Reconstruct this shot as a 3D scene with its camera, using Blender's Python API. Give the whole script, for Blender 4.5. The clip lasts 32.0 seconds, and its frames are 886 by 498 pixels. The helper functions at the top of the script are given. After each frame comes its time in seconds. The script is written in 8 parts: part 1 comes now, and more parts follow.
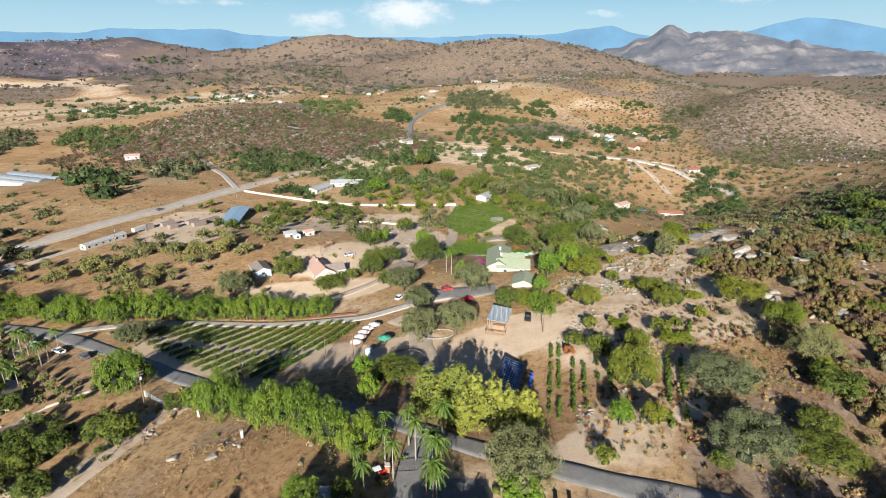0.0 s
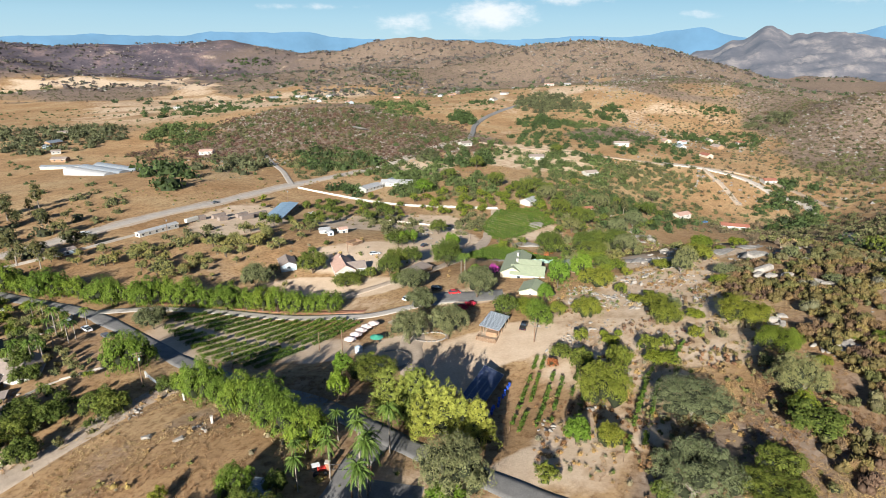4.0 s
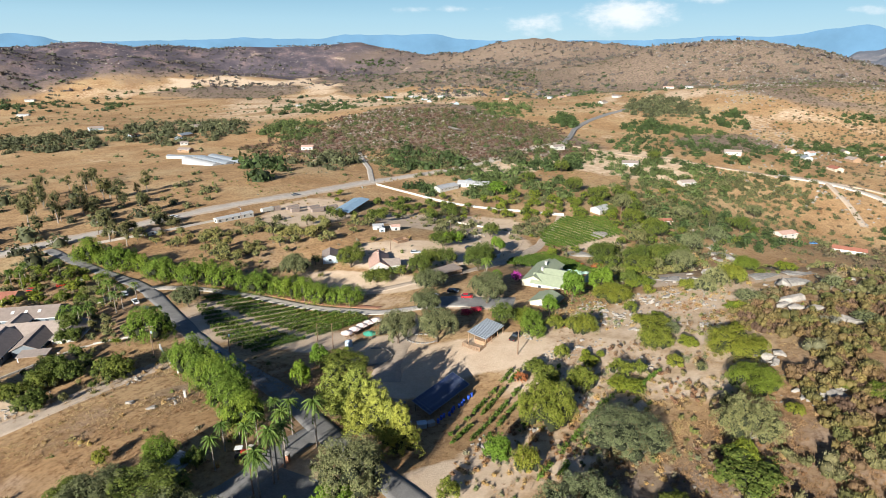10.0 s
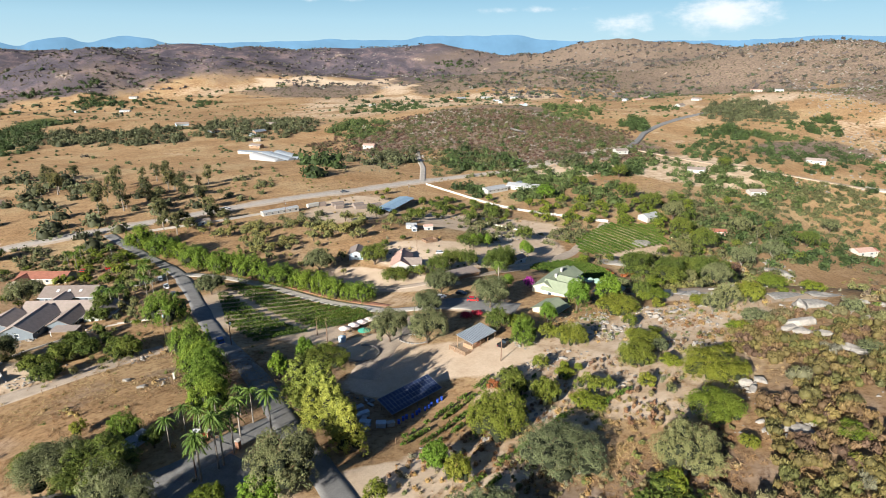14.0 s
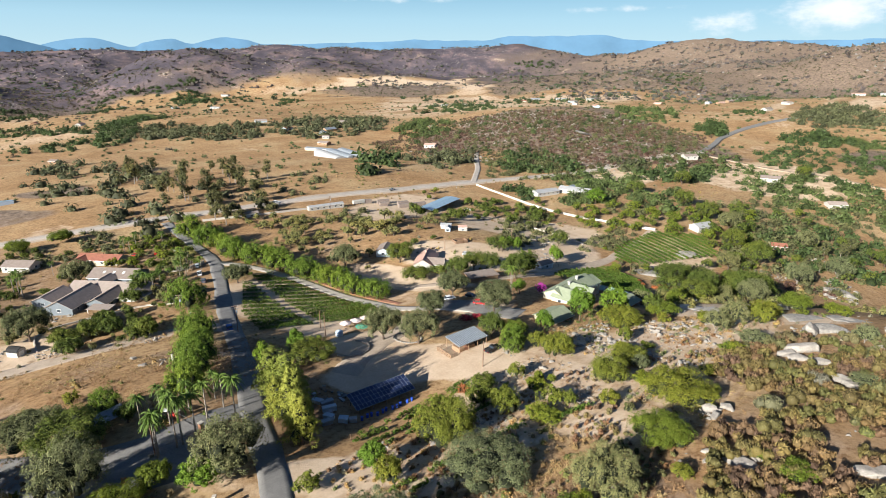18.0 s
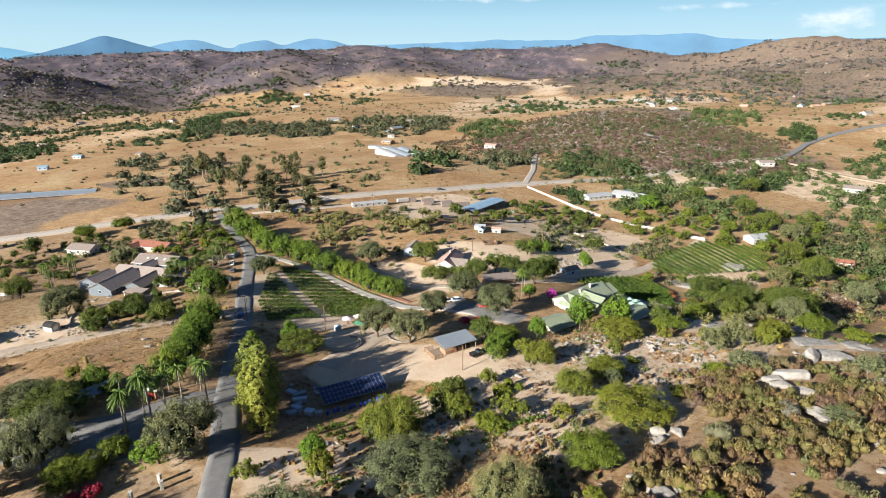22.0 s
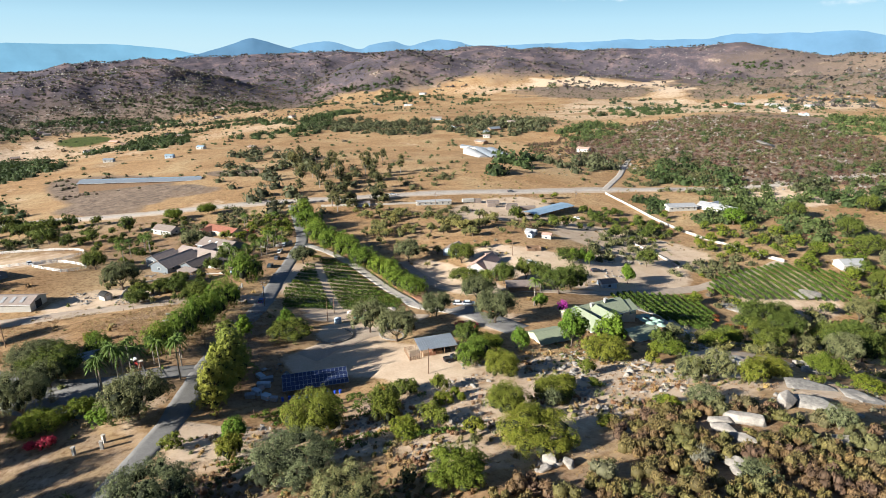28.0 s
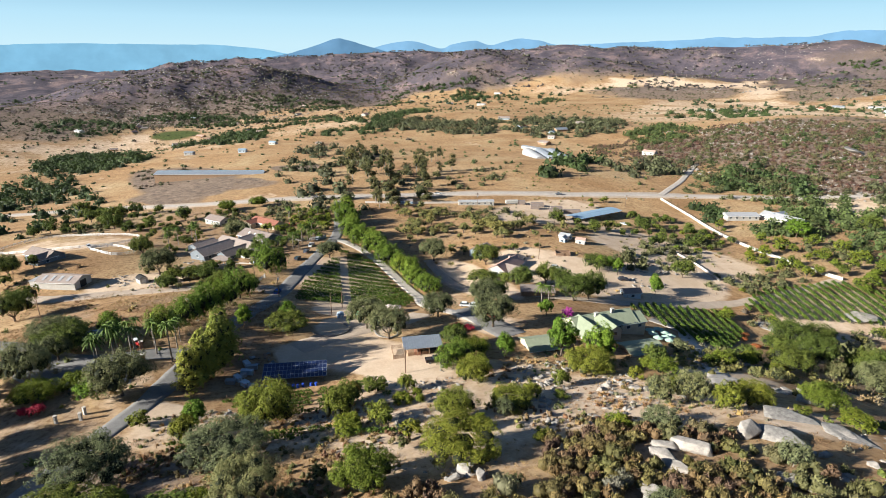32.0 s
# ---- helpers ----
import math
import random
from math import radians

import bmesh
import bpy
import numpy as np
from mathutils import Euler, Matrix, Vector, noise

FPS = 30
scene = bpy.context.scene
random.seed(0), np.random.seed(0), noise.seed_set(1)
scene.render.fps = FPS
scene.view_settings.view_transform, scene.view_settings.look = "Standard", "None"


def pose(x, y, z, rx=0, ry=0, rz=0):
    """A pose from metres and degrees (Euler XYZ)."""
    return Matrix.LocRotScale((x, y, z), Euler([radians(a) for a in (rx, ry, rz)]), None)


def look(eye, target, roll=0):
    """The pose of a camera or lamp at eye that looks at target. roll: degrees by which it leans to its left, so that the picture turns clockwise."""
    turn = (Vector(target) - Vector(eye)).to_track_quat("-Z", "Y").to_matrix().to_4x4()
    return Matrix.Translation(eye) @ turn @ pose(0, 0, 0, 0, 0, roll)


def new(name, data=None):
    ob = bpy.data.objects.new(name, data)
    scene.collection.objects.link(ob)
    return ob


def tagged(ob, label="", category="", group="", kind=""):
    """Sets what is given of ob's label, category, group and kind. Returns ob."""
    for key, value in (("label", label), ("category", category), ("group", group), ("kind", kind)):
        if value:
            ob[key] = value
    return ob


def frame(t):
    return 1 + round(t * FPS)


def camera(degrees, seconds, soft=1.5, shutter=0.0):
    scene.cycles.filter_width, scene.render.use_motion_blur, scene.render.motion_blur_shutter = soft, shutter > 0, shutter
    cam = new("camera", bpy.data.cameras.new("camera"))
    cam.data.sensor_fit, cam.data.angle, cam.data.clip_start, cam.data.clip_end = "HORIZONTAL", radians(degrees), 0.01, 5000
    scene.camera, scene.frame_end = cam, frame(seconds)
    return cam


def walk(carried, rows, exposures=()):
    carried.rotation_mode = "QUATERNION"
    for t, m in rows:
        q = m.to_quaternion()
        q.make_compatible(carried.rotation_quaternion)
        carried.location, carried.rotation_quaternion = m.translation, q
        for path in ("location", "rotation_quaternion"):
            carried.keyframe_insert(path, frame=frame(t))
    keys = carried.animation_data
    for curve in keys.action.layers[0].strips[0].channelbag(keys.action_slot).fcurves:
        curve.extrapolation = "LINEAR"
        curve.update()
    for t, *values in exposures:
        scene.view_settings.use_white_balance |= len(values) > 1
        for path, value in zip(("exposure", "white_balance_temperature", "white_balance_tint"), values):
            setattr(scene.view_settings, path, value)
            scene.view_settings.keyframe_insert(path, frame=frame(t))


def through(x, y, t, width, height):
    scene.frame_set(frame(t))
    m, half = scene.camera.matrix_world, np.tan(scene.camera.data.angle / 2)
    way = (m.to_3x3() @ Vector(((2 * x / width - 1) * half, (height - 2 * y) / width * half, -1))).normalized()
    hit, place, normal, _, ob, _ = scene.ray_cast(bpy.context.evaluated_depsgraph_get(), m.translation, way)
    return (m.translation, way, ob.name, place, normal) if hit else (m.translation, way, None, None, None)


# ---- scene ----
cam = camera(76.2, 32.0, soft=0.9)
METRES, EYE, TILT, LEAN, TURN = 200.0, 94.4, -19.0, 0.0, 0.0
ROWS = [
    (0.0, 0.0, 0.0, 0.0, 0.0, 0.0, -0.0),
    (0.5, 0.0155, 0.0008, 0.0001, 0.94, 0.01, -0.33),
    (1.0, 0.0311, 0.0017, 0.0005, 1.87, 0.02, -0.65),
    (1.5, 0.0466, 0.0029, 0.0009, 2.81, 0.04, -1.0),
    (2.0, 0.0619, 0.0044, 0.0015, 3.76, 0.07, -1.35),
    (2.5, 0.0773, 0.0061, 0.0021, 4.69, 0.08, -1.69),
    (3.0, 0.0927, 0.0082, 0.0029, 5.63, 0.07, -2.02),
    (3.5, 0.108, 0.0105, 0.0037, 6.58, 0.05, -2.37),
    (5.5, 0.1687, 0.0222, 0.0076, 10.46, -0.09, -3.69),
    (6.0, 0.1838, 0.0257, 0.0091, 11.41, -0.15, -3.99),
    (6.5, 0.1987, 0.0295, 0.0103, 12.4, -0.22, -4.34),
    (7.0, 0.2135, 0.0336, 0.0119, 13.37, -0.3, -4.67),
    (7.5, 0.2286, 0.0379, 0.0133, 14.35, -0.36, -4.96),
    (8.0, 0.2435, 0.0425, 0.0148, 15.32, -0.43, -5.27),
    (8.5, 0.2584, 0.0474, 0.0163, 16.29, -0.51, -5.58),
    (9.0, 0.2729, 0.0527, 0.0179, 17.25, -0.59, -5.9),
    (9.5, 0.2874, 0.0582, 0.0197, 18.23, -0.69, -6.23),
    (10.0, 0.3018, 0.0636, 0.0217, 19.21, -0.79, -6.55),
    (10.5, 0.3164, 0.0696, 0.0236, 20.18, -0.89, -6.86),
    (11.0, 0.3307, 0.0758, 0.0258, 21.15, -1.0, -7.16),
    (11.5, 0.3449, 0.0823, 0.0281, 22.14, -1.12, -7.47),
    (12.0, 0.359, 0.0889, 0.0301, 23.1, -1.22, -7.78),
    (12.5, 0.3729, 0.0958, 0.0323, 24.06, -1.34, -8.07),
    (13.0, 0.3866, 0.1027, 0.0345, 25.01, -1.46, -8.37),
    (13.5, 0.4002, 0.11, 0.0368, 25.98, -1.61, -8.68),
    (14.0, 0.4135, 0.1174, 0.0392, 26.93, -1.75, -8.99),
    (14.5, 0.4267, 0.1252, 0.0416, 27.9, -1.91, -9.29),
    (16.5, 0.4793, 0.1561, 0.0525, 31.86, -2.57, -10.48),
    (17.0, 0.4918, 0.1649, 0.0554, 32.85, -2.74, -10.77),
    (17.5, 0.5043, 0.1739, 0.0587, 33.84, -2.92, -11.05),
    (18.0, 0.5165, 0.1832, 0.062, 34.86, -3.11, -11.34),
    (18.5, 0.5288, 0.1926, 0.0653, 35.85, -3.29, -11.59),
    (19.0, 0.5408, 0.202, 0.0687, 36.85, -3.5, -11.85),
    (19.5, 0.5527, 0.2117, 0.0721, 37.83, -3.69, -12.08),
    (20.0, 0.5641, 0.2216, 0.0756, 38.81, -3.9, -12.31),
    (20.5, 0.5753, 0.2317, 0.0788, 39.79, -4.11, -12.56),
    (21.0, 0.5866, 0.242, 0.0824, 40.81, -4.35, -12.81),
    (21.5, 0.5977, 0.253, 0.0861, 41.86, -4.58, -13.03),
    (22.0, 0.6086, 0.264, 0.0896, 42.91, -4.82, -13.27),
    (22.5, 0.6195, 0.2751, 0.0932, 43.96, -5.07, -13.52),
    (23.0, 0.6301, 0.2862, 0.097, 44.99, -5.31, -13.77),
    (23.5, 0.6404, 0.2978, 0.101, 46.02, -5.54, -14.0),
    (24.0, 0.6505, 0.3093, 0.1051, 47.04, -5.78, -14.24),
    (24.5, 0.6603, 0.321, 0.1092, 48.05, -6.03, -14.46),
    (25.0, 0.6698, 0.333, 0.1134, 49.09, -6.28, -14.68),
    (25.5, 0.6791, 0.3449, 0.1178, 50.1, -6.54, -14.89),
    (27.5, 0.7143, 0.3927, 0.1342, 54.14, -7.59, -15.66),
    (28.0, 0.7224, 0.4053, 0.1387, 55.14, -7.88, -15.85),
    (28.5, 0.7304, 0.418, 0.1431, 56.17, -8.18, -16.02),
    (29.0, 0.7382, 0.4308, 0.1476, 57.22, -8.47, -16.2),
    (29.5, 0.7458, 0.4439, 0.1522, 58.27, -8.76, -16.37),
    (30.0, 0.753, 0.4569, 0.1569, 59.28, -9.06, -16.54),
    (30.5, 0.76, 0.4701, 0.1615, 60.3, -9.36, -16.69),
    (31.0, 0.7667, 0.4834, 0.1661, 61.33, -9.66, -16.84),
    (31.5, 0.7732, 0.4969, 0.1706, 62.37, -9.98, -16.99),
    (32.0, 0.7796, 0.5106, 0.1752, 63.44, -10.3, -17.15),
]
walk(cam, [(t, pose(0, 0, EYE, TILT, LEAN, TURN) @ pose(METRES * x, METRES * y, METRES * z, 90 + pitch, roll, yaw)) for t, x, y, z, yaw, pitch, roll in ROWS], [(0.0, 1.24), (12.0, 1.3), (24.0, 1.41), (32.0, 1.47)])

# ---- light and air ----
SUN_AZ, SUN_EL = 186.5, 21.0          # degrees: clockwise from +y, above the horizon
world = bpy.data.worlds.new("sky")
scene.world = world
world.use_nodes = True
wn = world.node_tree.nodes
sky = wn.new("ShaderNodeTexSky")
sky.sky_type, sky.sun_disc = "NISHITA", False
sky.sun_elevation, sky.sun_rotation = radians(SUN_EL), radians(SUN_AZ)
sky.air_density, sky.dust_density, sky.ozone_density = 1.0, 0.5, 2.5
wn["Background"].inputs["Strength"].default_value = 0.0365
cool = wn.new("ShaderNodeMix")
cool.data_type, cool.blend_type = "RGBA", "MULTIPLY"
cool.inputs[0].default_value = 1.0
cool.inputs[7].default_value = (0.64, 0.8, 1.02, 1)
world.node_tree.links.new(sky.outputs[0], cool.inputs[6])
# pale haze low in the sky, all round, thinning with height
up = wn.new("ShaderNodeTexCoord")
xyz = wn.new("ShaderNodeSeparateXYZ")
world.node_tree.links.new(up.outputs["Generated"], xyz.inputs[0])
thin = wn.new("ShaderNodeMapRange")
thin.inputs[1].default_value, thin.inputs[2].default_value, thin.inputs[3].default_value, thin.inputs[4].default_value = 0.06, 0.2, 0.9, 0.0
world.node_tree.links.new(xyz.outputs[2], thin.inputs[0])
tone = wn.new("ShaderNodeValToRGB")
tone.color_ramp.elements[0].position, tone.color_ramp.elements[0].color = 0.02, (0.53, 0.76, 0.87, 1)
tone.color_ramp.elements[1].position, tone.color_ramp.elements[1].color = 0.14, (0.25, 0.56, 0.80, 1)
world.node_tree.links.new(xyz.outputs[2], tone.inputs[0])
gain = wn.new("ShaderNodeVectorMath")
gain.operation = "SCALE"
gain.inputs[3].default_value = 12.0
world.node_tree.links.new(tone.outputs[0], gain.inputs[0])
veil = wn.new("ShaderNodeMix")
veil.data_type = "RGBA"
world.node_tree.links.new(thin.outputs[0], veil.inputs[0])
world.node_tree.links.new(gain.outputs[0], veil.inputs[7])
world.node_tree.links.new(cool.outputs[2], veil.inputs[6])


def calc(op, a, b=0.0):
    """One step of arithmetic in the sky's nodes."""
    k = wn.new("ShaderNodeMath")
    k.operation = op
    for i, v in enumerate((a, b)):
        if isinstance(v, (int, float)):
            k.inputs[i].default_value = v
        else:
            world.node_tree.links.new(v, k.inputs[i])
    return k.outputs[0]


# low cumulus and thin streaks: bearing, height, half width, half height in degrees, and how thick
bearing = calc("MULTIPLY", calc("ARCTAN2", xyz.outputs[0], xyz.outputs[1]), 57.296)
lift_ = calc("MULTIPLY", calc("ARCSINE", xyz.outputs[2]), 57.296)
bank = None
for az, el, wa, we, much in ((-11.8, 3.0, 3.0, 1.0, 0.8), (-3.6, 3.7, 4.6, 1.5, 1.0), (3.5, 5.0, 4.0, 0.7, 0.7), (15.0, 3.6, 2.4, 0.5, 0.6), (27.0, 4.8, 5.5, 0.8, 0.75), (-20.0, 4.3, 6.0, 0.35, 0.5), (40.0, 4.6, 6.0, 0.6, 0.6), (-40.0, 5.2, 8.0, 0.4, 0.45), (-8.0, 8.5, 14.0, 2.0, 0.8)):
    da, de = calc("DIVIDE", calc("SUBTRACT", bearing, az), wa), calc("DIVIDE", calc("SUBTRACT", lift_, el), we)
    blob = calc("MULTIPLY", calc("EXPONENT", calc("MULTIPLY", calc("ADD", calc("MULTIPLY", da, da), calc("MULTIPLY", de, de)), -1.0)), much)
    bank = blob if bank is None else calc("MAXIMUM", bank, blob)
puff_at = wn.new("ShaderNodeCombineXYZ")
world.node_tree.links.new(calc("MULTIPLY", bearing, 0.55), puff_at.inputs[0])
world.node_tree.links.new(calc("MULTIPLY", lift_, 1.1), puff_at.inputs[1])
puff = wn.new("ShaderNodeTexNoise")
puff.inputs["Scale"].default_value, puff.inputs["Detail"].default_value, puff.inputs["Roughness"].default_value = 0.8, 8.0, 0.6
world.node_tree.links.new(puff_at.outputs[0], puff.inputs["Vector"])
thick_ = wn.new("ShaderNodeMapRange")
thick_.interpolation_type = "SMOOTHSTEP"
thick_.inputs[1].default_value, thick_.inputs[2].default_value, thick_.inputs[4].default_value = 0.25, 1.05, 0.9
world.node_tree.links.new(calc("ADD", bank, calc("MULTIPLY", calc("SUBTRACT", puff.outputs["Fac"], 0.5), 1.5)), thick_.inputs[0])
cover_gate = calc("MULTIPLY", thick_.outputs[0], calc("MINIMUM", calc("MULTIPLY", bank, 3.0), 1.0))
clouds = wn.new("ShaderNodeMix")
clouds.data_type = "RGBA"
clouds.inputs[7].default_value = (11.4, 11.9, 12.3, 1)
world.node_tree.links.new(cover_gate, clouds.inputs[0])
world.node_tree.links.new(veil.outputs[2], clouds.inputs[6])
world.node_tree.links.new(clouds.outputs[2], wn["Background"].inputs[0])
lamp = bpy.data.lights.new("sun", "SUN")
lamp.energy, lamp.angle, lamp.color = 5.0, radians(0.55), (1.0, 0.985, 0.93)
sun = new("sun", lamp)
sd = Vector((math.sin(radians(SUN_AZ)) * math.cos(radians(SUN_EL)), math.cos(radians(SUN_AZ)) * math.cos(radians(SUN_EL)), math.sin(radians(SUN_EL))))
sun.matrix_world = look(sd * 900, (0, 0, 0))

# ---- materials ----
def mat(name, rough=0.8, metal=0.0):
    m = bpy.data.materials.new(name)
    m.use_nodes = True
    b = m.node_tree.nodes["Principled BSDF"]
    b.inputs["Roughness"].default_value, b.inputs["Metallic"].default_value = rough, metal
    b.inputs["Specular IOR Level"].default_value = 0.25
    return m, m.node_tree.nodes, m.node_tree.links, b


def noise_node(n, l, scale, detail=4.0, rough=0.6, coord="Object"):
    tc = n.new("ShaderNodeTexCoord")
    t = n.new("ShaderNodeTexNoise")
    t.inputs["Scale"].default_value, t.inputs["Detail"].default_value, t.inputs["Roughness"].default_value = scale, detail, rough
    if coord == "World":
        g = n.new("ShaderNodeNewGeometry")
        l.new(g.outputs["Position"], t.inputs["Vector"])
    else:
        l.new(tc.outputs[coord], t.inputs["Vector"])
    return t.outputs["Fac"]


def ramp(n, l, fac, stops):
    r = n.new("ShaderNodeValToRGB")
    while len(r.color_ramp.elements) < len(stops):
        r.color_ramp.elements.new(0.5)
    for e, (p, c) in zip(r.color_ramp.elements, stops):
        e.position, e.color = p, (*c, 1)
    l.new(fac, r.inputs[0])
    return r.outputs[0]


def mix(n, l, fac, a, b, how="MIX"):
    m = n.new("ShaderNodeMix")
    m.data_type, m.blend_type = "RGBA", how
    for v, i in ((fac, 0), (a, 6), (b, 7)):
        if isinstance(v, (int, float)):
            m.inputs[i].default_value = v
        elif isinstance(v, tuple):
            m.inputs[i].default_value = (*v, 1)
        else:
            l.new(v, m.inputs[i])
    return m.outputs[2]


def bump(n, l, b, fac, strength, dist=0.1):
    k = n.new("ShaderNodeBump")
    k.inputs["Strength"].default_value, k.inputs["Distance"].default_value = strength, dist
    l.new(fac, k.inputs["Height"])
    l.new(k.outputs[0], b.inputs["Normal"])


def plain(name, col, rough=0.7, var=0.25, scale=1.2, metal=0.0, coord="World"):
    """A worn surface: two scales of stain over one colour, and fine relief."""
    m, n, l, b = mat(name, rough, metal)
    lo, hi = tuple(c * (1 - var) for c in col), tuple(min(1, c * (1 + var * 0.7)) for c in col)
    a = ramp(n, l, noise_node(n, l, scale, 5, 0.65, coord), [(0.3, lo), (0.7, hi)])
    g = ramp(n, l, noise_node(n, l, scale * 9, 3, 0.6, coord), [(0.25, (0.78, 0.78, 0.78)), (0.75, (1.1, 1.1, 1.1))])
    l.new(mix(n, l, 1.0, a, g, "MULTIPLY"), b.inputs["Base Color"])
    bump(n, l, b, noise_node(n, l, scale * 14, 3, 0.6, coord), 0.25, 0.03)
    return m


def leaf(name, c0, c1, c2, gloss=0.55, through=0.14):
    """Foliage: each leaf clump, and each plant, has its own shade."""
    m, n, l, b = mat(name, gloss + 0.15)
    b.inputs["Specular IOR Level"].default_value = 0.08
    geo = n.new("ShaderNodeNewGeometry")
    info = n.new("ShaderNodeObjectInfo")
    a = ramp(n, l, geo.outputs["Random Per Island"], [(0.0, c0), (0.55, c1), (1.0, c2)])
    o = ramp(n, l, info.outputs["Random"], [(0.0, (0.75, 0.8, 0.8)), (0.5, (1, 1, 1)), (1.0, (1.2, 1.1, 0.95))])
    col = mix(n, l, 1.0, a, o, "MULTIPLY")
    l.new(col, b.inputs["Base Color"])
    tr = n.new("ShaderNodeBsdfTranslucent")
    l.new(col, tr.inputs[0])
    ms = n.new("ShaderNodeMixShader")
    ms.inputs[0].default_value = through
    l.new(b.outputs[0], ms.inputs[1])
    l.new(tr.outputs[0], ms.inputs[2])
    l.new(ms.outputs[0], n["Material Output"].inputs[0])
    return m


def tinted(name, gloss=0.7, through=0.15):
    """Foliage of joined shrubs: the plant's colour comes with the mesh, the clump's shade by chance."""
    m, n, l, b = mat(name, gloss)
    at = n.new("ShaderNodeAttribute")
    at.attribute_name = "tint"
    geo = n.new("ShaderNodeNewGeometry")
    v = ramp(n, l, geo.outputs["Random Per Island"], [(0.0, (0.72, 0.72, 0.72)), (1.0, (1.12, 1.1, 1.02))])
    col = mix(n, l, 1.0, at.outputs["Color"], v, "MULTIPLY")
    l.new(col, b.inputs["Base Color"])
    tr = n.new("ShaderNodeBsdfTranslucent")
    l.new(col, tr.inputs[0])
    ms = n.new("ShaderNodeMixShader")
    ms.inputs[0].default_value = through
    l.new(b.outputs[0], ms.inputs[1])
    l.new(tr.outputs[0], ms.inputs[2])
    l.new(ms.outputs[0], n["Material Output"].inputs[0])
    return m


def ground_material():
    m, n, l, b = mat("land", 0.95)
    b.inputs["Specular IOR Level"].default_value = 0.08
    at = n.new("ShaderNodeAttribute")
    at.attribute_name = "cover"
    sep = n.new("ShaderNodeSeparateColor")
    l.new(at.outputs["Color"], sep.inputs[0])
    big = noise_node(n, l, 0.018, 6, 0.6, "World")
    mid = noise_node(n, l, 0.16, 6, 0.65, "World")
    fine = noise_node(n, l, 1.6, 5, 0.7, "World")
    grass = ramp(n, l, big, [(0.3, (0.300, 0.180, 0.092)), (0.5, (0.385, 0.254, 0.140)), (0.7, (0.450, 0.335, 0.196))])
    grass = mix(n, l, 1.0, grass, ramp(n, l, mid, [(0.3, (0.72, 0.7, 0.68)), (0.7, (1.12, 1.1, 1.05))]), "MULTIPLY")
    bare = ramp(n, l, mid, [(0.3, (0.490, 0.357, 0.243)), (0.7, (0.600, 0.462, 0.330))])
    chap = ramp(n, l, mid, [(0.3, (0.105, 0.084, 0.066)), (0.52, (0.205, 0.154, 0.118)), (0.75, (0.34, 0.258, 0.194))])
    green = ramp(n, l, mid, [(0.3, (0.043, 0.067, 0.017)), (0.7, (0.108, 0.126, 0.038))])

    def edge(v, soft=0.25):
        # breaks the boundary of a cover up with the fine noise
        add = n.new("ShaderNodeMath")
        add.operation = "MULTIPLY_ADD"
        l.new(mid, add.inputs[0])
        add.inputs[1].default_value = 0.9
        l.new(v, add.inputs[2])
        mr = n.new("ShaderNodeMapRange")
        l.new(add.outputs[0], mr.inputs[0])
        mr.inputs[1].default_value, mr.inputs[2].default_value = 0.95 - soft, 0.95 + soft
        return mr.outputs[0]
    c = mix(n, l, edge(sep.outputs[0]), grass, chap)
    # mauve tint of the far brush: distance haze painted into the base colour
    hazed_brush = ramp(n, l, mid, [(0.3, (0.058, 0.052, 0.066)), (0.55, (0.098, 0.084, 0.100)), (0.75, (0.150, 0.126, 0.136))])
    hazed_brush = mix(n, l, 1.0, hazed_brush, ramp(n, l, noise_node(n, l, 0.009, 7, 0.68, "World"), [(0.32, (0.6, 0.62, 0.66)), (0.5, (1.0, 1.0, 1.0)), (0.63, (2.1, 1.8, 1.5))]), "MULTIPLY")
    c = mix(n, l, edge(at.outputs["Alpha"]), c, hazed_brush)
    c = mix(n, l, edge(sep.outputs[2]), c, green)
    tuft = ramp(n, l, noise_node(n, l, 0.62, 5, 0.72, "World"), [(0.36, (0.55, 0.45, 0.38)), (0.49, (0.95, 0.93, 0.9)), (0.62, (1.12, 1.1, 1.06))])
    c = mix(n, l, 0.85, c, mix(n, l, 1.0, c, tuft, "MULTIPLY"))
    c = mix(n, l, edge(sep.outputs[1], 0.18), c, bare)
    c = mix(n, l, 1.0, c, ramp(n, l, fine, [(0.25, (0.84, 0.83, 0.82)), (0.7, (1.07, 1.06, 1.05))]), "MULTIPLY")
    l.new(c, b.inputs["Base Color"])
    bump(n, l, b, fine, 0.35, 0.3)
    return m


LAND = ground_material()
ASPHALT = plain("asphalt", (0.2, 0.188, 0.174), 0.9, 0.22, 0.35)
PALE_ROAD = plain("pale_asphalt", (0.43, 0.37, 0.31), 0.9, 0.15, 0.2)
GRAVEL = plain("gravel", (0.46, 0.405, 0.345), 0.95, 0.2, 0.5)
DIRT = plain("graded_dirt", (0.43, 0.335, 0.25), 0.95, 0.18, 0.3)
TRACK = plain("dusty_track", (0.34, 0.255, 0.18), 0.95, 0.2, 0.3)
CLAY = plain("red_verge", (0.311, 0.148, 0.089), 0.95, 0.25, 0.5)
ROCK = plain("granite", (0.285, 0.253, 0.217), 0.9, 0.4, 0.9)
# darker granite for the broad slabs, with their shade put into the colour
GREY_ROCK = plain("shaded_granite", (0.25, 0.228, 0.2), 0.95, 0.45, 1.4)
BARK = plain("bark", (0.118, 0.085, 0.063), 0.95, 0.35, 2.0)
PALE_BARK = plain("pale_bark", (0.252, 0.215, 0.178), 0.9, 0.3, 1.5)
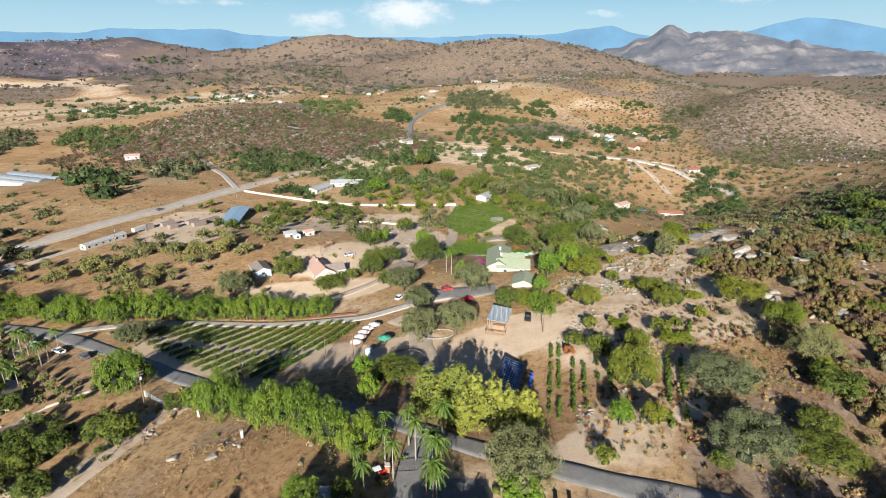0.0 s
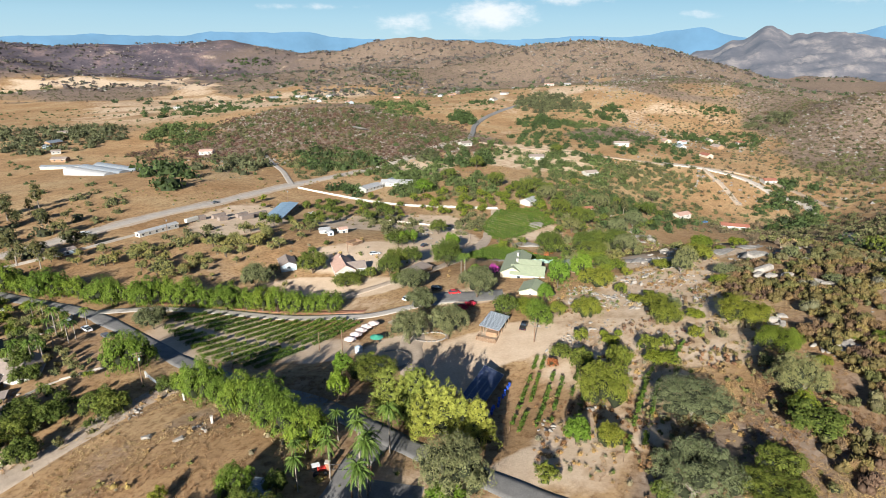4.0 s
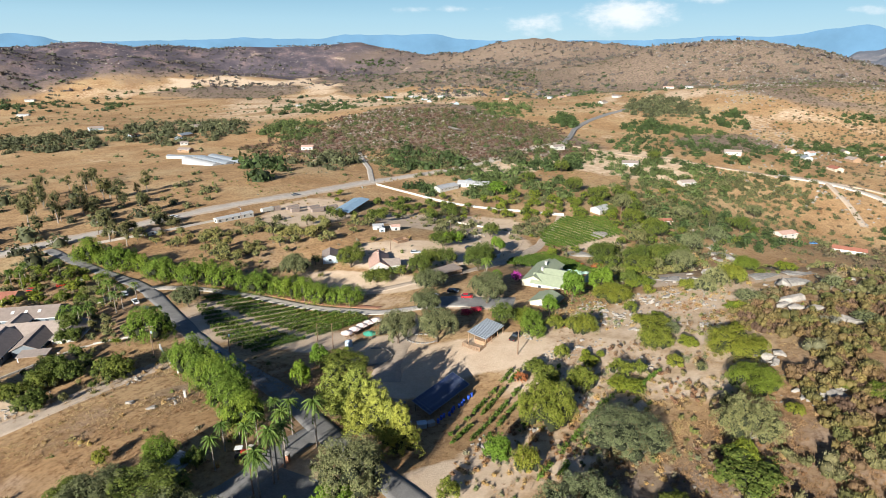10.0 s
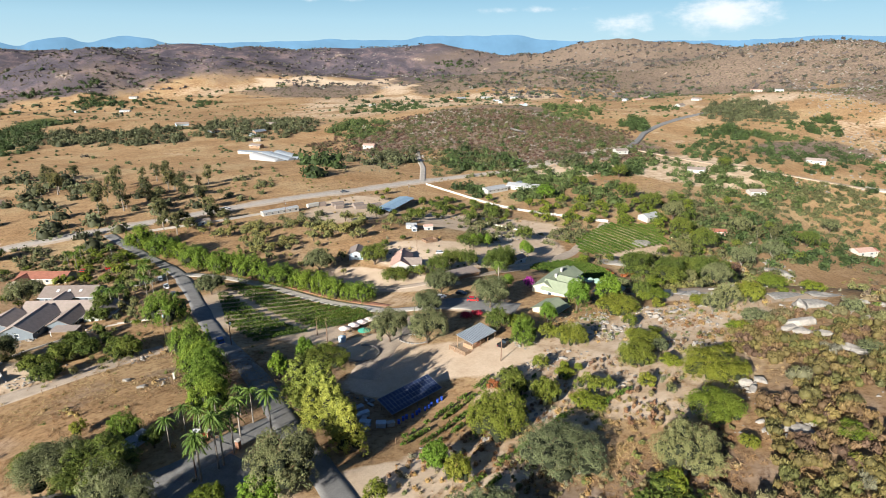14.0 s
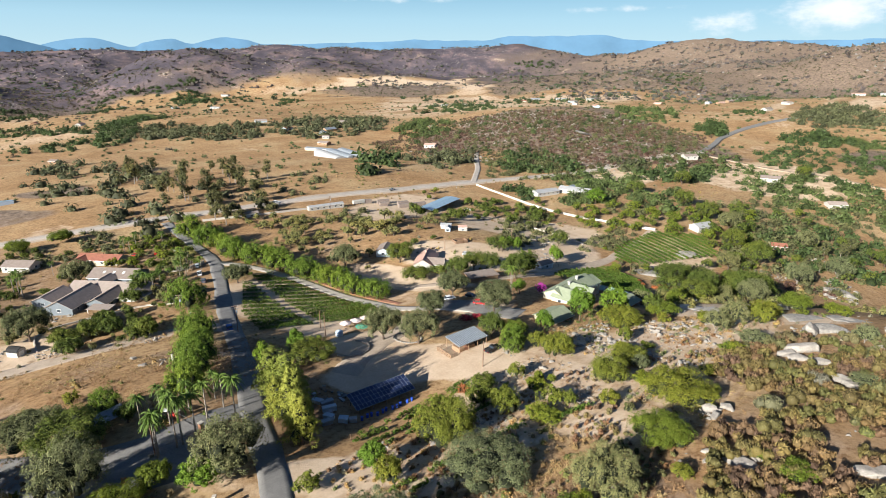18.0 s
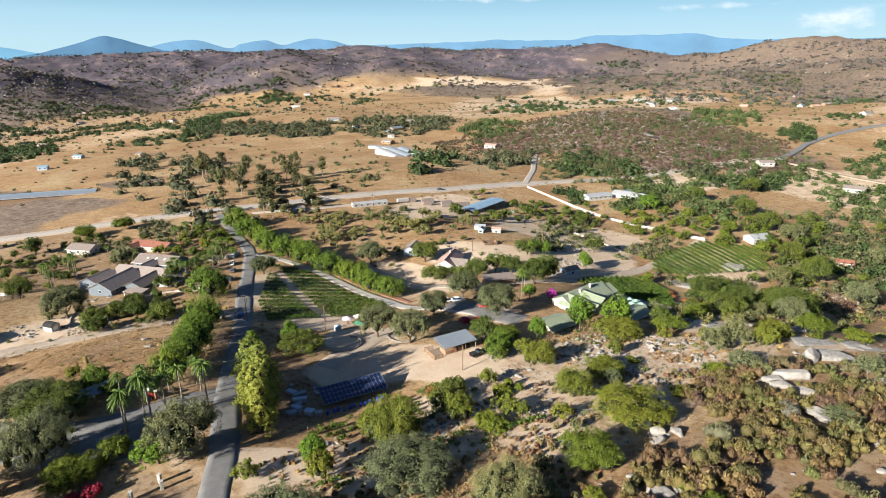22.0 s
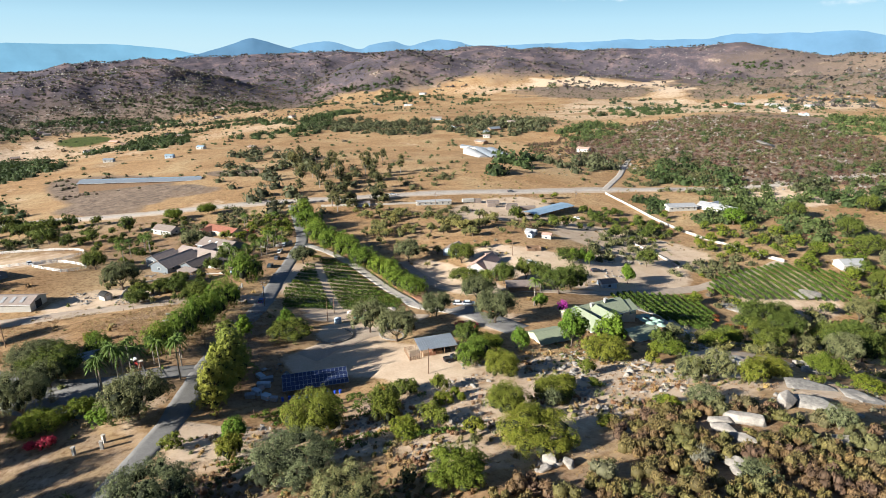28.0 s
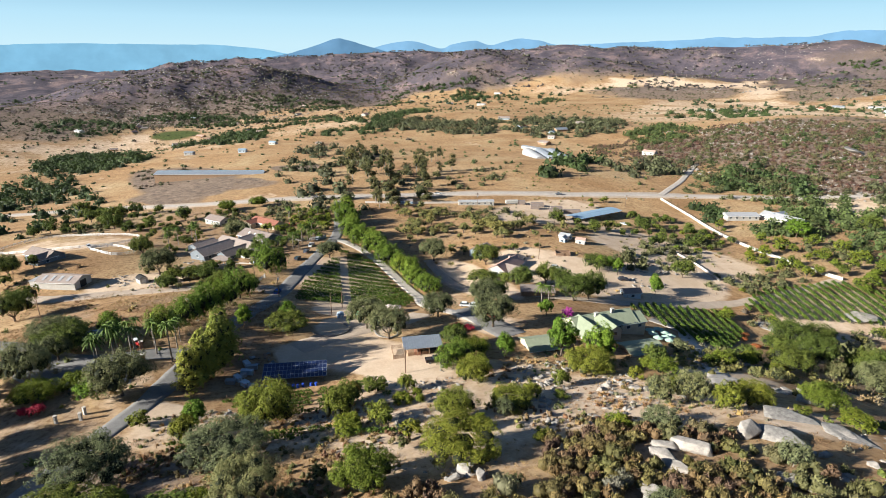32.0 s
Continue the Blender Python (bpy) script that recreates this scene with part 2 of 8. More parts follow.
PEPPER = leaf("pepper_leaves", (0.078, 0.125, 0.016), (0.125, 0.178, 0.024), (0.185, 0.235, 0.038))
PINE = leaf("pine_needles", (0.167, 0.184, 0.036), (0.216, 0.232, 0.043), (0.279, 0.286, 0.059))
OAK = leaf("oak_leaves", (0.089, 0.099, 0.041), (0.146, 0.151, 0.066), (0.201, 0.192, 0.093), 0.5)
DARK = leaf("dark_leaves", (0.06, 0.083, 0.017), (0.096, 0.122, 0.024), (0.142, 0.158, 0.034), 0.5)
SUMAC = leaf("sumac_leaves", (0.1, 0.122, 0.018), (0.142, 0.157, 0.023), (0.185, 0.187, 0.033))
BRIGHT = leaf("bright_leaves", (0.068, 0.12, 0.014), (0.109, 0.173, 0.02), (0.161, 0.23, 0.034))
LEAFY = leaf("leafy_leaves", (0.091, 0.125, 0.015), (0.133, 0.161, 0.021), (0.184, 0.2, 0.03))
GREY = leaf("grey_leaves", (0.12, 0.132, 0.061), (0.165, 0.175, 0.081), (0.215, 0.213, 0.103))
EUCA = leaf("eucalyptus_leaves", (0.085, 0.09, 0.034), (0.118, 0.114, 0.046), (0.16, 0.142, 0.062))
PALM = leaf("palm_fronds", (0.050, 0.085, 0.016), (0.088, 0.135, 0.024), (0.140, 0.190, 0.042), 0.4)
VINE = leaf("vine_leaves", (0.045, 0.085, 0.014), (0.075, 0.12, 0.02), (0.13, 0.16, 0.03))
SHRUB = tinted("shrub_leaves")
# dark colour for crown cores, painting the shade between leaf tufts
CORE = plain("crown_shade", (0.022, 0.026, 0.011), 0.95, 0.3, 2.0)

# ---- the lie of the land ----
RISES = []


def rise(x, y, r, a):
    RISES.append((x, y, 1.445 * r * r, a))


BASE = -14.3
rise(-135, 60, 52, 17.8)
rise(-135, 110, 52, -8.1)
rise(-135, 160, 52, 5.4)
rise(-135, 210, 52, -0.9)
rise(-85, 60, 52, -12.3)
rise(-85, 110, 52, 6.1)
rise(-85, 160, 52, 9.8)
rise(-85, 210, 52, -7.2)
rise(-35, 60, 52, 20.3)
rise(-35, 110, 52, 1.7)
rise(-35, 160, 52, -12)
rise(-35, 210, 52, -4.8)
rise(15, 60, 52, -11.7)
rise(15, 110, 52, 8.7)
rise(15, 160, 52, 24.7)
rise(15, 210, 52, 14.6)
rise(65, 60, 52, 13.7)
rise(65, 110, 52, -1.7)
rise(65, 160, 52, -6)
rise(65, 210, 52, 0.5)
rise(115, 60, 52, -12.6)
rise(115, 110, 52, 16.8)
rise(115, 160, 52, 7.7)
rise(115, 210, 52, 13.6)
rise(-60, 270, 80, 24.1)
rise(-60, 350, 80, -8.8)
rise(30, 270, 80, -17)
rise(30, 350, 80, 10.2)
rise(120, 270, 80, 27.9)
rise(120, 350, 80, -20.3)
rise(40, 430, 80, 9.5)
rise(280, 560, 90, -23.4)
rise(500, 300, 150, 35.1)
rise(350, 250, 120, 22.7)
rise(-350, 560, 120, -1.1)
rise(-500, 700, 160, 0.9)
rise(-600, -100, 250, -18.2)
rise(-1000, 0, 250, -33)
rise(-700, 330, 150, -4.1)
rise(-200, 580, 100, -7)
rise(-100, 450, 100, -3.5)
rise(300, -150, 180, 26.1)
rise(-500, -350, 250, -5.9)
rise(22, 128, 30, -10.3)
rise(32, 152, 30, 2.1)
rise(45, 210, 38, -5.5)
rise(60, 235, 40, 3.2)
rise(20, 170, 35, -11.3)
rise(-160, 300, 110, -0.8)
rise(-300, 200, 140, 10.8)
rise(-280, 420, 120, 11.6)
rise(-200, 720, 130, 18.8)
rise(-420, 120, 150, -0.7)
rise(200, 520, 110, -19)
rise(300, 900, 250, -27.1)
rise(0, 900, 220, 3.8)
rise(-60, 550, 150, 3.8)
rise(-500, 500, 220, -2.9)
rise(200, 250, 120, -8.5)
rise(250, 50, 150, 49.7)
rise(-200, -50, 200, -0.5)
rise(-900, 600, 300, -1.7)
rise(-700, 200, 250, 4.6)
rise(-900, 1300, 350, -4.6)
rise(-1100, 1850, 350, 45)
rise(-1500, 200, 400, -38.6)
rise(-2250, 800, 400, 24.3)
rise(-1800, 800, 400, -52.3)
rise(100, 1500, 350, 18.6)
rise(450, 650, 180, 14.7)
rise(0, -250, 250, 21.2)
rise(-977, 3100, 330, -15.9)
rise(-710, 3171, 330, 163.6)
rise(-256, 3240, 330, 76.6)
rise(100, 3300, 330, 82.4)
rise(35, 2300, 300, 96.6)
rise(313, 2279, 300, 65.9)
rise(561, 2231, 280, 54.1)
rise(851, 2137, 280, 15.9)
rise(300, 1850, 260, 12.5)
rise(0, 1900, 260, -11.1)
rise(-300, 2700, 300, 55.1)
rise(489, 985, 150, -91.7)
rise(556, 949, 150, 173.1)
rise(450, 1300, 220, 24.9)
rise(420, 1600, 240, 50.6)
rise(608, 850, 120, -63.8)
rise(676, 800, 120, -16.7)
rise(-1954, 2659, 330, 47)
rise(-1584, 2895, 330, 88.8)
rise(-1330, 3000, 300, 87.8)
rise(-2860, 1527, 330, 36.6)
rise(-2603, 1947, 330, 70.1)
rise(-2429, 2168, 300, 101.3)
rise(-2247, 2364, 300, 2.1)
rise(-2054, 2541, 280, 86.7)
rise(-1743, 2774, 300, 22.2)
rise(-1326, 1447, 250, 1.5)
rise(-1045, 1677, 260, -12.1)
rise(-800, 1800, 260, 15.7)
rise(-600, 2000, 280, 46.6)
rise(-2211, 660, 280, 0.6)
rise(-2108, 965, 280, -70.2)
rise(-2005, 1181, 260, 187.8)
rise(-1845, 1437, 260, 5.6)
rise(-1685, 1638, 260, 99.9)
rise(-2192, -391, 260, -43.7)
rise(-2220, -229, 230, 7.9)
rise(-2239, -52, 230, 62.3)
rise(-2244, 134, 240, -1.4)
rise(-2222, 431, 260, 98.3)
rise(-3024, 1312, 330, 76)
rise(-3763, -692, 380, 19.2)
rise(-3807, -438, 380, 11.9)
rise(1000, 1500, 300, -38)
rise(1300, 2500, 400, -45.8)
rise(1200, 1000, 300, -52.6)
rise(-1400, 2200, 300, -0.9)
rise(-1900, 2000, 300, -4.2)
rise(-1500, 700, 250, 15.5)
rise(-1700, 100, 300, -18.6)
rise(-1700, 400, 200, 21.4)
rise(-3000, 300, 400, -23.6)
rise(-3000, -600, 500, -26.2)
rise(0, 4200, 600, 63.8)
rise(-1000, 4200, 600, 63.7)
rise(-2500, 3500, 600, 72.5)
rise(-3800, 2000, 600, 72.6)
rise(-4200, 500, 600, 32.8)
rise(-4200, -1000, 600, 8.2)
rise(2500, 1500, 600, -5.6)
rise(1500, 300, 500, 10.8)
rise(1000, -500, 500, 10.9)
rise(0, -1000, 500, 4.9)
rise(-1000, -800, 500, -9.4)
rise(-2000, -1200, 500, -24.5)
rise(300, 3000, 300, 23.2)
rise(-600, 2450, 250, 27.6)
rise(170, 721, 150, 21.8)
rise(285, 1010, 150, 5.3)
rise(264, 1002, 150, 3.0)
rise(113, 1142, 260, 10.2)
rise(34, 788, 150, 3.7)
rise(-49, 1016, 150, 5.0)
rise(99, 1377, 260, 27.0)
rise(-342, 928, 150, 26.5)
rise(480, 1212, 260, 7.3)
rise(222, 1582, 260, -19.3)
rise(358, 1551, 260, -12.3)
rise(-936, 1841, 260, -27.6)
rise(-934, 640, 150, 9.7)
rise(-688, 227, 150, 4.9)
rise(-212, 762, 150, -6.2)
rise(-180, 727, 150, -2.1)
rise(-18, 749, 150, -8.7)
rise(-1057, 1416, 260, -4.0)
rise(-1112, 1712, 260, 15.3)
rise(235, 565, 150, -11.2)
rise(339, 705, 150, -21.9)
rise(100, 560, 150, -5.1)
rise(-100, 620, 150, 3.9)
rise(-250, 600, 150, 2.7)
rise(-400, 560, 150, -1.9)
rise(-550, 500, 150, -0.7)
rise(-390, 490, 150, 1.1)
rise(-300, 420, 150, -0.8)
rise(556, 949, 150, -0.7)
rise(489, 985, 150, -6.8)
rise(-600, 720, 150, 3.9)
rise(-400, 1250, 260, 8.6)
rise(-150, 1400, 260, -5.4)
rise(-650, 1100, 150, 4.1)
rise(-450, 800, 150, -0.7)
rise(200, 480, 150, 6.2)
rise(320, 560, 150, 5.5)
rise(650, 900, 150, 1.2)
rise(-120, 850, 150, 3.0)
rise(150, 880, 150, -1.3)
rise(-3595, 183, 230, 73)
rise(-3570, 467, 230, 61)
rise(-3517, 769, 230, 91)
rise(-3433, 1083, 230, 87)
rise(-3314, 1405, 230, 55)
rise(-3159, 1726, 230, 56)
rise(-2969, 2036, 230, 86)
rise(-2749, 2324, 230, 61)
rise(-2506, 2585, 230, 84)


def value_noise(x, y, seed=0):
    xi, yi = np.floor(x), np.floor(y)
    fx, fy = x - xi, y - yi
    fx, fy = fx * fx * (3 - 2 * fx), fy * fy * (3 - 2 * fy)

    def rnd(i, j):
        v = np.sin(i * 127.1 + j * 311.7 + seed * 74.7) * 43758.5453
        return v - np.floor(v)
    a, b, c, d = rnd(xi, yi), rnd(xi + 1, yi), rnd(xi, yi + 1), rnd(xi + 1, yi + 1)
    return (a + (b - a) * fx) * (1 - fy) + (c + (d - c) * fx) * fy


def fbm(x, y, scale, seed=0, octaves=4):
    x, y = np.asarray(x, float) / scale, np.asarray(y, float) / scale
    s, amp, tot = 0.0, 1.0, 0.0
    for o in range(octaves):
        s = s + amp * value_noise(x * 2 ** o, y * 2 ** o, seed + o)
        tot += amp
        amp *= 0.5
    return s / tot


def smooth(v, a, b):
    t = np.clip((v - a) / (b - a), 0, 1)
    return t * t * (3 - 2 * t)


def height(x, y):
    x, y = np.asarray(x, float), np.asarray(y, float)
    z = np.full(np.broadcast(x, y).shape, BASE)
    for cx, cy, rr, a in RISES:
        z = z + a * np.exp(-((x - cx) ** 2 + (y - cy) ** 2) / rr)
    d = np.hypot(x + 20, y - 180)
    far = smooth(d, 900, 2400)
    z = z + far * (34 * (np.abs(fbm(x, y, 520, 3, 5) - 0.5) * 2 - 0.28) + 30 * (0.28 - np.abs(fbm(x, y, 230, 47, 4) - 0.5) * 2) + 14 * (fbm(x, y, 60, 48, 3) - 0.5))
    z = z + smooth(d, 420, 900) * 7 * (fbm(x, y, 170, 13, 4) - 0.5)
    z = z + smooth(d, 3600, 4700) * 30
    # the western hills stand lower
    z = z - smooth(d, 1700, 2700) * np.interp(np.degrees(np.arctan2(x - 60, y - 40)), [-110, -60, -35, -20], [26, 26, 12, 0])
    return z + smooth(d, 150, 600) * 1.6 * (fbm(x, y, 45, 9, 2) - 0.5)


def zat(x, y):
    return float(height(x, y))


def fast_mesh(name, verts, faces, mats=(), shade=False):
    """A mesh from arrays: faces is a list of integer arrays, each n x 3 or n x 4."""
    me = bpy.data.meshes.new(name)
    faces = [f for f in faces if len(f)]
    loops = np.concatenate([f.ravel() for f in faces]).astype(np.int32)
    sizes = np.concatenate([np.full(len(f), f.shape[1]) for f in faces]).astype(np.int32)
    starts = np.concatenate(([0], np.cumsum(sizes)[:-1])).astype(np.int32)
    me.vertices.add(len(verts))
    me.vertices.foreach_set("co", np.asarray(verts, np.float32).ravel())
    me.loops.add(len(loops))
    me.loops.foreach_set("vertex_index", loops)
    me.polygons.add(len(sizes))
    me.polygons.foreach_set("loop_start", starts)
    if shade:
        me.polygons.foreach_set("use_smooth", np.ones(len(sizes), bool))
    for m in mats:
        me.materials.append(m)
    if len(mats) > 1:
        me.polygons.foreach_set("material_index", np.concatenate([np.full(len(f), min(i, 1)) for i, f in enumerate(faces)]).astype(np.int32))
    me.update(calc_edges=True)
    return me


def paint(me, name, cols):
    at = me.color_attributes.new(name, "FLOAT_COLOR", "POINT")
    cols = cols if cols.shape[1] == 4 else np.c_[cols, np.ones(len(cols))]
    at.data.foreach_set("color", cols.astype(np.float32).ravel())


# land cover: soft-edged patches of brush, bare dirt and green
PATCHES = []


def patch(kind, x, y, rx, ry, turn=0.0, k=1.0):
    PATCHES.append((kind, x, y, rx, ry, radians(turn), k))


patch("bare", -1226, 1561, 225, 103, 40, .8)
patch("bare", -1034, 1716, 108, 237, 33, .8)
patch("brush", -1142, 1408, 241, 155, 42, .9)
patch("brush", -1091, 2091, 169, 400, 30, .9)
patch("grass", -1128, 969, 286, 400, 52, .9)
patch("grass", -1639, 945, 196, 98, 62, .9)
patch("grass", -1282, 702, 133, 400, 64, .9)
patch("grass", -335, 416, 136, 133, 47, .9)
patch("grass", -483, 329, 63, 164, 62, .9)
patch("grass", -482, 1648, 260, 73, 19, .6)
patch("grass", -204, 1462, 158, 391, 11, .6)
patch("grass", 201, 1189, 81, 68, -6, .55)
patch("grass", 3, 1307, 39, 164, 4, .6)
patch("grass", 135, 1102, 65, 29, -3, .55)
patch("grass", -136, 923, 56, 45, 14, .5)
patch("brush", 58, 1752, 427, 400, 1, .9)
patch("brush", -521, 2424, 382, 400, 14, .9)
patch("brush", 286, 1985, 177, 346, -6, .9)
patch("grass", 240, 1778, 54, 83, -5, .6)
patch("bare", 22, 652, 94, 70, 6, .6)
patch("bare", -80, 573, 35, 36, 17, .7)
patch("brush", 182, 905, 54, 51, -6, .8)
patch("grass", 216, 1168, 47, 62, -10, .6)
patch("grass", 330, 1031, 98, 50, -18, .6)
patch("grass", 386, 967, 53, 45, -22, .6)
patch("grass", 225, 640, 89, 95, -19, .6)
patch("grass", 300, 632, 57, 51, -25, .55)
patch("brush", 136, 829, 51, 73, -9, .85)
patch("brush", 472, 805, 107, 154, -30, .9)
patch("brush", 497, 1098, 97, 216, -24, .8)
patch("grass", 378, 1283, 79, 76, -16, .55)
patch("brush", 199, 1982, 118, 114, -6, .9)
patch("brush", 494, 1954, 202, 400, -14, .9)
patch("green", 103, 944, 29, 31, -6, .8)
patch("brush", -2043, 356, 663, 187, 83, .9)
patch("brush", -1894, 16, 413, 127, -268, .85)
patch("grass", -1167, 780, 274, 400, 63, .9)
patch("grass", -723, 417, 147, 155, 70, .9)
patch("grass", -476, 246, 129, 125, 77, .9)
patch("green", -1196, 110, 47, 83, 89, .9)
patch("green", -1122, 636, 39, 168, 63, .9)
patch("brush", -425, 228, 15, 40, 77, .8)
patch("brush", -360, 107, 47, 33, 89, .8)
patch("brush", -253, 800, 151, 188, 23, .9)
patch("brush", -230, 725, 200, 155, 10, .85)
patch("brush", -452, 110, 134, 48, 8, 0.9)
patch("brush", 150, 90, 60, 60, 0, 0.5)
patch("brush", 120, 140, 34, 62, 0, 0.42)
patch("bare", 58, 148, 34, 46, 12, 0.62)
patch("bare", 44, 104, 18, 16, 0, 0.6)
patch("grass", 74, 112, 13, 18, 20, 0.9)
patch("bare", 78, 160, 16, 22, 10, 0.5)
patch("brush", 88, 98, 24, 30, 0, 0.55)
patch("brush", 72, 88, 26, 20, 0, 0.7)
patch("brush", 20, 72, 26, 12, 20, 0.5)
patch("brush", 150, 235, 70, 50, 0, 0.3)
patch("brush", 120, 330, 90, 90, 0, 0.15)
patch("bare", 95, 290, 40, 30, 0, 0.5)
patch("brush", 80, 430, 80, 60, 0, 0.25)
patch("bare", 9, 148, 24, 15, 38, 1.0)
patch("bare", 24, 158, 14, 14, 0, 1.0)
patch("bare", -8, 152, 15, 14, 0, 1.0)
patch("bare", 5, 135, 15, 12, 40, 1.0)
patch("bare", 34, 100, 16, 7, 25, 1.0)
patch("bare", -55, 222, 40, 12, 0, 0.8)
patch("bare", -40, 265, 45, 22, 20, 0.85)
patch("bare", -20, 300, 25, 40, 0, 0.8)
patch("bare", -60, 350, 60, 40, 0, 0.75)
patch("bare", -150, 330, 30, 60, 20, 0.8)
patch("bare", -35, 156, 12, 12, 0, 0.9)
patch("bare", -100, 84, 16, 22, 0, 0.7)
patch("bare", -205, 50, 40, 26, 40, 0.6)
patch("grass", -60, 95, 24, 26, 0, 0.9)
patch("bare", 62, 165, 22, 20, 0, 0.6)
patch("bare", 75, 195, 22, 16, 0, 0.7)
patch("brush", -350, 150, 40, 22, 60, 0.7)
patch("bare", 15, 280, 22, 18, 60, 0.6)
patch("bare", 28, 355, 28, 32, 0, 0.6)
patch("bare", -70, 166, 42, 22, -14, 0.9)
patch("bare", 6, 196, 16, 8, 0, 0.8)
patch("bare", 70, 225, 12, 14, 30, 0.8)
patch("bare", 50, 256, 26, 7, 130, 0.9)
patch("brush", -150, 150, 60, 40, -20, 0.35)
patch("brush", -48, 112, 14, 9, 20, 0.5)
patch("brush", -64, 92, 10, 16, 20, 0.4)
patch("brush", -185, 125, 55, 40, 0, 0.4)
patch("brush", -250, 90, 40, 60, 0, 0.4)
patch("brush", -347, 92, 45, 16, 10, 0.9)
patch("brush", -344, 127, 30, 14, 10, 0.8)
patch("brush", -371, 163, 28, 12, 10, 0.9)
patch("brush", -429, 209, 34, 13, 10, 0.9)
patch("brush", -343, 106, 60, 20, 10, 0.7)
patch("bare", 84, 203, 17, 10, 40, 0.75)
patch("bare", 98, 212, 18, 10, 10, 0.6)
patch("bare", 72, 234, 12, 10, 60, 0.7)



def cover(x, y, z):
    d = np.hypot(x + 20, y - 180)
    n1, n2 = fbm(x, y, 260, 21, 4), fbm(x, y, 60, 33, 3)
    # the brush of the hills begins at a distance that changes with the bearing
    az = np.degrees(np.arctan2(x - 60, y - 40))
    edge = np.interp(az, [-105, -96, -85, -75, -65, -52, -42, -36, -30, -20, -12, -6, -1, 4, 10, 20, 24, 30, 45], [1150, 1150, 1350, 1600, 1650, 1850, 1900, 1950, 1550, 1550, 1700, 1600, 1250, 1250, 1080, 1000, 690, 600, 600])
    brush = smooth(d + 300 * (n1 - 0.5), edge - 60, edge + 120) * (0.72 + 0.3 * smooth(n2, 0.3, 0.6))
    brush = np.maximum(brush, smooth(n2 + 0.5 * (n1 - 0.5), 0.6, 0.85) * 0.4)
    bare = smooth(fbm(x, y, 40, 44, 3), 0.62, 0.8) * 0.45
    # far fields get this pale cover with distance, painting the lift of haze
    bare = np.maximum(bare, smooth(d, 500, 1100) * (0.35 + 0.25 * smooth(n1, 0.35, 0.6)) * np.clip(1 - 1.6 * brush, 0, 1))
    green = np.zeros_like(x)
    lay = {"brush": brush, "bare": bare, "green": green, "grass": np.zeros_like(x)}
    for kind, px, py, rx, ry, t, k in PATCHES:
        u, v = (x - px) * math.cos(t) + (y - py) * math.sin(t), -(x - px) * math.sin(t) + (y - py) * math.cos(t)
        w = k * (1 - smooth(np.hypot(u / rx, v / ry) + 0.7 * (n2 - 0.5) + 0.5 * (n1 - 0.5), 0.8, 1.15))
        for other in lay:
            lay[other] = np.maximum(lay[other], w) if other == kind else lay[other] * (1 - w * (1.0 if other != "green" else 0.6))
    # the fourth channel grows with distance and carries the painted haze
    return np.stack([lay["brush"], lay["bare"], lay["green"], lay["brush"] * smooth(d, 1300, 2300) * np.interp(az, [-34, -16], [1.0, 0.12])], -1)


def axis(lo, hi, step, far_lo, far_hi, grow):
    core = list(np.arange(lo, hi + 0.1, step))
    a, b, s = [], [], step
    v = hi
    while v < far_hi:
        s *= grow
        v += s
        b.append(min(v, far_hi))
    v, s = lo, step
    while v > far_lo:
        s *= grow
        v -= s
        a.append(max(v, far_lo))
    return np.array(a[::-1] + core + b)


def build_ground():
    xs = axis(-190, 160, 2.5, -4990, 4990, 1.031)
    ys = axis(40, 420, 2.5, -3000, 4990, 1.029)
    gx, gy = np.meshgrid(xs, ys)
    gz = height(gx, gy)
    idx = np.arange(gx.size).reshape(gx.shape)
    f = np.stack([idx[:-1, :-1], idx[:-1, 1:], idx[1:, 1:], idx[1:, :-1]], -1).reshape(-1, 4)
    me = fast_mesh("ground", np.stack([gx, gy, gz], -1).reshape(-1, 3), [f], [LAND], True)
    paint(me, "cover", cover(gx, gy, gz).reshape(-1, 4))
    return tagged(new("ground", me), "dry tan grassland, bare dirt and brown brush on rolling hills", "ground", kind="structure")


build_ground()


def spline(points, step):
    """Points along a smooth curve through the given ones."""
    p = np.array(points, float)
    out = []
    for i in range(len(p) - 1):
        a, b, c, d = p[max(i - 1, 0)], p[i], p[i + 1], p[min(i + 2, len(p) - 1)]
        n = max(2, int(np.linalg.norm(c - b) / step))
        for k in range(n):
            t = k / n
            out.append(0.5 * (2 * b + (c - a) * t + (2 * a - 5 * b + 4 * c - d) * t * t + (3 * b - a - 3 * c + d) * t ** 3))
    out.append(p[-1])
    return np.array(out)


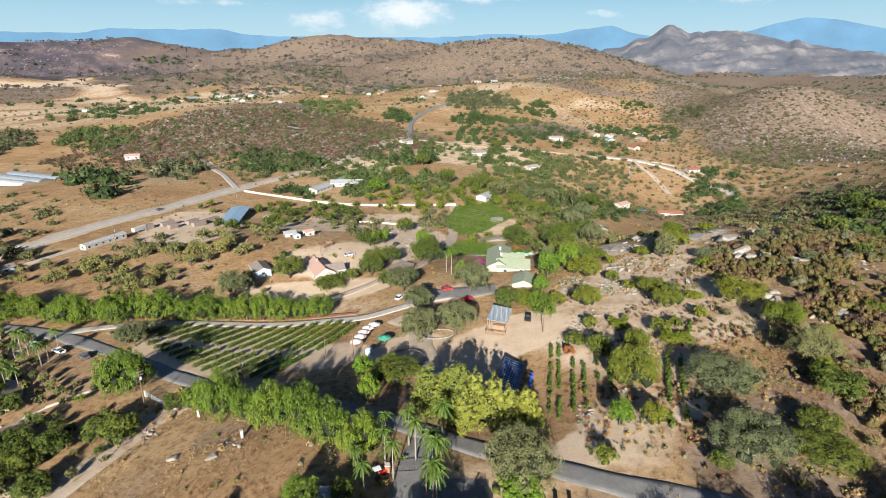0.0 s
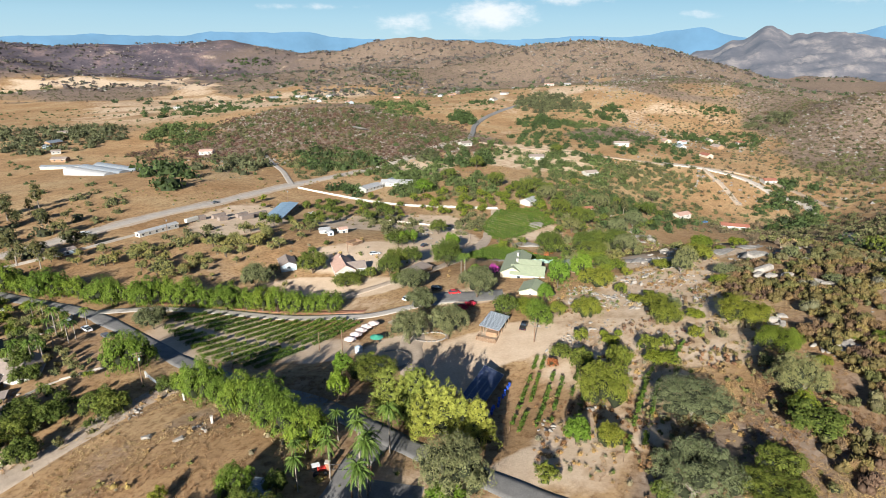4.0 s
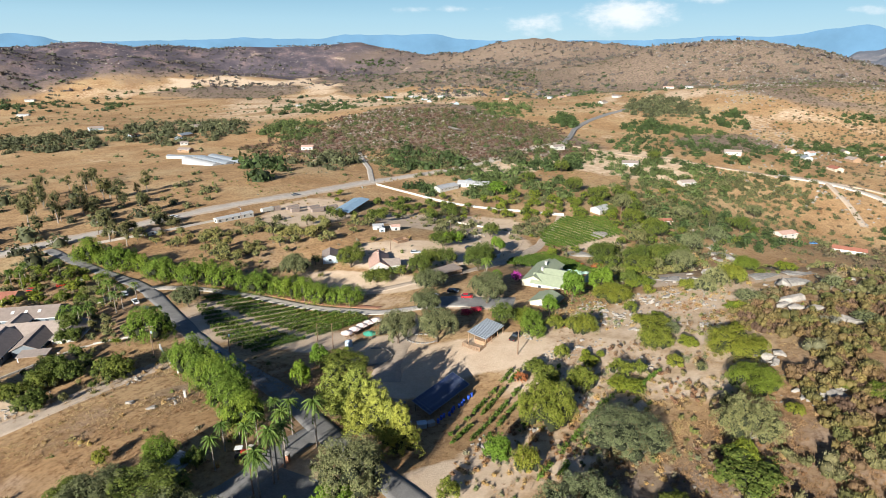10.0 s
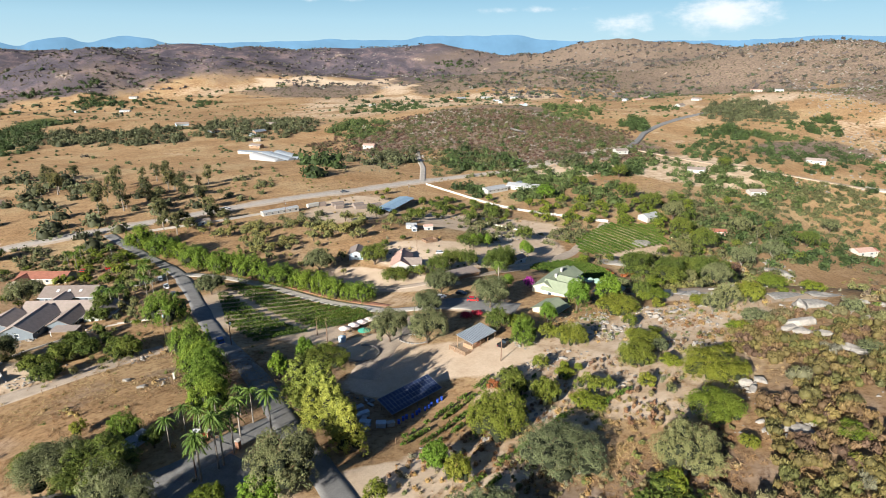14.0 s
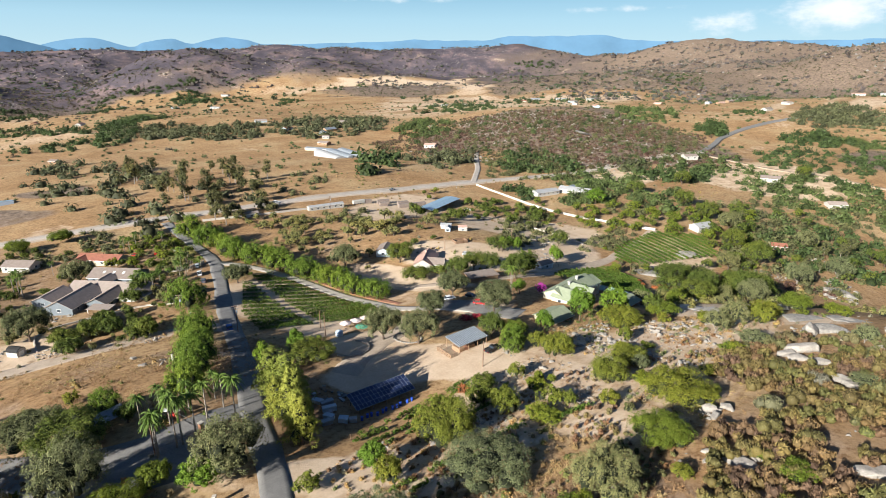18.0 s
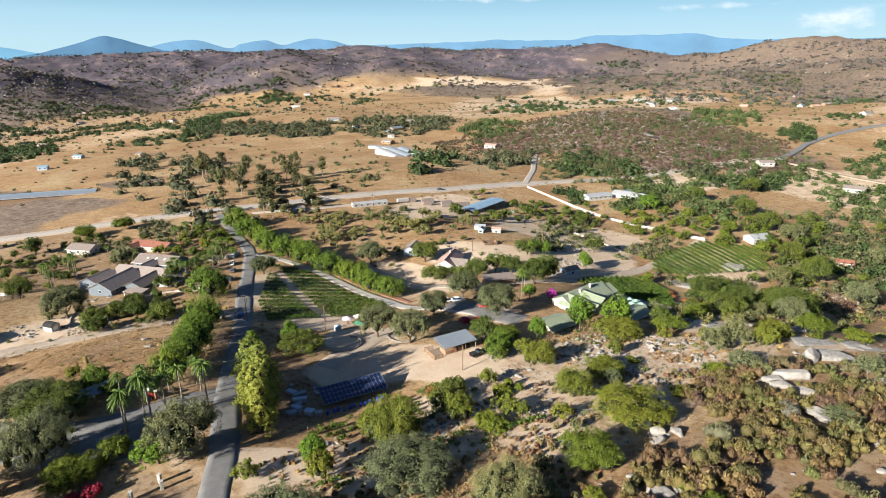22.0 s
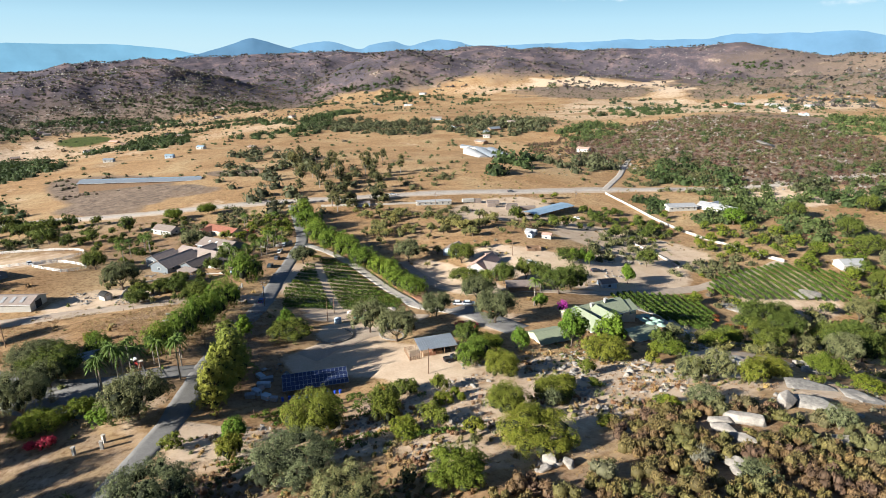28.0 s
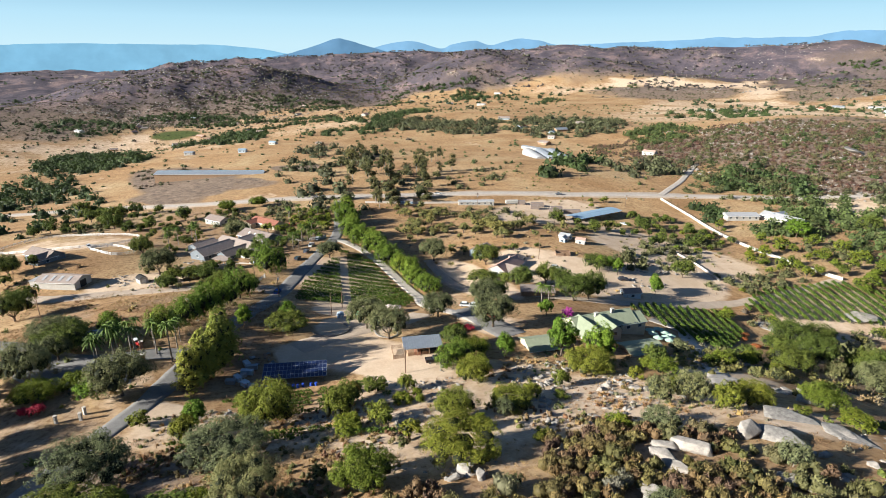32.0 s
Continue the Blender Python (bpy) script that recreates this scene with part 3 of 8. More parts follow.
def strip(name, points, width, material, lift, label, category="road", step=3.0, thick=0.0, ragged=0.0):
    """A road laid over the land, with a little crown and worn edges."""
    c = spline(points, step)
    t = np.gradient(c, axis=0)
    t /= np.linalg.norm(t, axis=1)[:, None]
    nrm = np.c_[-t[:, 1], t[:, 0]]
    across = np.array([-0.5, -0.47, -0.25, 0.0, 0.25, 0.47, 0.5])
    drop = np.array([-0.25, 0.0, 0.01, 0.02, 0.01, 0.0, -0.25])
    edge = 1 + ragged * (fbm(c[:, 0], c[:, 1], 7, 5, 2) - 0.5)
    v = c[:, None, :] + nrm[:, None, :] * (across[None, :, None] * width * edge[:, None, None])
    up_ = 0.9 * smooth(np.hypot(v[..., 0] + 20, v[..., 1] - 180), 380, 650)
    z = height(v[..., 0], v[..., 1]) + lift + drop[None, :] * (1 + 5 * up_) + up_
    v = np.concatenate([v, z[..., None]], -1)
    n, m = v.shape[:2]
    idx = np.arange(n * m).reshape(n, m)
    f = np.stack([idx[:-1, :-1], idx[1:, :-1], idx[1:, 1:], idx[:-1, 1:]], -1).reshape(-1, 4)
    me = fast_mesh(name, v.reshape(-1, 3), [f[:, ::-1]], [material], True)
    return tagged(new(name, me), label, category, kind="structure")


strip("main_road_verge", [(-430, -140), (-346, 30), (-291, 110), (-262, 185), (-237, 250), (-211, 330), (-192, 380), (-172, 446), (-146, 504), (-108, 570), (-88, 625), (-65, 695), (-47, 730)], 15, DIRT, 0.12, "pale dusty verge along the main road", "verge", 5, ragged=0.5)
strip("main_road", [(-430, -140), (-346, 30), (-291, 110), (-262, 185), (-237, 250), (-211, 330), (-192, 380), (-172, 446), (-146, 504), (-108, 570), (-88, 625), (-65, 695), (-47, 730), (-44, 740)], 8, PALE_ROAD, 0.2, "sun-bleached grey asphalt country road", "road", 4)
strip("main_road_far", [(-44, 737), (-46, 806), (-48, 871), (-37, 941), (-10, 1021), (26, 1087)], 7.5, ASPHALT, 0.5, "dark asphalt road between dry hills", "road", 8)
strip("bend_road", [(-51, 724), (-19, 716), (19, 697), (65, 689), (120, 682), (182, 687), (228, 701), (278, 700), (312, 656), (329, 580)], 4.2, TRACK, 0.4, "dusty tan road round the hillside", "road", 6, ragged=0.4)
strip("lane", [(-240, 211), (-188, 197), (-146, 184), (-115, 168), (-82, 149), (-55, 135), (-31, 122), (-10, 110), (4, 102), (16, 96), (24, 91.5), (32, 86.5), (40, 82), (50, 76.5), (62, 70), (80, 61), (110, 50), (150, 32), (200, 2), (260, -40)], 6.4, ASPHALT, 0.1, "patched grey asphalt lane with worn edges", "road", 3, ragged=0.3)
strip("gravel_lane", [(-137, 182), (-115, 188), (-91, 192), (-69, 193), (-46, 192), (-28, 188), (-8, 192), (5, 194)], 5.5, GRAVEL, 0.1, "pale gravel lane beside the vineyard", "road", 3, ragged=0.25)
strip("red_bank", [(-118, 194), (-91, 197.5), (-69, 198.5), (-46, 197), (-32, 194)], 3.0, CLAY, 0.09, "red earth bank under the hedge row", "verge", 3, ragged=0.8)
strip("parking_apron", [(-14, 196), (-2, 197), (8, 196), (20, 197)], 11, ASPHALT, 0.12, "grey asphalt parking apron by the house", "parking", 3, ragged=0.2)
strip("dirt_road", [(-122, -5), (-108, 30), (-98, 55), (-91, 78), (-85, 94), (-80, 108), (-75, 122), (-68, 134), (-60, 140)], 8.5, DIRT, 0.08, "pale graded dirt road past dry grass", "road", 3, ragged=0.3)
strip("hill_track", [(-170, 456), (-186, 484), (-201, 510), (-228, 549), (-255, 590)], 5.5, PALE_ROAD, 0.3, "side road climbing from the main road", "road", 5)
strip("driveway", [(-48, 44), (-34, 56), (-22, 65), (-12, 74), (-7, 84), (-6, 95), (-3, 104)], 6.5, ASPHALT, 0.09, "dark asphalt driveway under palm trees", "driveway", 3, ragged=0.1)
strip("field_track", [(8, 392), (7, 350), (6, 321), (2, 290), (-3, 262), (-12, 240), (-24, 228)], 6, DIRT, 0.1, "sandy farm track along the vineyard", "track", 3, ragged=0.5)
strip("orchard_track", [(-24, 228), (-45, 215), (-70, 214), (-90, 216)], 5, DIRT, 0.1, "sandy track below the farmhouse", "track", 3, ragged=0.5)
strip("yard_drive", [(-16, 181), (-10, 172), (-7.6, 164), (-6.5, 154.3), (-4.1, 143), (0, 133)], 8, DIRT, 0.07, "pale sandy drive through the yard", "driveway", 2.5, ragged=0.9)
strip("driveway_court", [(-24, 58), (-14, 66), (-3, 74), (2, 82), (3, 90)], 13, ASPHALT, 0.06, "wide asphalt court under the palms", "driveway", 3, ragged=0.3)
strip("hill_drive", [(14, 262), (24.5, 267), (32, 261.5), (42.7, 253), (58.8, 240), (75, 223), (83.6, 216)], 6.5, GRAVEL, 0.1, "grey gravel drive climbing behind the house", "driveway", 3, ragged=0.3)
strip("valley_road", [(191, 691), (236, 699), (273, 684), (295, 636), (309, 586), (248, 408), (138, 207)], 8, PALE_ROAD, 0.4, "pale asphalt road across the side valley", "road", 5)
strip("valley_drive", [(235, 702), (241, 671), (247, 638), (249, 606)], 6, DIRT, 0.38, "pale dirt drive to the hillside houses", "track", 5, ragged=0.3)



# ---- plants ----
def unit_blob(sub):
    bm = bmesh.new()
    bmesh.ops.create_icosphere(bm, subdivisions=sub, radius=1.0)
    v = np.array([x.co[:] for x in bm.verts])
    f = np.array([[q.index for q in p.verts] for p in bm.faces])
    bm.free()
    return v, f


KNOB_V, KNOB_F = unit_blob(1)


def cards(rng, p, nrm, size, slim=0.6, droop=0.0):
    """Leaf clumps as small bent rhombs at the points p, turned about nrm."""
    n = len(p)
    r = rng.normal(size=(n, 3))
    if droop:
        r = r * (1 - droop) + np.array([0, 0, -1.0]) * droop * 1.6
    t1 = r - nrm * (r * nrm).sum(1)[:, None]
    t1 /= np.linalg.norm(t1, axis=1)[:, None] + 1e-6
    t2 = np.cross(nrm, t1)
    s = size * (0.6 + 0.8 * rng.random(n))[:, None]
    bend = nrm * s * 0.3
    v = np.stack([p - t1 * s * 0.85 - t2 * s * slim, p - t1 * s * 0.85 + t2 * s * slim, p + t1 * s * 1.2 + bend], 1)
    return v.reshape(-1, 3), np.arange(3 * n).reshape(n, 3)


def crown(rng, lobes, n, size, slim=0.6, droop=0.0, low=-0.55, core=0.6, loose=0.22, tufts=11):
    """A crown of leaf clumps: each lobe bears uneven tufts; dark cores paint the shade in the gaps."""
    lobes = np.array(lobes, float)
    area = (lobes[:, 3] * lobes[:, 4] + lobes[:, 3] * lobes[:, 5]) ** 1.0
    k = max(len(lobes) * tufts, 12)
    own = rng.choice(len(lobes), k, p=area / area.sum())
    u = rng.normal(size=(k, 3))
    u /= np.linalg.norm(u, axis=1)[:, None]
    u[:, 2] = np.where(u[:, 2] < low, -u[:, 2], u[:, 2])
    reach = 0.68 + (0.2 + loose) * rng.random((k, 1))
    mid = lobes[own, :3] + u * lobes[own, 3:] * reach
    rad = lobes[own, 3:] * rng.uniform(0.3, 0.5, (k, 1))
    n = int(n * 1.25)
    pick = rng.integers(0, k, n)
    w = rng.normal(size=(n, 3)) + 0.85 * u[pick] + np.array([0, 0, 0.25])
    w /= np.linalg.norm(w, axis=1)[:, None]
    p = mid[pick] + w * rad[pick] * (1 - loose * 0.5 + loose * 1.3 * rng.random((n, 1)) ** 0.7)
    nrm = w + 0.35 * u[pick] + 0.42 * rng.normal(size=(n, 3))
    nrm /= np.linalg.norm(nrm, axis=1)[:, None]
    v, f = cards(rng, p, nrm, size, slim, droop)
    vs, quads, tris, off = [v], f, [], len(v)
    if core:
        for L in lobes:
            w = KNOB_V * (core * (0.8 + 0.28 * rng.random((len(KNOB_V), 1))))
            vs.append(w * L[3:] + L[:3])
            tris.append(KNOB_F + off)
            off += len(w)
    return np.concatenate(vs), [quads] + tris


def tube(points, radii, sides=6):
    """A tapered round limb through the points."""
    p = np.array(points, float)
    t = np.gradient(p, axis=0)
    t /= np.linalg.norm(t, axis=1)[:, None] + 1e-9
    a = np.cross(t, np.array([0.31, 0.95, 0.02]))
    a /= np.linalg.norm(a, axis=1)[:, None] + 1e-9
    b = np.cross(t, a)
    ang = np.linspace(0, 2 * math.pi, sides, endpoint=False)
    r = np.array(radii)[:, None, None]
    v = p[:, None, :] + r * (a[:, None, :] * np.cos(ang)[None, :, None] + b[:, None, :] * np.sin(ang)[None, :, None])
    idx = np.arange(len(p) * sides).reshape(len(p), sides)
    nx = np.roll(idx, -1, 1)
    f = np.stack([idx[:-1], nx[:-1], nx[1:], idx[1:]], -1).reshape(-1, 4)
    return v.reshape(-1, 3), f


def merge(pieces):
    vs, fs, off = [], [], 0
    for v, f in pieces:
        vs.append(v)
        for g in (f if isinstance(f, list) else [f]):
            fs.append(g + off)
        off += len(v)
    return np.concatenate(vs), fs


def wood(rng, trunk_h, trunk_r, reach, top, limbs=5, lean=0.1):
    """A trunk with limbs that spread into the crown."""
    base = np.array([[0, 0, -0.5], [lean * 0.2, 0, trunk_h * 0.5], [lean, lean * 0.4, trunk_h]])
    out = [tube(base, [trunk_r * 1.35, trunk_r, trunk_r * 0.8], 7)]
    for i in range(limbs):
        a = 2 * math.pi * (i + rng.random() * 0.6) / limbs
        e = np.array([math.cos(a) * reach, math.sin(a) * reach, top * (0.75 + 0.25 * rng.random())])
        m = base[-1] * 0.5 + e * 0.5 + np.array([0, 0, -0.1 * top])
        out.append(tube([base[-1] - [0, 0, 0.3], m, e], [trunk_r * 0.55, trunk_r * 0.35, trunk_r * 0.12], 5))
    v, f = merge(out)
    # each limb is knit to the trunk inside the fork
    knit = np.array([[14 + i, 21 + 15 * i, 22 + 15 * i] if i < 7 else [14, 21 + 15 * i, 22 + 15 * i] for i in range(limbs)])
    return v, f + [knit]


def dome_lobes(rng, w, h, bottom, n, fat=0.3, tall=0.3):
    """Lobes of a rounded, uneven crown of width w between bottom and h."""
    out = [(0, 0, bottom + (h - bottom) * 0.5, w * 0.3, w * 0.3, (h - bottom) * 0.42)]
    for i in range(n):
        a = 2 * math.pi * (i / n) * 1.618 * 2 + rng.random()
        k = rng.random() ** 0.6
        rad = w * (0.5 - fat * 0.8) * (0.5 + 0.5 * k) * 1.25
        zz = bottom + (h - bottom) * (0.3 + 0.5 * (1 - k * 0.7) * (0.6 + 0.5 * rng.random()))
        r = w * fat * (0.65 + 0.5 * rng.random()) * 0.8
        out.append((math.cos(a) * rad, math.sin(a) * rad, zz, r, r, (h - bottom) * tall * (0.7 + 0.5 * rng.random())))
    return out


PROTO = {}


def grow(kind, variants, make):
    PROTO[kind] = [make(np.random.default_rng(hash_of(kind) + i)) for i in range(variants)]


def hash_of(s):
    return sum(ord(c) * (i + 3) for i, c in enumerate(s))


def fit_to(v, w, h):
    """Scales a crown to w metres across and h metres high."""
    r = np.percentile(v, 99, axis=0) - np.percentile(v, 1, axis=0)
    s = w / (0.5 * (r[0] + r[1]))
    return v * np.array([s, s, h / np.percentile(v[:, 2], 99.5)])


def two_parts(kind, leafmat, barkmat, w, h, label, leaves, timber):
    (lv, lf), (tv, tf) = leaves, timber
    lv = fit_to(lv, w, h)
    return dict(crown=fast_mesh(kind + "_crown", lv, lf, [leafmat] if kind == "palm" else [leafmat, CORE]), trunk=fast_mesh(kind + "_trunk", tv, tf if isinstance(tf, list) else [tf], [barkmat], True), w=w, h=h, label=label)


def make_oak(rng):
    w, h = 11.0, 8.0
    return two_parts("oak", OAK, BARK, w, h, "", crown(rng, dome_lobes(rng, w, h, 1.6, 18, 0.21, 0.24), 5200, 0.19, 0.62, loose=0.3), wood(rng, 1.8, 0.35, 3.0, 5.5, 6))


def make_live(rng):
    w, h = 9.0, 8.0
    return two_parts("live_oak", DARK, BARK, w, h, "", crown(rng, dome_lobes(rng, w, h, 1.0, 16, 0.22, 0.26), 5000, 0.175, 0.65), wood(rng, 1.5, 0.3, 2.4, 5.5, 5))


def make_pepper(rng):
    w, h = 8.0, 9.0
    return two_parts("pepper", PEPPER, BARK, w, h, "", crown(rng, dome_lobes(rng, w, h, 0.1, 18, 0.22, 0.3), 5600, 0.25, 0.3, 0.75, low=-0.8, loose=0.34), wood(rng, 2.0, 0.3, 2.2, 6.5, 5))


def make_pine(rng):
    w, h = 6.5, 11.0
    lobes = []
    for k in range(15):
        z = 1.8 + 8.2 * k / 14
        r = (0.5 - 0.33 * (k / 14) ** 1.3) * w * 0.62
        a = k * 2.4
        lobes.append((math.cos(a) * r * 0.75, math.sin(a) * r * 0.75, z, r * 0.75 + 0.35, r * 0.75 + 0.35, 1.15))
    lobes.append((0, 0, 5.5, 1.3, 1.3, 4.6))
    return two_parts("pine", PINE, BARK, w, h, "", crown(rng, lobes, 5200, 0.2, 0.42, loose=0.4), wood(rng, 6.0, 0.22, 1.2, 8.5, 4, 0.05))


def make_euca(rng):
    w, h = 8.0, 16.0
    lobes = [(rng.normal() * 1.7, rng.normal() * 1.7, 5.5 + 9.0 * rng.random(), 1.5 + rng.random(), 1.5 + rng.random(), 1.3 + rng.random()) for _ in range(13)]
    return two_parts("eucalyptus", EUCA, PALE_BARK, w, h, "", crown(rng, lobes, 1300, 0.42, 0.4, 0.5, core=0.6, loose=0.4), wood(rng, 6.0, 0.3, 2.0, 13.0, 6, 0.3))


def make_grey(rng):
    w, h = 9.0, 7.0
    return two_parts("grey", GREY, PALE_BARK, w, h, "", crown(rng, dome_lobes(rng, w, h, 0.5, 22, 0.18, 0.2), 5600, 0.165, 0.4, core=0.72, loose=0.4), wood(rng, 1.0, 0.2, 3.0, 5.5, 8))


def make_bright(rng):
    w, h = 5.0, 6.5
    return two_parts("bright", BRIGHT, BARK, w, h, "", crown(rng, dome_lobes(rng, w, h, 0.6, 14, 0.24, 0.22), 3600, 0.17, 0.6, loose=0.3), wood(rng, 1.4, 0.14, 1.2, 5.0, 4))


def bush_maker(kind, leafmat, w, h, lobes, n, size):
    def make(rng):
        return two_parts(kind, leafmat, BARK, w, h, "", crown(rng, dome_lobes(rng, w, h, 0.0, lobes, 0.22, 0.3), n, size, 0.65, low=-0.3, loose=0.26), wood(rng, 0.5, 0.07, w * 0.2, h * 0.55, 5))
    return make


def big_tree(kind, leafmat, barkmat, w, h, bottom, lobes, n, size, slim=0.62):
    def make(rng):
        return two_parts(kind, leafmat, barkmat, w, h, "", crown(rng, dome_lobes(rng, w, h, bottom, lobes, 0.19, 0.24), n, size, slim, loose=0.3), wood(rng, bottom + 0.5, 0.36, w * 0.25, h * 0.65, 7))
    return make


def make_palm(rng):
    w, h = 5.0, 10.0
    pieces = []
    for i in range(22):
        a = i * 2.4 + rng.random() * 0.4
        up = 0.9 - 1.3 * (i / 25)
        L = 2.7 + 0.4 * rng.random()
        d = np.array([math.cos(a), math.sin(a), 0])
        pts = [np.array([0, 0, h - 1.2]) + d * L * s * math.cos(up * (1 - s * 0.4)) + np.array([0, 0, L * (math.sin(up) * s - 0.75 * s * s)]) for s in np.linspace(0, 1, 6)]
        side = np.cross(d, [0, 0, 1])
        for s in range(5):
            for sg in (-1, 1):
                for q in (0.0, 0.5):
                    p0 = pts[s] * (1 - q) + pts[s + 1] * q
                    p1 = p0 + (pts[s + 1] - pts[s]) * 0.5
                    tip = (p0 + p1) / 2 + side * sg * (0.6 - 0.08 * s) + np.array([0, 0, -0.4]) + d * 0.25
                    pieces.append((np.array([p0, p1, tip]), np.array([[0, 1, 2]])))
    t = tube([[0, 0, -0.4], [0.05, 0, h * 0.5], [0, 0, h - 1.1]], [0.24, 0.16, 0.14], 8)
    return two_parts("palm", PALM, PALE_BARK, w, h, "", merge(pieces), t)


for kind, count, maker in (("oak", 4, make_oak), ("live", 4, make_live), ("pepper", 4, make_pepper), ("pine", 3, make_pine), ("euca", 4, make_euca), ("grey", 3, make_grey),
                           ("bright", 3, make_bright), ("sumac", 4, bush_maker("sumac", SUMAC, 6.0, 4.0, 18, 4200, 0.12)), ("bush", 4, bush_maker("bush", SUMAC, 3.0, 2.4, 9, 1500, 0.095)), ("leafy", 3, bush_maker("leafy", LEAFY, 6.0, 4.0, 18, 4200, 0.12)),
                           ("darkbush", 3, bush_maker("dark_bush", DARK, 5.0, 3.6, 15, 2800, 0.125)), ("palm", 3, make_palm), ("sumac_big", 2, bush_maker("sumac", SUMAC, 13.0, 8.0, 34, 13000, 0.135)), ("leafy_big", 2, bush_maker("leafy", LEAFY, 12.0, 7.0, 30, 13000, 0.13)),
                           ("grey_big", 3, big_tree("grey", GREY, PALE_BARK, 13.0, 8.5, 0.6, 30, 12500, 0.145, 0.42)), ("live_big", 3, big_tree("live_oak", DARK, BARK, 13.0, 10.5, 1.0, 26, 12000, 0.15)), ("oak_big", 3, big_tree("oak", OAK, BARK, 13.0, 10.0, 1.4, 26, 12000, 0.15))):
    grow(kind, count, maker)

NAMES = dict(oak=("oak_tree", "broad grey-green oak with a rounded crown", "tree"), live=("live_oak", "dark green dense oak standing in dry ground", "tree"),
             pepper=("pepper_tree", "feathery bright green pepper tree with drooping twigs", "tree"), pine=("pine_tree", "yellow-green pine in a row beside the lane", "tree"),
             euca=("eucalyptus_tree", "tall thin olive-brown eucalyptus on a dry slope", "tree"), grey=("olive_tree", "silvery grey-green tree with an airy crown", "tree"),
             bright=("fruit_tree", "small bright green leafy tree in sunlight", "tree"), sumac=("sumac_bush", "large rounded olive-green bush on the hillside", "bush"),
             bush=("bush", "small rounded green bush on dry ground", "bush"), leafy=("leafy_bush", "bright green spreading bush among brown brush", "bush"),
             darkbush=("shade_bush", "dark green bush with a shaded underside", "bush"), palm=("palm_tree", "slender queen palm with arching green fronds", "tree"))
prng = random.Random(4)


def plant(kind, x, y, w, h, label=""):
    """One plant of its own, w metres wide and h high, standing on the land."""
    big = kind + "_big" if w > 9.0 and kind + "_big" in PROTO else kind
    pr = PROTO[big][prng.randrange(len(PROTO[big]))]
    name, lab, cat = NAMES[kind]
    z = zat(x, y) - 0.05
    sc = Matrix.Diagonal((0.91 * w / pr["w"], 0.91 * w / pr["w"], h / pr["h"], 1))
    m = pose(x, y, z, 0, 0, prng.uniform(0, 360)) @ sc
    if pr["trunk"] is None:
        ob = new(name, pr["crown"])
    else:
        ob = new(name)
        for part_name in ("trunk", "crown"):
            new(part_name, pr[part_name]).parent = ob
    ob.matrix_basis = m
    return tagged(ob, label or lab, cat)


def brush(name, x, y, size, tint, k, label, category="shrubs", squash=0.7, leafsize=0.3, seed=1, slim=0.5, dense=False, lift=0.45):
    """Many small shrubs in one mesh: k leaf clumps each, on low domes."""
    rng = np.random.default_rng(seed)
    x, y, size, tint = np.asarray(x, float), np.asarray(y, float), np.asarray(size, float), np.asarray(tint, float)
    n = len(x)
    z = height(x, y)
    u = rng.normal(size=(n, k, 3))
    u /= np.linalg.norm(u, axis=2)[..., None]
    u[..., 2] = np.abs(u[..., 2])
    lump = 0.75 + 0.45 * rng.random((n, k, 1))
    c = np.stack([x, y, z], -1)[:, None, :]
    p = c + u * lump * (size[:, None, None] * 0.5) * np.array([1, 1, squash * 1.6])
    s = np.repeat(size * leafsize, k)[:, None] * (0.6 + 0.8 * rng.random((n * k, 1)))
    t1 = (u + 0.55 * rng.normal(size=u.shape) + np.array([0, 0, lift])).reshape(-1, 3)
    if slim >= 0.7:
        t1 = np.cross(t1, rng.normal(size=t1.shape))
    t1 /= np.linalg.norm(t1, axis=1)[:, None]
    t2 = np.cross(rng.normal(size=t1.shape), t1)
    t2 /= np.linalg.norm(t2, axis=1)[:, None]
    p = p.reshape(-1, 3)
    v = np.stack([p - t1 * s - t2 * s * slim, p - t1 * s + t2 * s * slim, p + t1 * s * (1.5 if slim < 0.6 else 0.85)], 1).reshape(-1, 3)
    cols = np.repeat(tint, k * 3, 0)
    faces = [np.arange(len(v)).reshape(-1, 3)]
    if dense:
        # a low dome inside every shrub, its tint darkened to paint inner shade
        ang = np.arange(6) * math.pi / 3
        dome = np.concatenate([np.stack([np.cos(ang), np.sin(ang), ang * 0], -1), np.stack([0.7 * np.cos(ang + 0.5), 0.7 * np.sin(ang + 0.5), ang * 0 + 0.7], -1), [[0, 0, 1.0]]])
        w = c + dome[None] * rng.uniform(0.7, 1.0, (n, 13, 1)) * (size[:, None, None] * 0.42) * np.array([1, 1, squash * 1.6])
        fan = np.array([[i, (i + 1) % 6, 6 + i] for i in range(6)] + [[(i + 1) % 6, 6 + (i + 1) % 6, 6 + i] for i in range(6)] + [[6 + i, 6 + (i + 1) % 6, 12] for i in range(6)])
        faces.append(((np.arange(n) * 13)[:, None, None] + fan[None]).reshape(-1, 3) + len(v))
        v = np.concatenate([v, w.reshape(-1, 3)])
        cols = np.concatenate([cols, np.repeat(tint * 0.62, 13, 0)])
    me = fast_mesh(name, v, faces, [SHRUB])
    paint(me, "tint", cols)
    return tagged(new(name, me), label, category, kind="stuff")


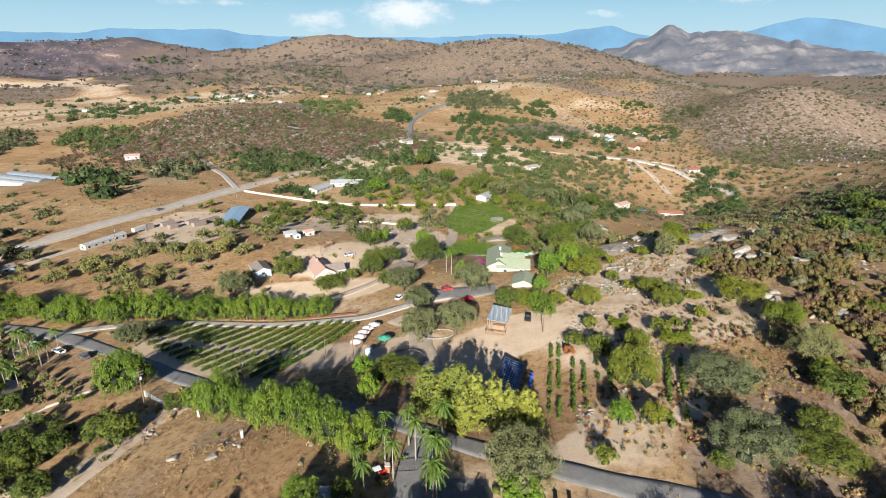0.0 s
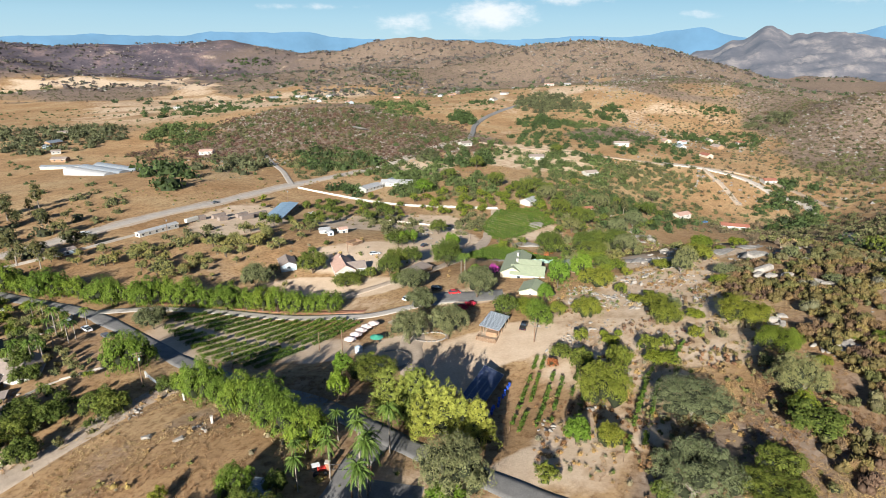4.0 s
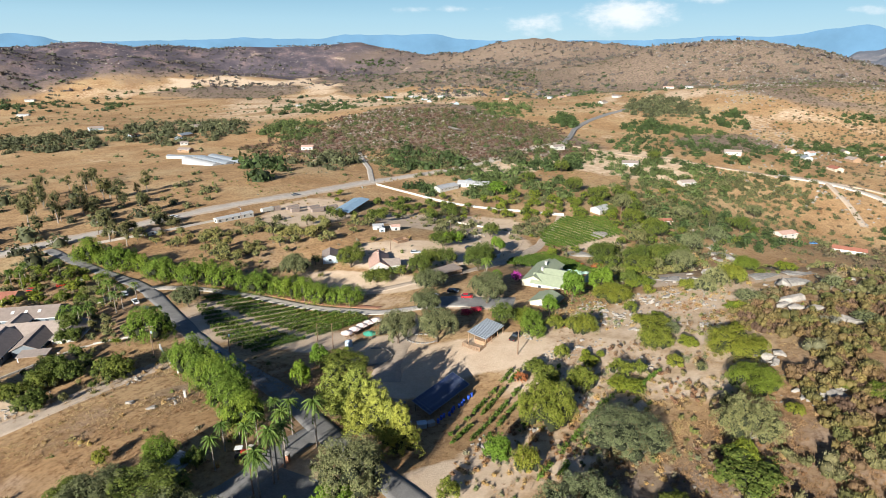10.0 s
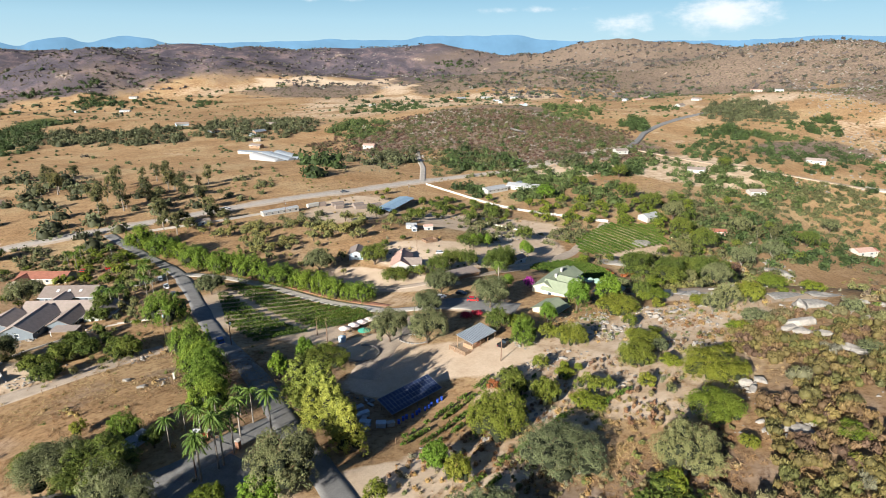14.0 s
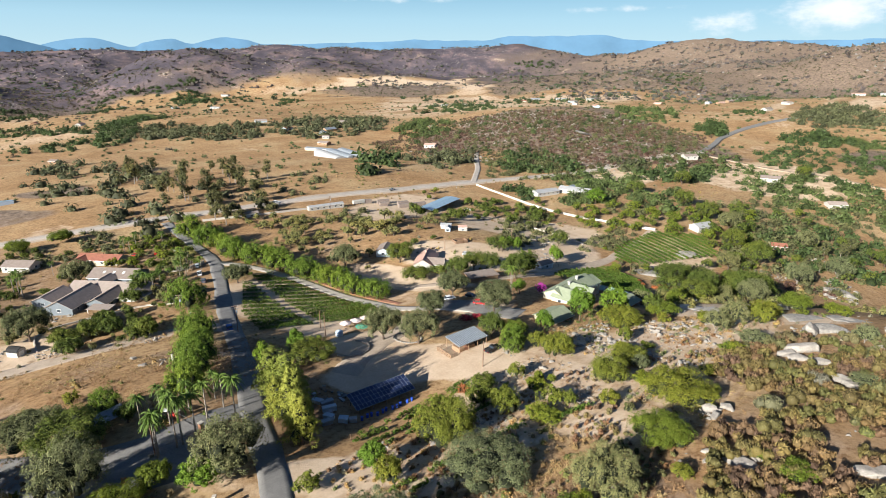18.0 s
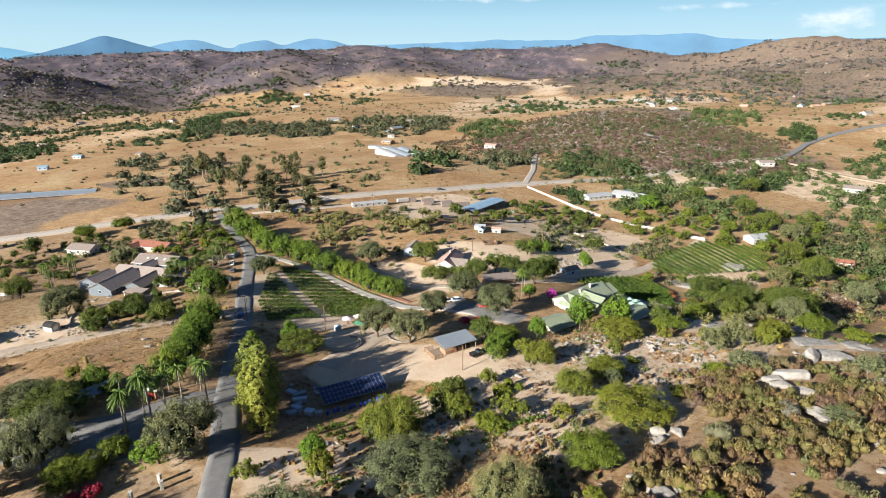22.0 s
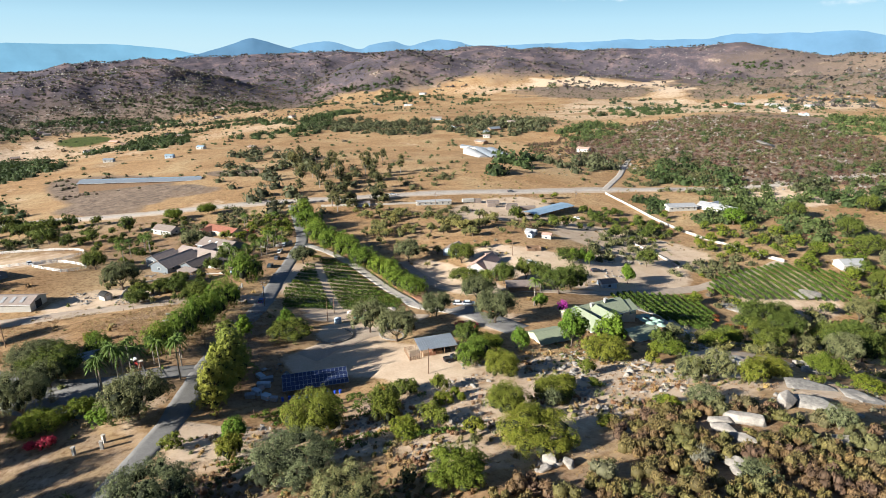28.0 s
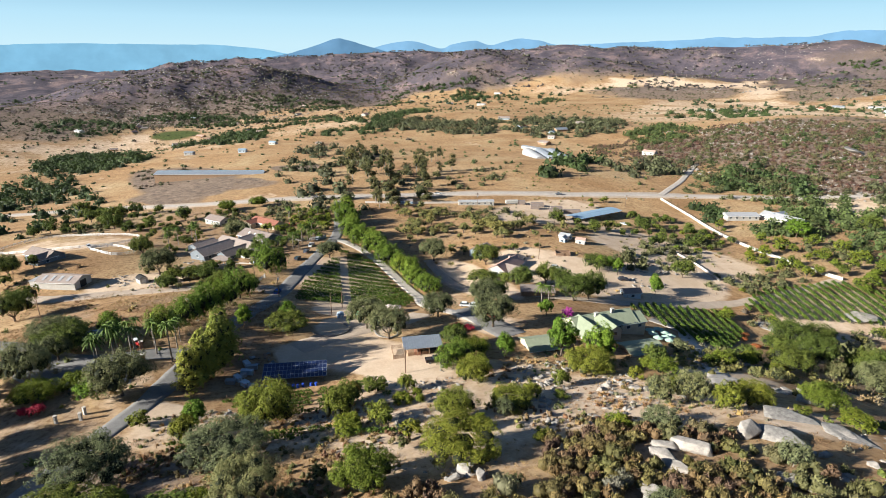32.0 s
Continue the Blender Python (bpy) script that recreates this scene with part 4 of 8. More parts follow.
plant("pepper", -200.3, 204.0, 16.2, 13.0)
plant("pepper", -170.7, 197.8, 16.6, 13.3)
plant("pepper", -139.2, 191.1, 15.1, 12.0)
plant("pepper", -120.9, 191.9, 14.9, 11.9)
plant("pepper", -106.2, 193.9, 14.4, 11.5)
plant("pepper", -89.9, 194.9, 14.3, 11.3)
plant("pepper", -75.6, 197.6, 13.4, 10.7)
plant("pepper", -61.9, 197.3, 12.3, 9.9)
plant("pepper", -47.7, 197.3, 11.6, 9.3)
plant("pine", -3.6, 112.7, 9.7, 13.7)
plant("pine", 3.4, 111.8, 10.7, 14.9)
plant("pine", 11.1, 106.9, 9.0, 13.8)
plant("pine", 18.1, 103.5, 8.4, 12.6)
plant("bright", -18.2, 120.4, 5.6, 8.4)
plant("bright", -21.9, 134.7, 5.6, 7.5)
plant("live", -12.8, 132.7, 13.9, 6.3)
plant("oak", -7.5, 157.4, 13.3, 10.9)
plant("oak", 4.0, 160.9, 13.9, 11.4)
plant("oak", 10.4, 195.0, 15.0, 11.8)
plant("oak", 14.6, 88.2, 14.3, 11.7)
plant("oak", -87.8, 218.1, 15.0, 12.3)
plant("live", -69.4, 237.6, 14.0, 10.7)
plant("live", -31.9, 233.6, 11.4, 9.7)
plant("live", -24.6, 249.1, 10.0, 8.5)
plant("live", -6.9, 241.7, 14.0, 11.2)
plant("live", -38.1, 279.7, 14.0, 8.0)
plant("bright", -35.8, 279.3, 5.6, 8.4)
plant("bright", -12.0, 290.1, 5.6, 8.4)
plant("pepper", 32.9, 168.0, 8.5, 6.8)
plant("oak", -112.4, 94.2, 15.0, 12.3)
plant("darkbush", -98.9, 99.4, 9.0, 5.6)
plant("darkbush", -97.6, 106.5, 9.0, 5.6)
plant("darkbush", -94.4, 112.6, 9.0, 5.6)
plant("darkbush", -84.8, 118.9, 9.0, 5.6)
plant("live", -128.5, 138.8, 8.4, 7.1)
plant("live", -76.3, 47.6, 13.9, 11.9)
plant("live", -136.7, 33.8, 11.0, 9.3)
plant("live", -150.6, 86.1, 11.2, 9.5)
plant("oak", -9.0, 184.0, 11.9, 9.2)
plant("oak", -103.5, 169.3, 12.6, 8.8)
plant("darkbush", -70.9, 128.9, 7.3, 4.5)
plant("live", -8.2, 250.1, 14.0, 11.9)
plant("live", -31.5, 246.1, 11.2, 9.5)
plant("leafy", 59.0, 244.4, 6.9, 4.2)
plant("leafy", 56.5, 259.1, 6.4, 3.8)
plant("grey", 47.3, 239.6, 7.0, 4.3)
plant("darkbush", -79.4, 117.7, 9.0, 5.6)
plant("darkbush", -88.0, 97.3, 9.0, 5.6)
plant("darkbush", -119.5, 131.7, 9.0, 5.6)
plant("live", 42.3, 319.9, 14.0, 8.7)
plant("live", 52.5, 395.4, 14.0, 11.9)
plant("live", 68.6, 382.8, 14.0, 11.9)
plant("bright", -34.1, 283.6, 5.6, 8.4)
plant("bright", -9.0, 287.6, 5.6, 8.4)
plant("live", -21.7, 214.4, 11.2, 7.7)
plant("live", -22.6, 319.0, 11.7, 9.0)
plant("bright", -31.0, 286.0, 5.6, 8.4)
plant("bright", 7.8, 218.2, 5.6, 6.2)
plant("bush", 32.1, 92.6, 5.4, 3.8)
plant("oak", -174.4, 134.3, 15.0, 11.4)
plant("darkbush", -104.5, 115.1, 9.0, 5.6)
plant("leafy", -252.9, 135.3, 12.5, 7.5)
plant("leafy", -251.8, 156.1, 12.5, 7.5)
plant("live", -48.8, 224.1, 14.0, 6.3)
plant("oak", -15.8, 207.0, 13.2, 10.4)
plant("leafy", 27.3, 178.7, 9.1, 5.0)
plant("palm", -14.7, 85.1, 4.1, 8.2)
plant("palm", -5.6, 95.6, 5.0, 10.1)
plant("palm", -7.3, 100.9, 4.7, 9.3)
plant("palm", -17.2, 95.6, 3.5, 6.8)
plant("palm", -17.0, 90.7, 3.7, 7.4)
plant("palm", -1.1, 81.6, 5.0, 9.9)
plant("palm", -1.2, 85.9, 5.5, 13.0)
plant("palm", -2.1, 90.7, 5.5, 11.1)
plant("palm", -12.2, 101.8, 4.0, 7.9)
plant("palm", -11.8, 94.9, 4.2, 8.4)
plant("palm", -9.6, 89.1, 4.8, 9.6)
plant("palm", -1.8, 82.2, 5.4, 10.8)
plant("palm", -1.1, 87.1, 5.5, 11.7)
plant("palm", -0.1, 99.4, 5.5, 12.0)
plant("palm", -129.8, 153.5, 3.5, 6.9)
plant("palm", -137.9, 169.0, 3.5, 6.4)
plant("palm", -128.2, 167.5, 4.2, 8.4)
plant("palm", -126.0, 141.1, 4.7, 9.3)
plant("palm", -126.3, 156.2, 4.5, 9.0)
plant("palm", -131.5, 138.8, 4.1, 8.3)
plant("palm", -123.9, 143.0, 4.1, 8.2)
plant("palm", -180.3, 112.0, 5.5, 12.1)
plant("palm", -156.4, 98.4, 4.9, 9.8)
plant("palm", -199.8, 132.3, 3.7, 7.4)
plant("palm", 3.5, 218.9, 5.5, 11.0)
plant("palm", 1.4, 223.5, 4.7, 9.4)
plant("palm", -133.4, 150.8, 3.5, 6.7)
plant("palm", -138.6, 161.5, 3.5, 7.0)
plant("palm", -136.4, 167.3, 3.5, 7.1)
plant("palm", -125.6, 158.7, 3.8, 7.5)
plant("palm", -162.0, 98.3, 5.5, 12.4)
plant("palm", -174.9, 102.7, 5.3, 10.5)
plant("palm", -178.8, 109.9, 5.3, 10.5)
plant("palm", -176.3, 112.1, 5.5, 11.3)
plant("palm", -132.0, 141.3, 4.8, 9.5)
plant("palm", -130.0, 144.1, 3.5, 7.1)
plant("palm", -130.6, 149.2, 3.5, 6.6)
plant("palm", -137.0, 162.9, 5.3, 10.7)
plant("palm", -137.5, 165.9, 4.7, 9.3)
plant("palm", -197.1, 167.9, 5.0, 10.0)
plant("palm", -205.1, 168.5, 4.6, 9.1)
plant("palm", -205.3, 175.1, 4.8, 9.6)
plant("palm", -154.7, 172.3, 4.3, 8.6)
plant("palm", -153.6, 175.5, 4.0, 8.0)
plant("palm", -196.0, 185.1, 4.5, 8.9)
plant("pine", 0.2, 113.5, 7.5, 12.5)
plant("pine", 7.2, 110.2, 8.0, 13.5)
plant("pine", 14.6, 105.6, 7.5, 12.0)
plant("pine", 4.5, 107.5, 6.5, 10.5)
plant("pepper", -195.9, 203.8, 10.9, 8.3)
plant("pepper", -186.8, 201.9, 10.4, 8.6)
plant("pepper", -176.9, 200.1, 10.7, 9.7)
plant("pepper", -165.2, 198.3, 11.0, 9.3)
plant("pepper", -156.5, 196.8, 8.5, 10.1)
plant("pepper", -145.0, 192.4, 10.0, 8.5)
plant("pepper", -133.4, 190.1, 9.5, 11.4)
plant("pepper", -124.9, 190.2, 9.6, 10.2)
plant("pepper", -114.7, 195.1, 8.8, 11.3)
plant("pepper", -97.3, 194.2, 9.4, 8.8)
plant("pepper", -82.0, 197.0, 8.6, 9.6)
plant("pepper", -69.3, 197.7, 8.7, 11.4)
plant("pepper", -55.0, 198.1, 10.2, 8.1)
plant("oak", 78.7, 286.4, 13.0, 11.0)
plant("oak", 68.6, 284.6, 7.0, 7.0)
plant("bush", 64.0, 262.0, 4.5, 3.0)
plant("leafy", 58.5, 240.0, 5.0, 3.0)
plant("sumac", 45.2, 118.2, 13.2, 10.7)
plant("bright", 38.5, 104.1, 5.7, 6.9)
plant("sumac", 44.8, 101.7, 5.6, 5.6)
plant("grey", 61.7, 108.5, 16.2, 7.3)
plant("grey", 56.5, 86.3, 15.5, 9.6)
plant("darkbush", 51.6, 86.2, 4.7, 3.4)
plant("live", 68.1, 82.5, 12.5, 5.6)
plant("live", 70.6, 90.0, 8.3, 5.0)
plant("darkbush", 80.5, 100.0, 11.2, 5.0)
plant("grey", 81.8, 110.3, 11.4, 8.8)
plant("leafy", 84.6, 127.7, 11.0, 6.7)
plant("sumac", 83.9, 145.7, 14.4, 6.5)
plant("sumac", 66.6, 152.9, 9.5, 6.7)
plant("bush", 59.6, 138.8, 6.5, 4.3)
plant("leafy", 59.3, 132.1, 5.9, 3.2)
plant("bush", 70.8, 141.3, 4.6, 3.4)
plant("darkbush", 42.3, 136.9, 7.5, 6.1)
plant("sumac", 50.7, 132.6, 7.2, 7.2)
plant("sumac", 46.6, 168.3, 9.6, 6.9)
plant("bush", 43.8, 151.3, 5.1, 5.1)
plant("leafy", 49.9, 151.5, 2.6, 2.6)
plant("leafy", 53.6, 150.6, 2.3, 2.3)
plant("sumac", 53.1, 199.3, 13.7, 6.5)
plant("sumac", 38.3, 173.6, 6.4, 4.7)
plant("pepper", 31.6, 171.6, 7.7, 7.7)
plant("live", 21.7, 175.0, 8.4, 8.4)
plant("bright", 39.8, 200.5, 8.6, 12.2)
plant("bright", 48.5, 207.0, 9.0, 11.6)
plant("bright", 34.6, 184.8, 5.8, 8.1)
plant("bush", 59.7, 185.1, 5.0, 4.4)
plant("sumac", 62.6, 174.9, 5.5, 2.8)
plant("bush", 67.2, 179.5, 4.0, 1.9)
plant("leafy", 58.6, 214.7, 4.9, 3.9)
plant("bush", 64.5, 204.5, 4.7, 3.6)
plant("grey", 70.7, 162.2, 4.3, 4.3)
plant("leafy", 74.2, 154.0, 5.6, 2.8)
plant("live", 60.7, 273.7, 14.0, 8.6)
plant("live", 76.5, 301.3, 19.8, 14.1)
plant("live", 40.5, 304.5, 14.2, 11.0)
plant("sumac", 76.9, 205.6, 7.8, 3.6)
plant("grey", 83.7, 201.1, 8.1, 8.1)
plant("sumac", 90.2, 203.8, 6.7, 5.7)
plant("leafy", 105.0, 125.2, 5.7, 2.6)
plant("leafy", 100.5, 128.3, 3.4, 1.9)
plant("sumac", 104.6, 117.4, 2.8, 2.4)
plant("sumac", 90.5, 119.5, 3.7, 2.3)
plant("leafy", 80.1, 104.1, 5.5, 5.4)
plant("leafy", 88.6, 177.2, 4.4, 2.9)
plant("darkbush", 37.6, 145.2, 6.5, 3.7)
plant("leafy", 51.2, 147.3, 5.2, 2.5)
plant("bush", 63.5, 138.6, 3.9, 3.9)
plant("leafy", 62.2, 131.5, 5.8, 2.6)
plant("leafy", 87.0, 177.7, 5.2, 2.6)
plant("leafy", 62.9, 216.3, 7.9, 4.2)
plant("darkbush", 56.1, 252.0, 5.0, 4.8)
plant("darkbush", 54.8, 263.9, 6.3, 4.7)
plant("grey", 80.8, 195.2, 6.9, 6.9)
plant("grey", 91.3, 184.7, 7.7, 3.8)
plant("sumac", 89.6, 212.4, 9.4, 5.1)
plant("leafy", 96.0, 226.7, 9.8, 6.0)
plant("grey", 112.4, 190.7, 5.4, 4.7)
plant("live", 59.1, 289.9, 13.1, 13.1)
plant("live", 67.3, 302.6, 11.7, 11.7)
plant("live", 68.7, 323.3, 11.3, 11.3)
plant("darkbush", 57.8, 218.1, 7.1, 7.1)
plant("bush", 85.7, 161.5, 4.4, 2.5)
plant("sumac", 66.7, 166.4, 10.5, 4.7)
plant("bush", 98.7, 215.2, 3.8, 2.2)
plant("leafy", 106.8, 219.2, 7.1, 3.2)
plant("grey", 112.8, 162.8, 6.4, 2.9)
plant("oak", -27.1, 69.1, 14.5, 8.2)
plant("grey", -2.7, 65.9, 12.8, 12.8)
plant("leafy", 5.4, 77.7, 6.6, 4.9)
plant("bright", 14.2, 83.0, 9.0, 7.0)
plant("leafy", 6.9, 69.1, 10.5, 5.0)
plant("bush", 5.8, 75.1, 3.8, 3.1)
plant("live", -18.4, 72.2, 15.2, 8.5)
plant("bush", -41.1, 81.1, 4.3, 3.6)
plant("pepper", -26.1, 82.7, 7.5, 7.2)
plant("live", -34.1, 69.2, 10.5, 5.8)
plant("oak", -13.4, 71.2, 8.7, 8.0)
plant("live", -18.6, 84.1, 5.0, 5.0)
plant("pepper", -90.3, 139.3, 16.0, 13.5)
plant("pepper", -63.5, 126.5, 8.5, 8.0)
plant("pepper", -56.3, 122.8, 11.5, 12.5)
plant("pepper", -47.5, 117.5, 9.5, 9.0)
plant("pepper", -40.0, 113.0, 11.0, 11.5)
plant("pepper", -32.2, 109.1, 12.0, 12.0)
plant("pepper", -25.5, 103.5, 11.5, 10.0)
plant("pepper", -17.0, 97.5, 9.5, 10.5)
# unseen trees south of the view, added to shade the lane and slope
plant("live", 36.0, 58.0, 11.0, 12.5)
plant("live", 47.0, 58.0, 11.0, 13.0)
plant("live", 59.0, 57.0, 12.0, 13.0)
plant("live", 73.0, 59.0, 11.0, 12.5)
plant("live", 24.0, 54.0, 12.0, 13.0)
plant("oak", -6.0, 51.0, 13.0, 13.0)
plant("oak", -20.0, 50.0, 13.0, 13.0)
plant("oak", 9.0, 51.0, 13.0, 13.0)
plant("live", 87.0, 63.5, 12.0, 12.5)
plant("live", 98.0, 67.0, 12.0, 12.5)
plant("oak", 109.0, 72.0, 12.0, 12.0)

plant("bright", -54.5, 451.6, 15.0, 12.5)
plant("live", 27.3, 443.1, 15.0, 12.5)
plant("oak", 44.7, 427.6, 15.0, 12.5)
plant("live", 67.0, 385.4, 15.0, 12.5)
plant("oak", 86.2, 444.0, 15.0, 12.5)
plant("grey", 89.4, 374.3, 14.0, 12.5)
plant("grey", 106.1, 411.5, 15.0, 12.5)
plant("live", 78.1, 307.2, 15.0, 12.4)
plant("live", -40.4, 502.2, 15.0, 12.5)
plant("live", 3.3, 477.9, 15.0, 12.5)
plant("live", -20.8, 568.2, 15.0, 12.5)
plant("live", 63.9, 673.8, 15.0, 12.5)
plant("oak", 58.1, 357.9, 11.6, 9.8)
plant("live", 129.1, 473.2, 12.2, 12.2)
plant("oak", 150.5, 554.2, 15.0, 12.5)


# ---- groves: plants of middle distance, each one a thing ----
def lite(kind, leafmat, barkmat, w, h, n, size, bottom, slim=0.6, droop=0.0):
    def make(rng):
        return two_parts(kind, leafmat, barkmat, w, h, "", crown(rng, dome_lobes(rng, w, h, bottom, 7, 0.28, 0.3), n, size, slim, droop, loose=0.2), wood(rng, bottom + 0.6, 0.25, w * 0.2, h * 0.6, 3))
    grow(kind, 4, make)


def lite_bush(kind, leafmat, w, h, n, size):
    def make(rng):
        v, f = crown(rng, dome_lobes(rng, w, h, 0.0, 4, 0.3, 0.35), n, size, 0.65, low=-0.2, loose=0.2)
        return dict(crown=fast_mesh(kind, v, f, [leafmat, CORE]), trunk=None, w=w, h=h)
    grow(kind, 4, make)


ORCHARD = leaf("orchard_leaves", (0.14, 0.14, 0.045), (0.20, 0.19, 0.065), (0.27, 0.24, 0.1))
SCRUB = leaf("scrub_leaves", (0.11, 0.11, 0.042), (0.165, 0.16, 0.06), (0.24, 0.22, 0.095))
lite("g_oak", EUCA, BARK, 9.0, 7.0, 760, 0.32, 0.9)
lite("g_live", DARK, BARK, 9.0, 7.0, 760, 0.32, 0.7)
lite("g_bright", LEAFY, BARK, 7.0, 6.5, 700, 0.29, 0.6, 0.5, 0.2)
lite("g_orchard", ORCHARD, BARK, 5.0, 4.0, 460, 0.22, 0.7)
lite_bush("g_bush", SCRUB, 4.0, 2.8, 360, 0.19)
NAMES.update(g_oak=("oak_tree", "olive-green oak among dry fields", "tree"), g_live=("live_oak", "dark green oak among farm plots", "tree"), g_bright=("garden_tree", "fresh green tree beside farm buildings", "tree"),
             g_orchard=("orchard_tree", "small sparse orchard tree on bare soil", "tree"), g_bush=("scrub_bush", "dull olive scrub bush on the slope", "bush"))


def grove(kind, x, y, rx, ry, turn, n, w):
    """n plants about w metres wide, by chance over an ellipse of the land."""
    k = kind if kind == "euca" else "g_" + kind
    c, s = math.cos(radians(turn)), math.sin(radians(turn))
    for _ in range(n):
        r, a = math.sqrt(prng.random()), prng.uniform(0, 6.2832)
        u, v = r * math.cos(a) * rx, r * math.sin(a) * ry
        px, py = x + u * c - v * s, y + u * s + v * c
        if clear(px, py):
            q = w * prng.uniform(0.6, 1.25)
            hh = q * prng.uniform(0.7, 0.95) if kind != "euca" else q * prng.uniform(1.5, 2.0)
            plant(k, px, py, q, hh)


ROADLINES = [spline(p, 4) for p in ([(-430, -140), (-346, 30), (-291, 110), (-262, 185), (-237, 250), (-211, 330), (-192, 380), (-174, 450), (-149, 510), (-108, 570), (-88, 625), (-65, 695), (-48, 740)],
                                    [(-240, 211), (-188, 197), (-146, 184), (-115, 168), (-82, 149), (-55, 135), (-31, 122), (-10, 110), (4, 102), (24, 91.5), (32, 86.5), (40, 82), (50, 76.5), (62, 70), (80, 61), (110, 50), (150, 32), (200, 2)],
                                    [(8, 392), (6, 321), (-3, 262), (-24, 228)], [(-173, 460), (-205, 517), (-255, 590)], [(-158, 444), (-80, 417), (8, 391)], [(-44, 737), (-46, 806), (-48, 871), (-37, 941), (-10, 1021)],
                                    [(-51, 724), (-19, 716), (19, 697), (65, 689), (120, 682), (182, 687), (228, 701)])]
SITES = [(-135, 362, 24), (-100, 470, 20), (-56, 243, 16), (-390, 490, 55), (-430, 138, 40), (-140, 122, 25), (-158, 147, 15), (-115, 58, 14), (-205, 46, 36), (30, 222, 22), (-165, 335, 18), (10, 150, 24), (-200, 145, 18), (172, 515, 14), (212, 512, 16), (-35, 268, 14), (-86, 172, 24), (-55, 166, 28), (17, 278, 22), (22, 340, 20), (30, 368, 24)]


def clear(x, y):
    """Whether a spot is free of roads and buildings."""
    for line in ROADLINES:
        if ((line - (x, y)) ** 2).sum(1).min() < 30:
            return False
    return all((x - a) ** 2 + (y - b) ** 2 > r * r * 0.8 for a, b, r in SITES)


FAR_PLANTS = []
FAR_TINT = dict(oak=(0.085, 0.09, 0.042), live=(0.05, 0.075, 0.022), bright=(0.075, 0.1, 0.03), orchard=(0.15, 0.15, 0.05), bush=(0.11, 0.11, 0.045))


def far_grove(kind, x, y, rx, ry, turn, n, w):
    """Woods too far off to pick out single trees."""
    c, s = math.cos(radians(turn)), math.sin(radians(turn))
    for _ in range(int(n * 3.2)):
        r, a = math.sqrt(prng.random()), prng.uniform(0, 6.2832)
        u, v = r * math.cos(a) * rx, r * math.sin(a) * ry
        px, py = x + u * c - v * s, y + u * s + v * c
        if clear(px, py):
            FAR_PLANTS.append((px, py, w * prng.uniform(0.6, 1.5), *FAR_TINT[kind]))


for bx, by in spline([(-948, 132), (-1044, 212), (-1105, 313), (-1070, 417), (-932, 466), (-991, 583)], 55):
    far_grove("live", bx, by, 42, 30, 0, 5, 9)
for bx, by in spline([(-1660, 120), (-1557, 262), (-1365, 311), (-1250, 420)], 70):
    far_grove("live", bx, by, 60, 45, 0, 6, 10)
for bx, by in spline([(-1883, 231), (-1830, 359), (-1750, 457)], 80):
    far_grove("oak", bx, by, 60, 40, 0, 5, 10)
grove("euca", -448, 296, 102, 19, 151, 8, 9)
grove("euca", -319, 262, 87, 13, 150, 9, 9)
grove("euca", -304, 295, 132, 34, 144, 20, 9)
far_grove("oak", -250, 528, 68, 43, 116, 12, 9)
far_grove("oak", -88, 609, 30, 26, 106, 8, 9)
far_grove("live", -274, 447, 77, 21, 126, 5, 14)
far_grove("bush", -146, 535, 57, 33, 27, 26, 4)
grove("bush", -130, 231, 24, 15, 1, 18, 4)
grove("orchard", -151, 257, 61, 19, 13, 46, 6.2)
grove("orchard", -91, 224, 15, 13, 167, 6, 5)
grove("live", -98, 364, 54, 35, 53, 34, 7)
far_grove("live", -119, 447, 19, 15, 100, 7, 7)
grove("live", -42, 227, 14, 5, 129, 4, 7)
far_grove("bright", -72, 484, 48, 23, 107, 14, 7)
grove("bright", -20, 418, 40, 34, 129, 26, 7)
far_grove("bright", -10, 491, 47, 14, 101, 8, 7)
grove("bright", 34, 439, 55, 20, 81, 24, 7)
grove("bright", -159, 388, 17, 12, 77, 4, 7)
grove("live", 36, 433, 84, 25, 90, 16, 8)
far_grove("live", -34, 604, 43, 30, 76, 12, 8)
far_grove("bright", 66, 492, 105, 26, 84, 18, 5)
grove("bright", 46, 372, 42, 17, 46, 18, 5)
far_grove("bush", 182, 626, 99, 41, 69, 16, 5)
far_grove("bush", 51, 352, 54, 27, 67, 8, 5)
grove("bush", 57, 319, 81, 30, 89, 8, 5)
far_grove("bush", 75, 452, 91, 19, 86, 14, 5)
grove("bright", -184, 179, 47, 21, 172, 24, 4)
far_grove("live", -453, -8, 220, 41, 11, 20, 8)
grove("live", -276, 51, 51, 23, 16, 16, 9)
grove("live", -249, 87, 48, 22, 37, 14, 9)
grove("live", -156, 32, 65, 8, 12, 6, 9)
grove("bright", -174, 161, 41, 27, 12, 16, 6)
far_grove("bright", -90, 496, 64, 23, 114, 18, 6)
grove("bright", -79, 399, 45, 20, 115, 9, 6)
grove("bright", 1, 404, 52, 22, 119, 18, 6)
grove("bright", -27, 394, 30, 14, 121, 9, 6)
far_grove("bright", -33, 486, 50, 10, 118, 8, 6)
grove("orchard", -126, 266, 58, 30, 64, 38, 6.2)
grove("orchard", -110, 290, 26, 17, 96, 8, 5)
grove("live", -112, 372, 51, 20, 103, 26, 6)
grove("live", -74, 263, 11, 7, 60, 3, 6)
far_grove("bush", -168, 550, 68, 46, 92, 30, 4)
far_grove("bush", -58, 349, 57, 20, 109, 24, 4)
far_grove("bush", -7, 350, 31, 13, 72, 12, 4)
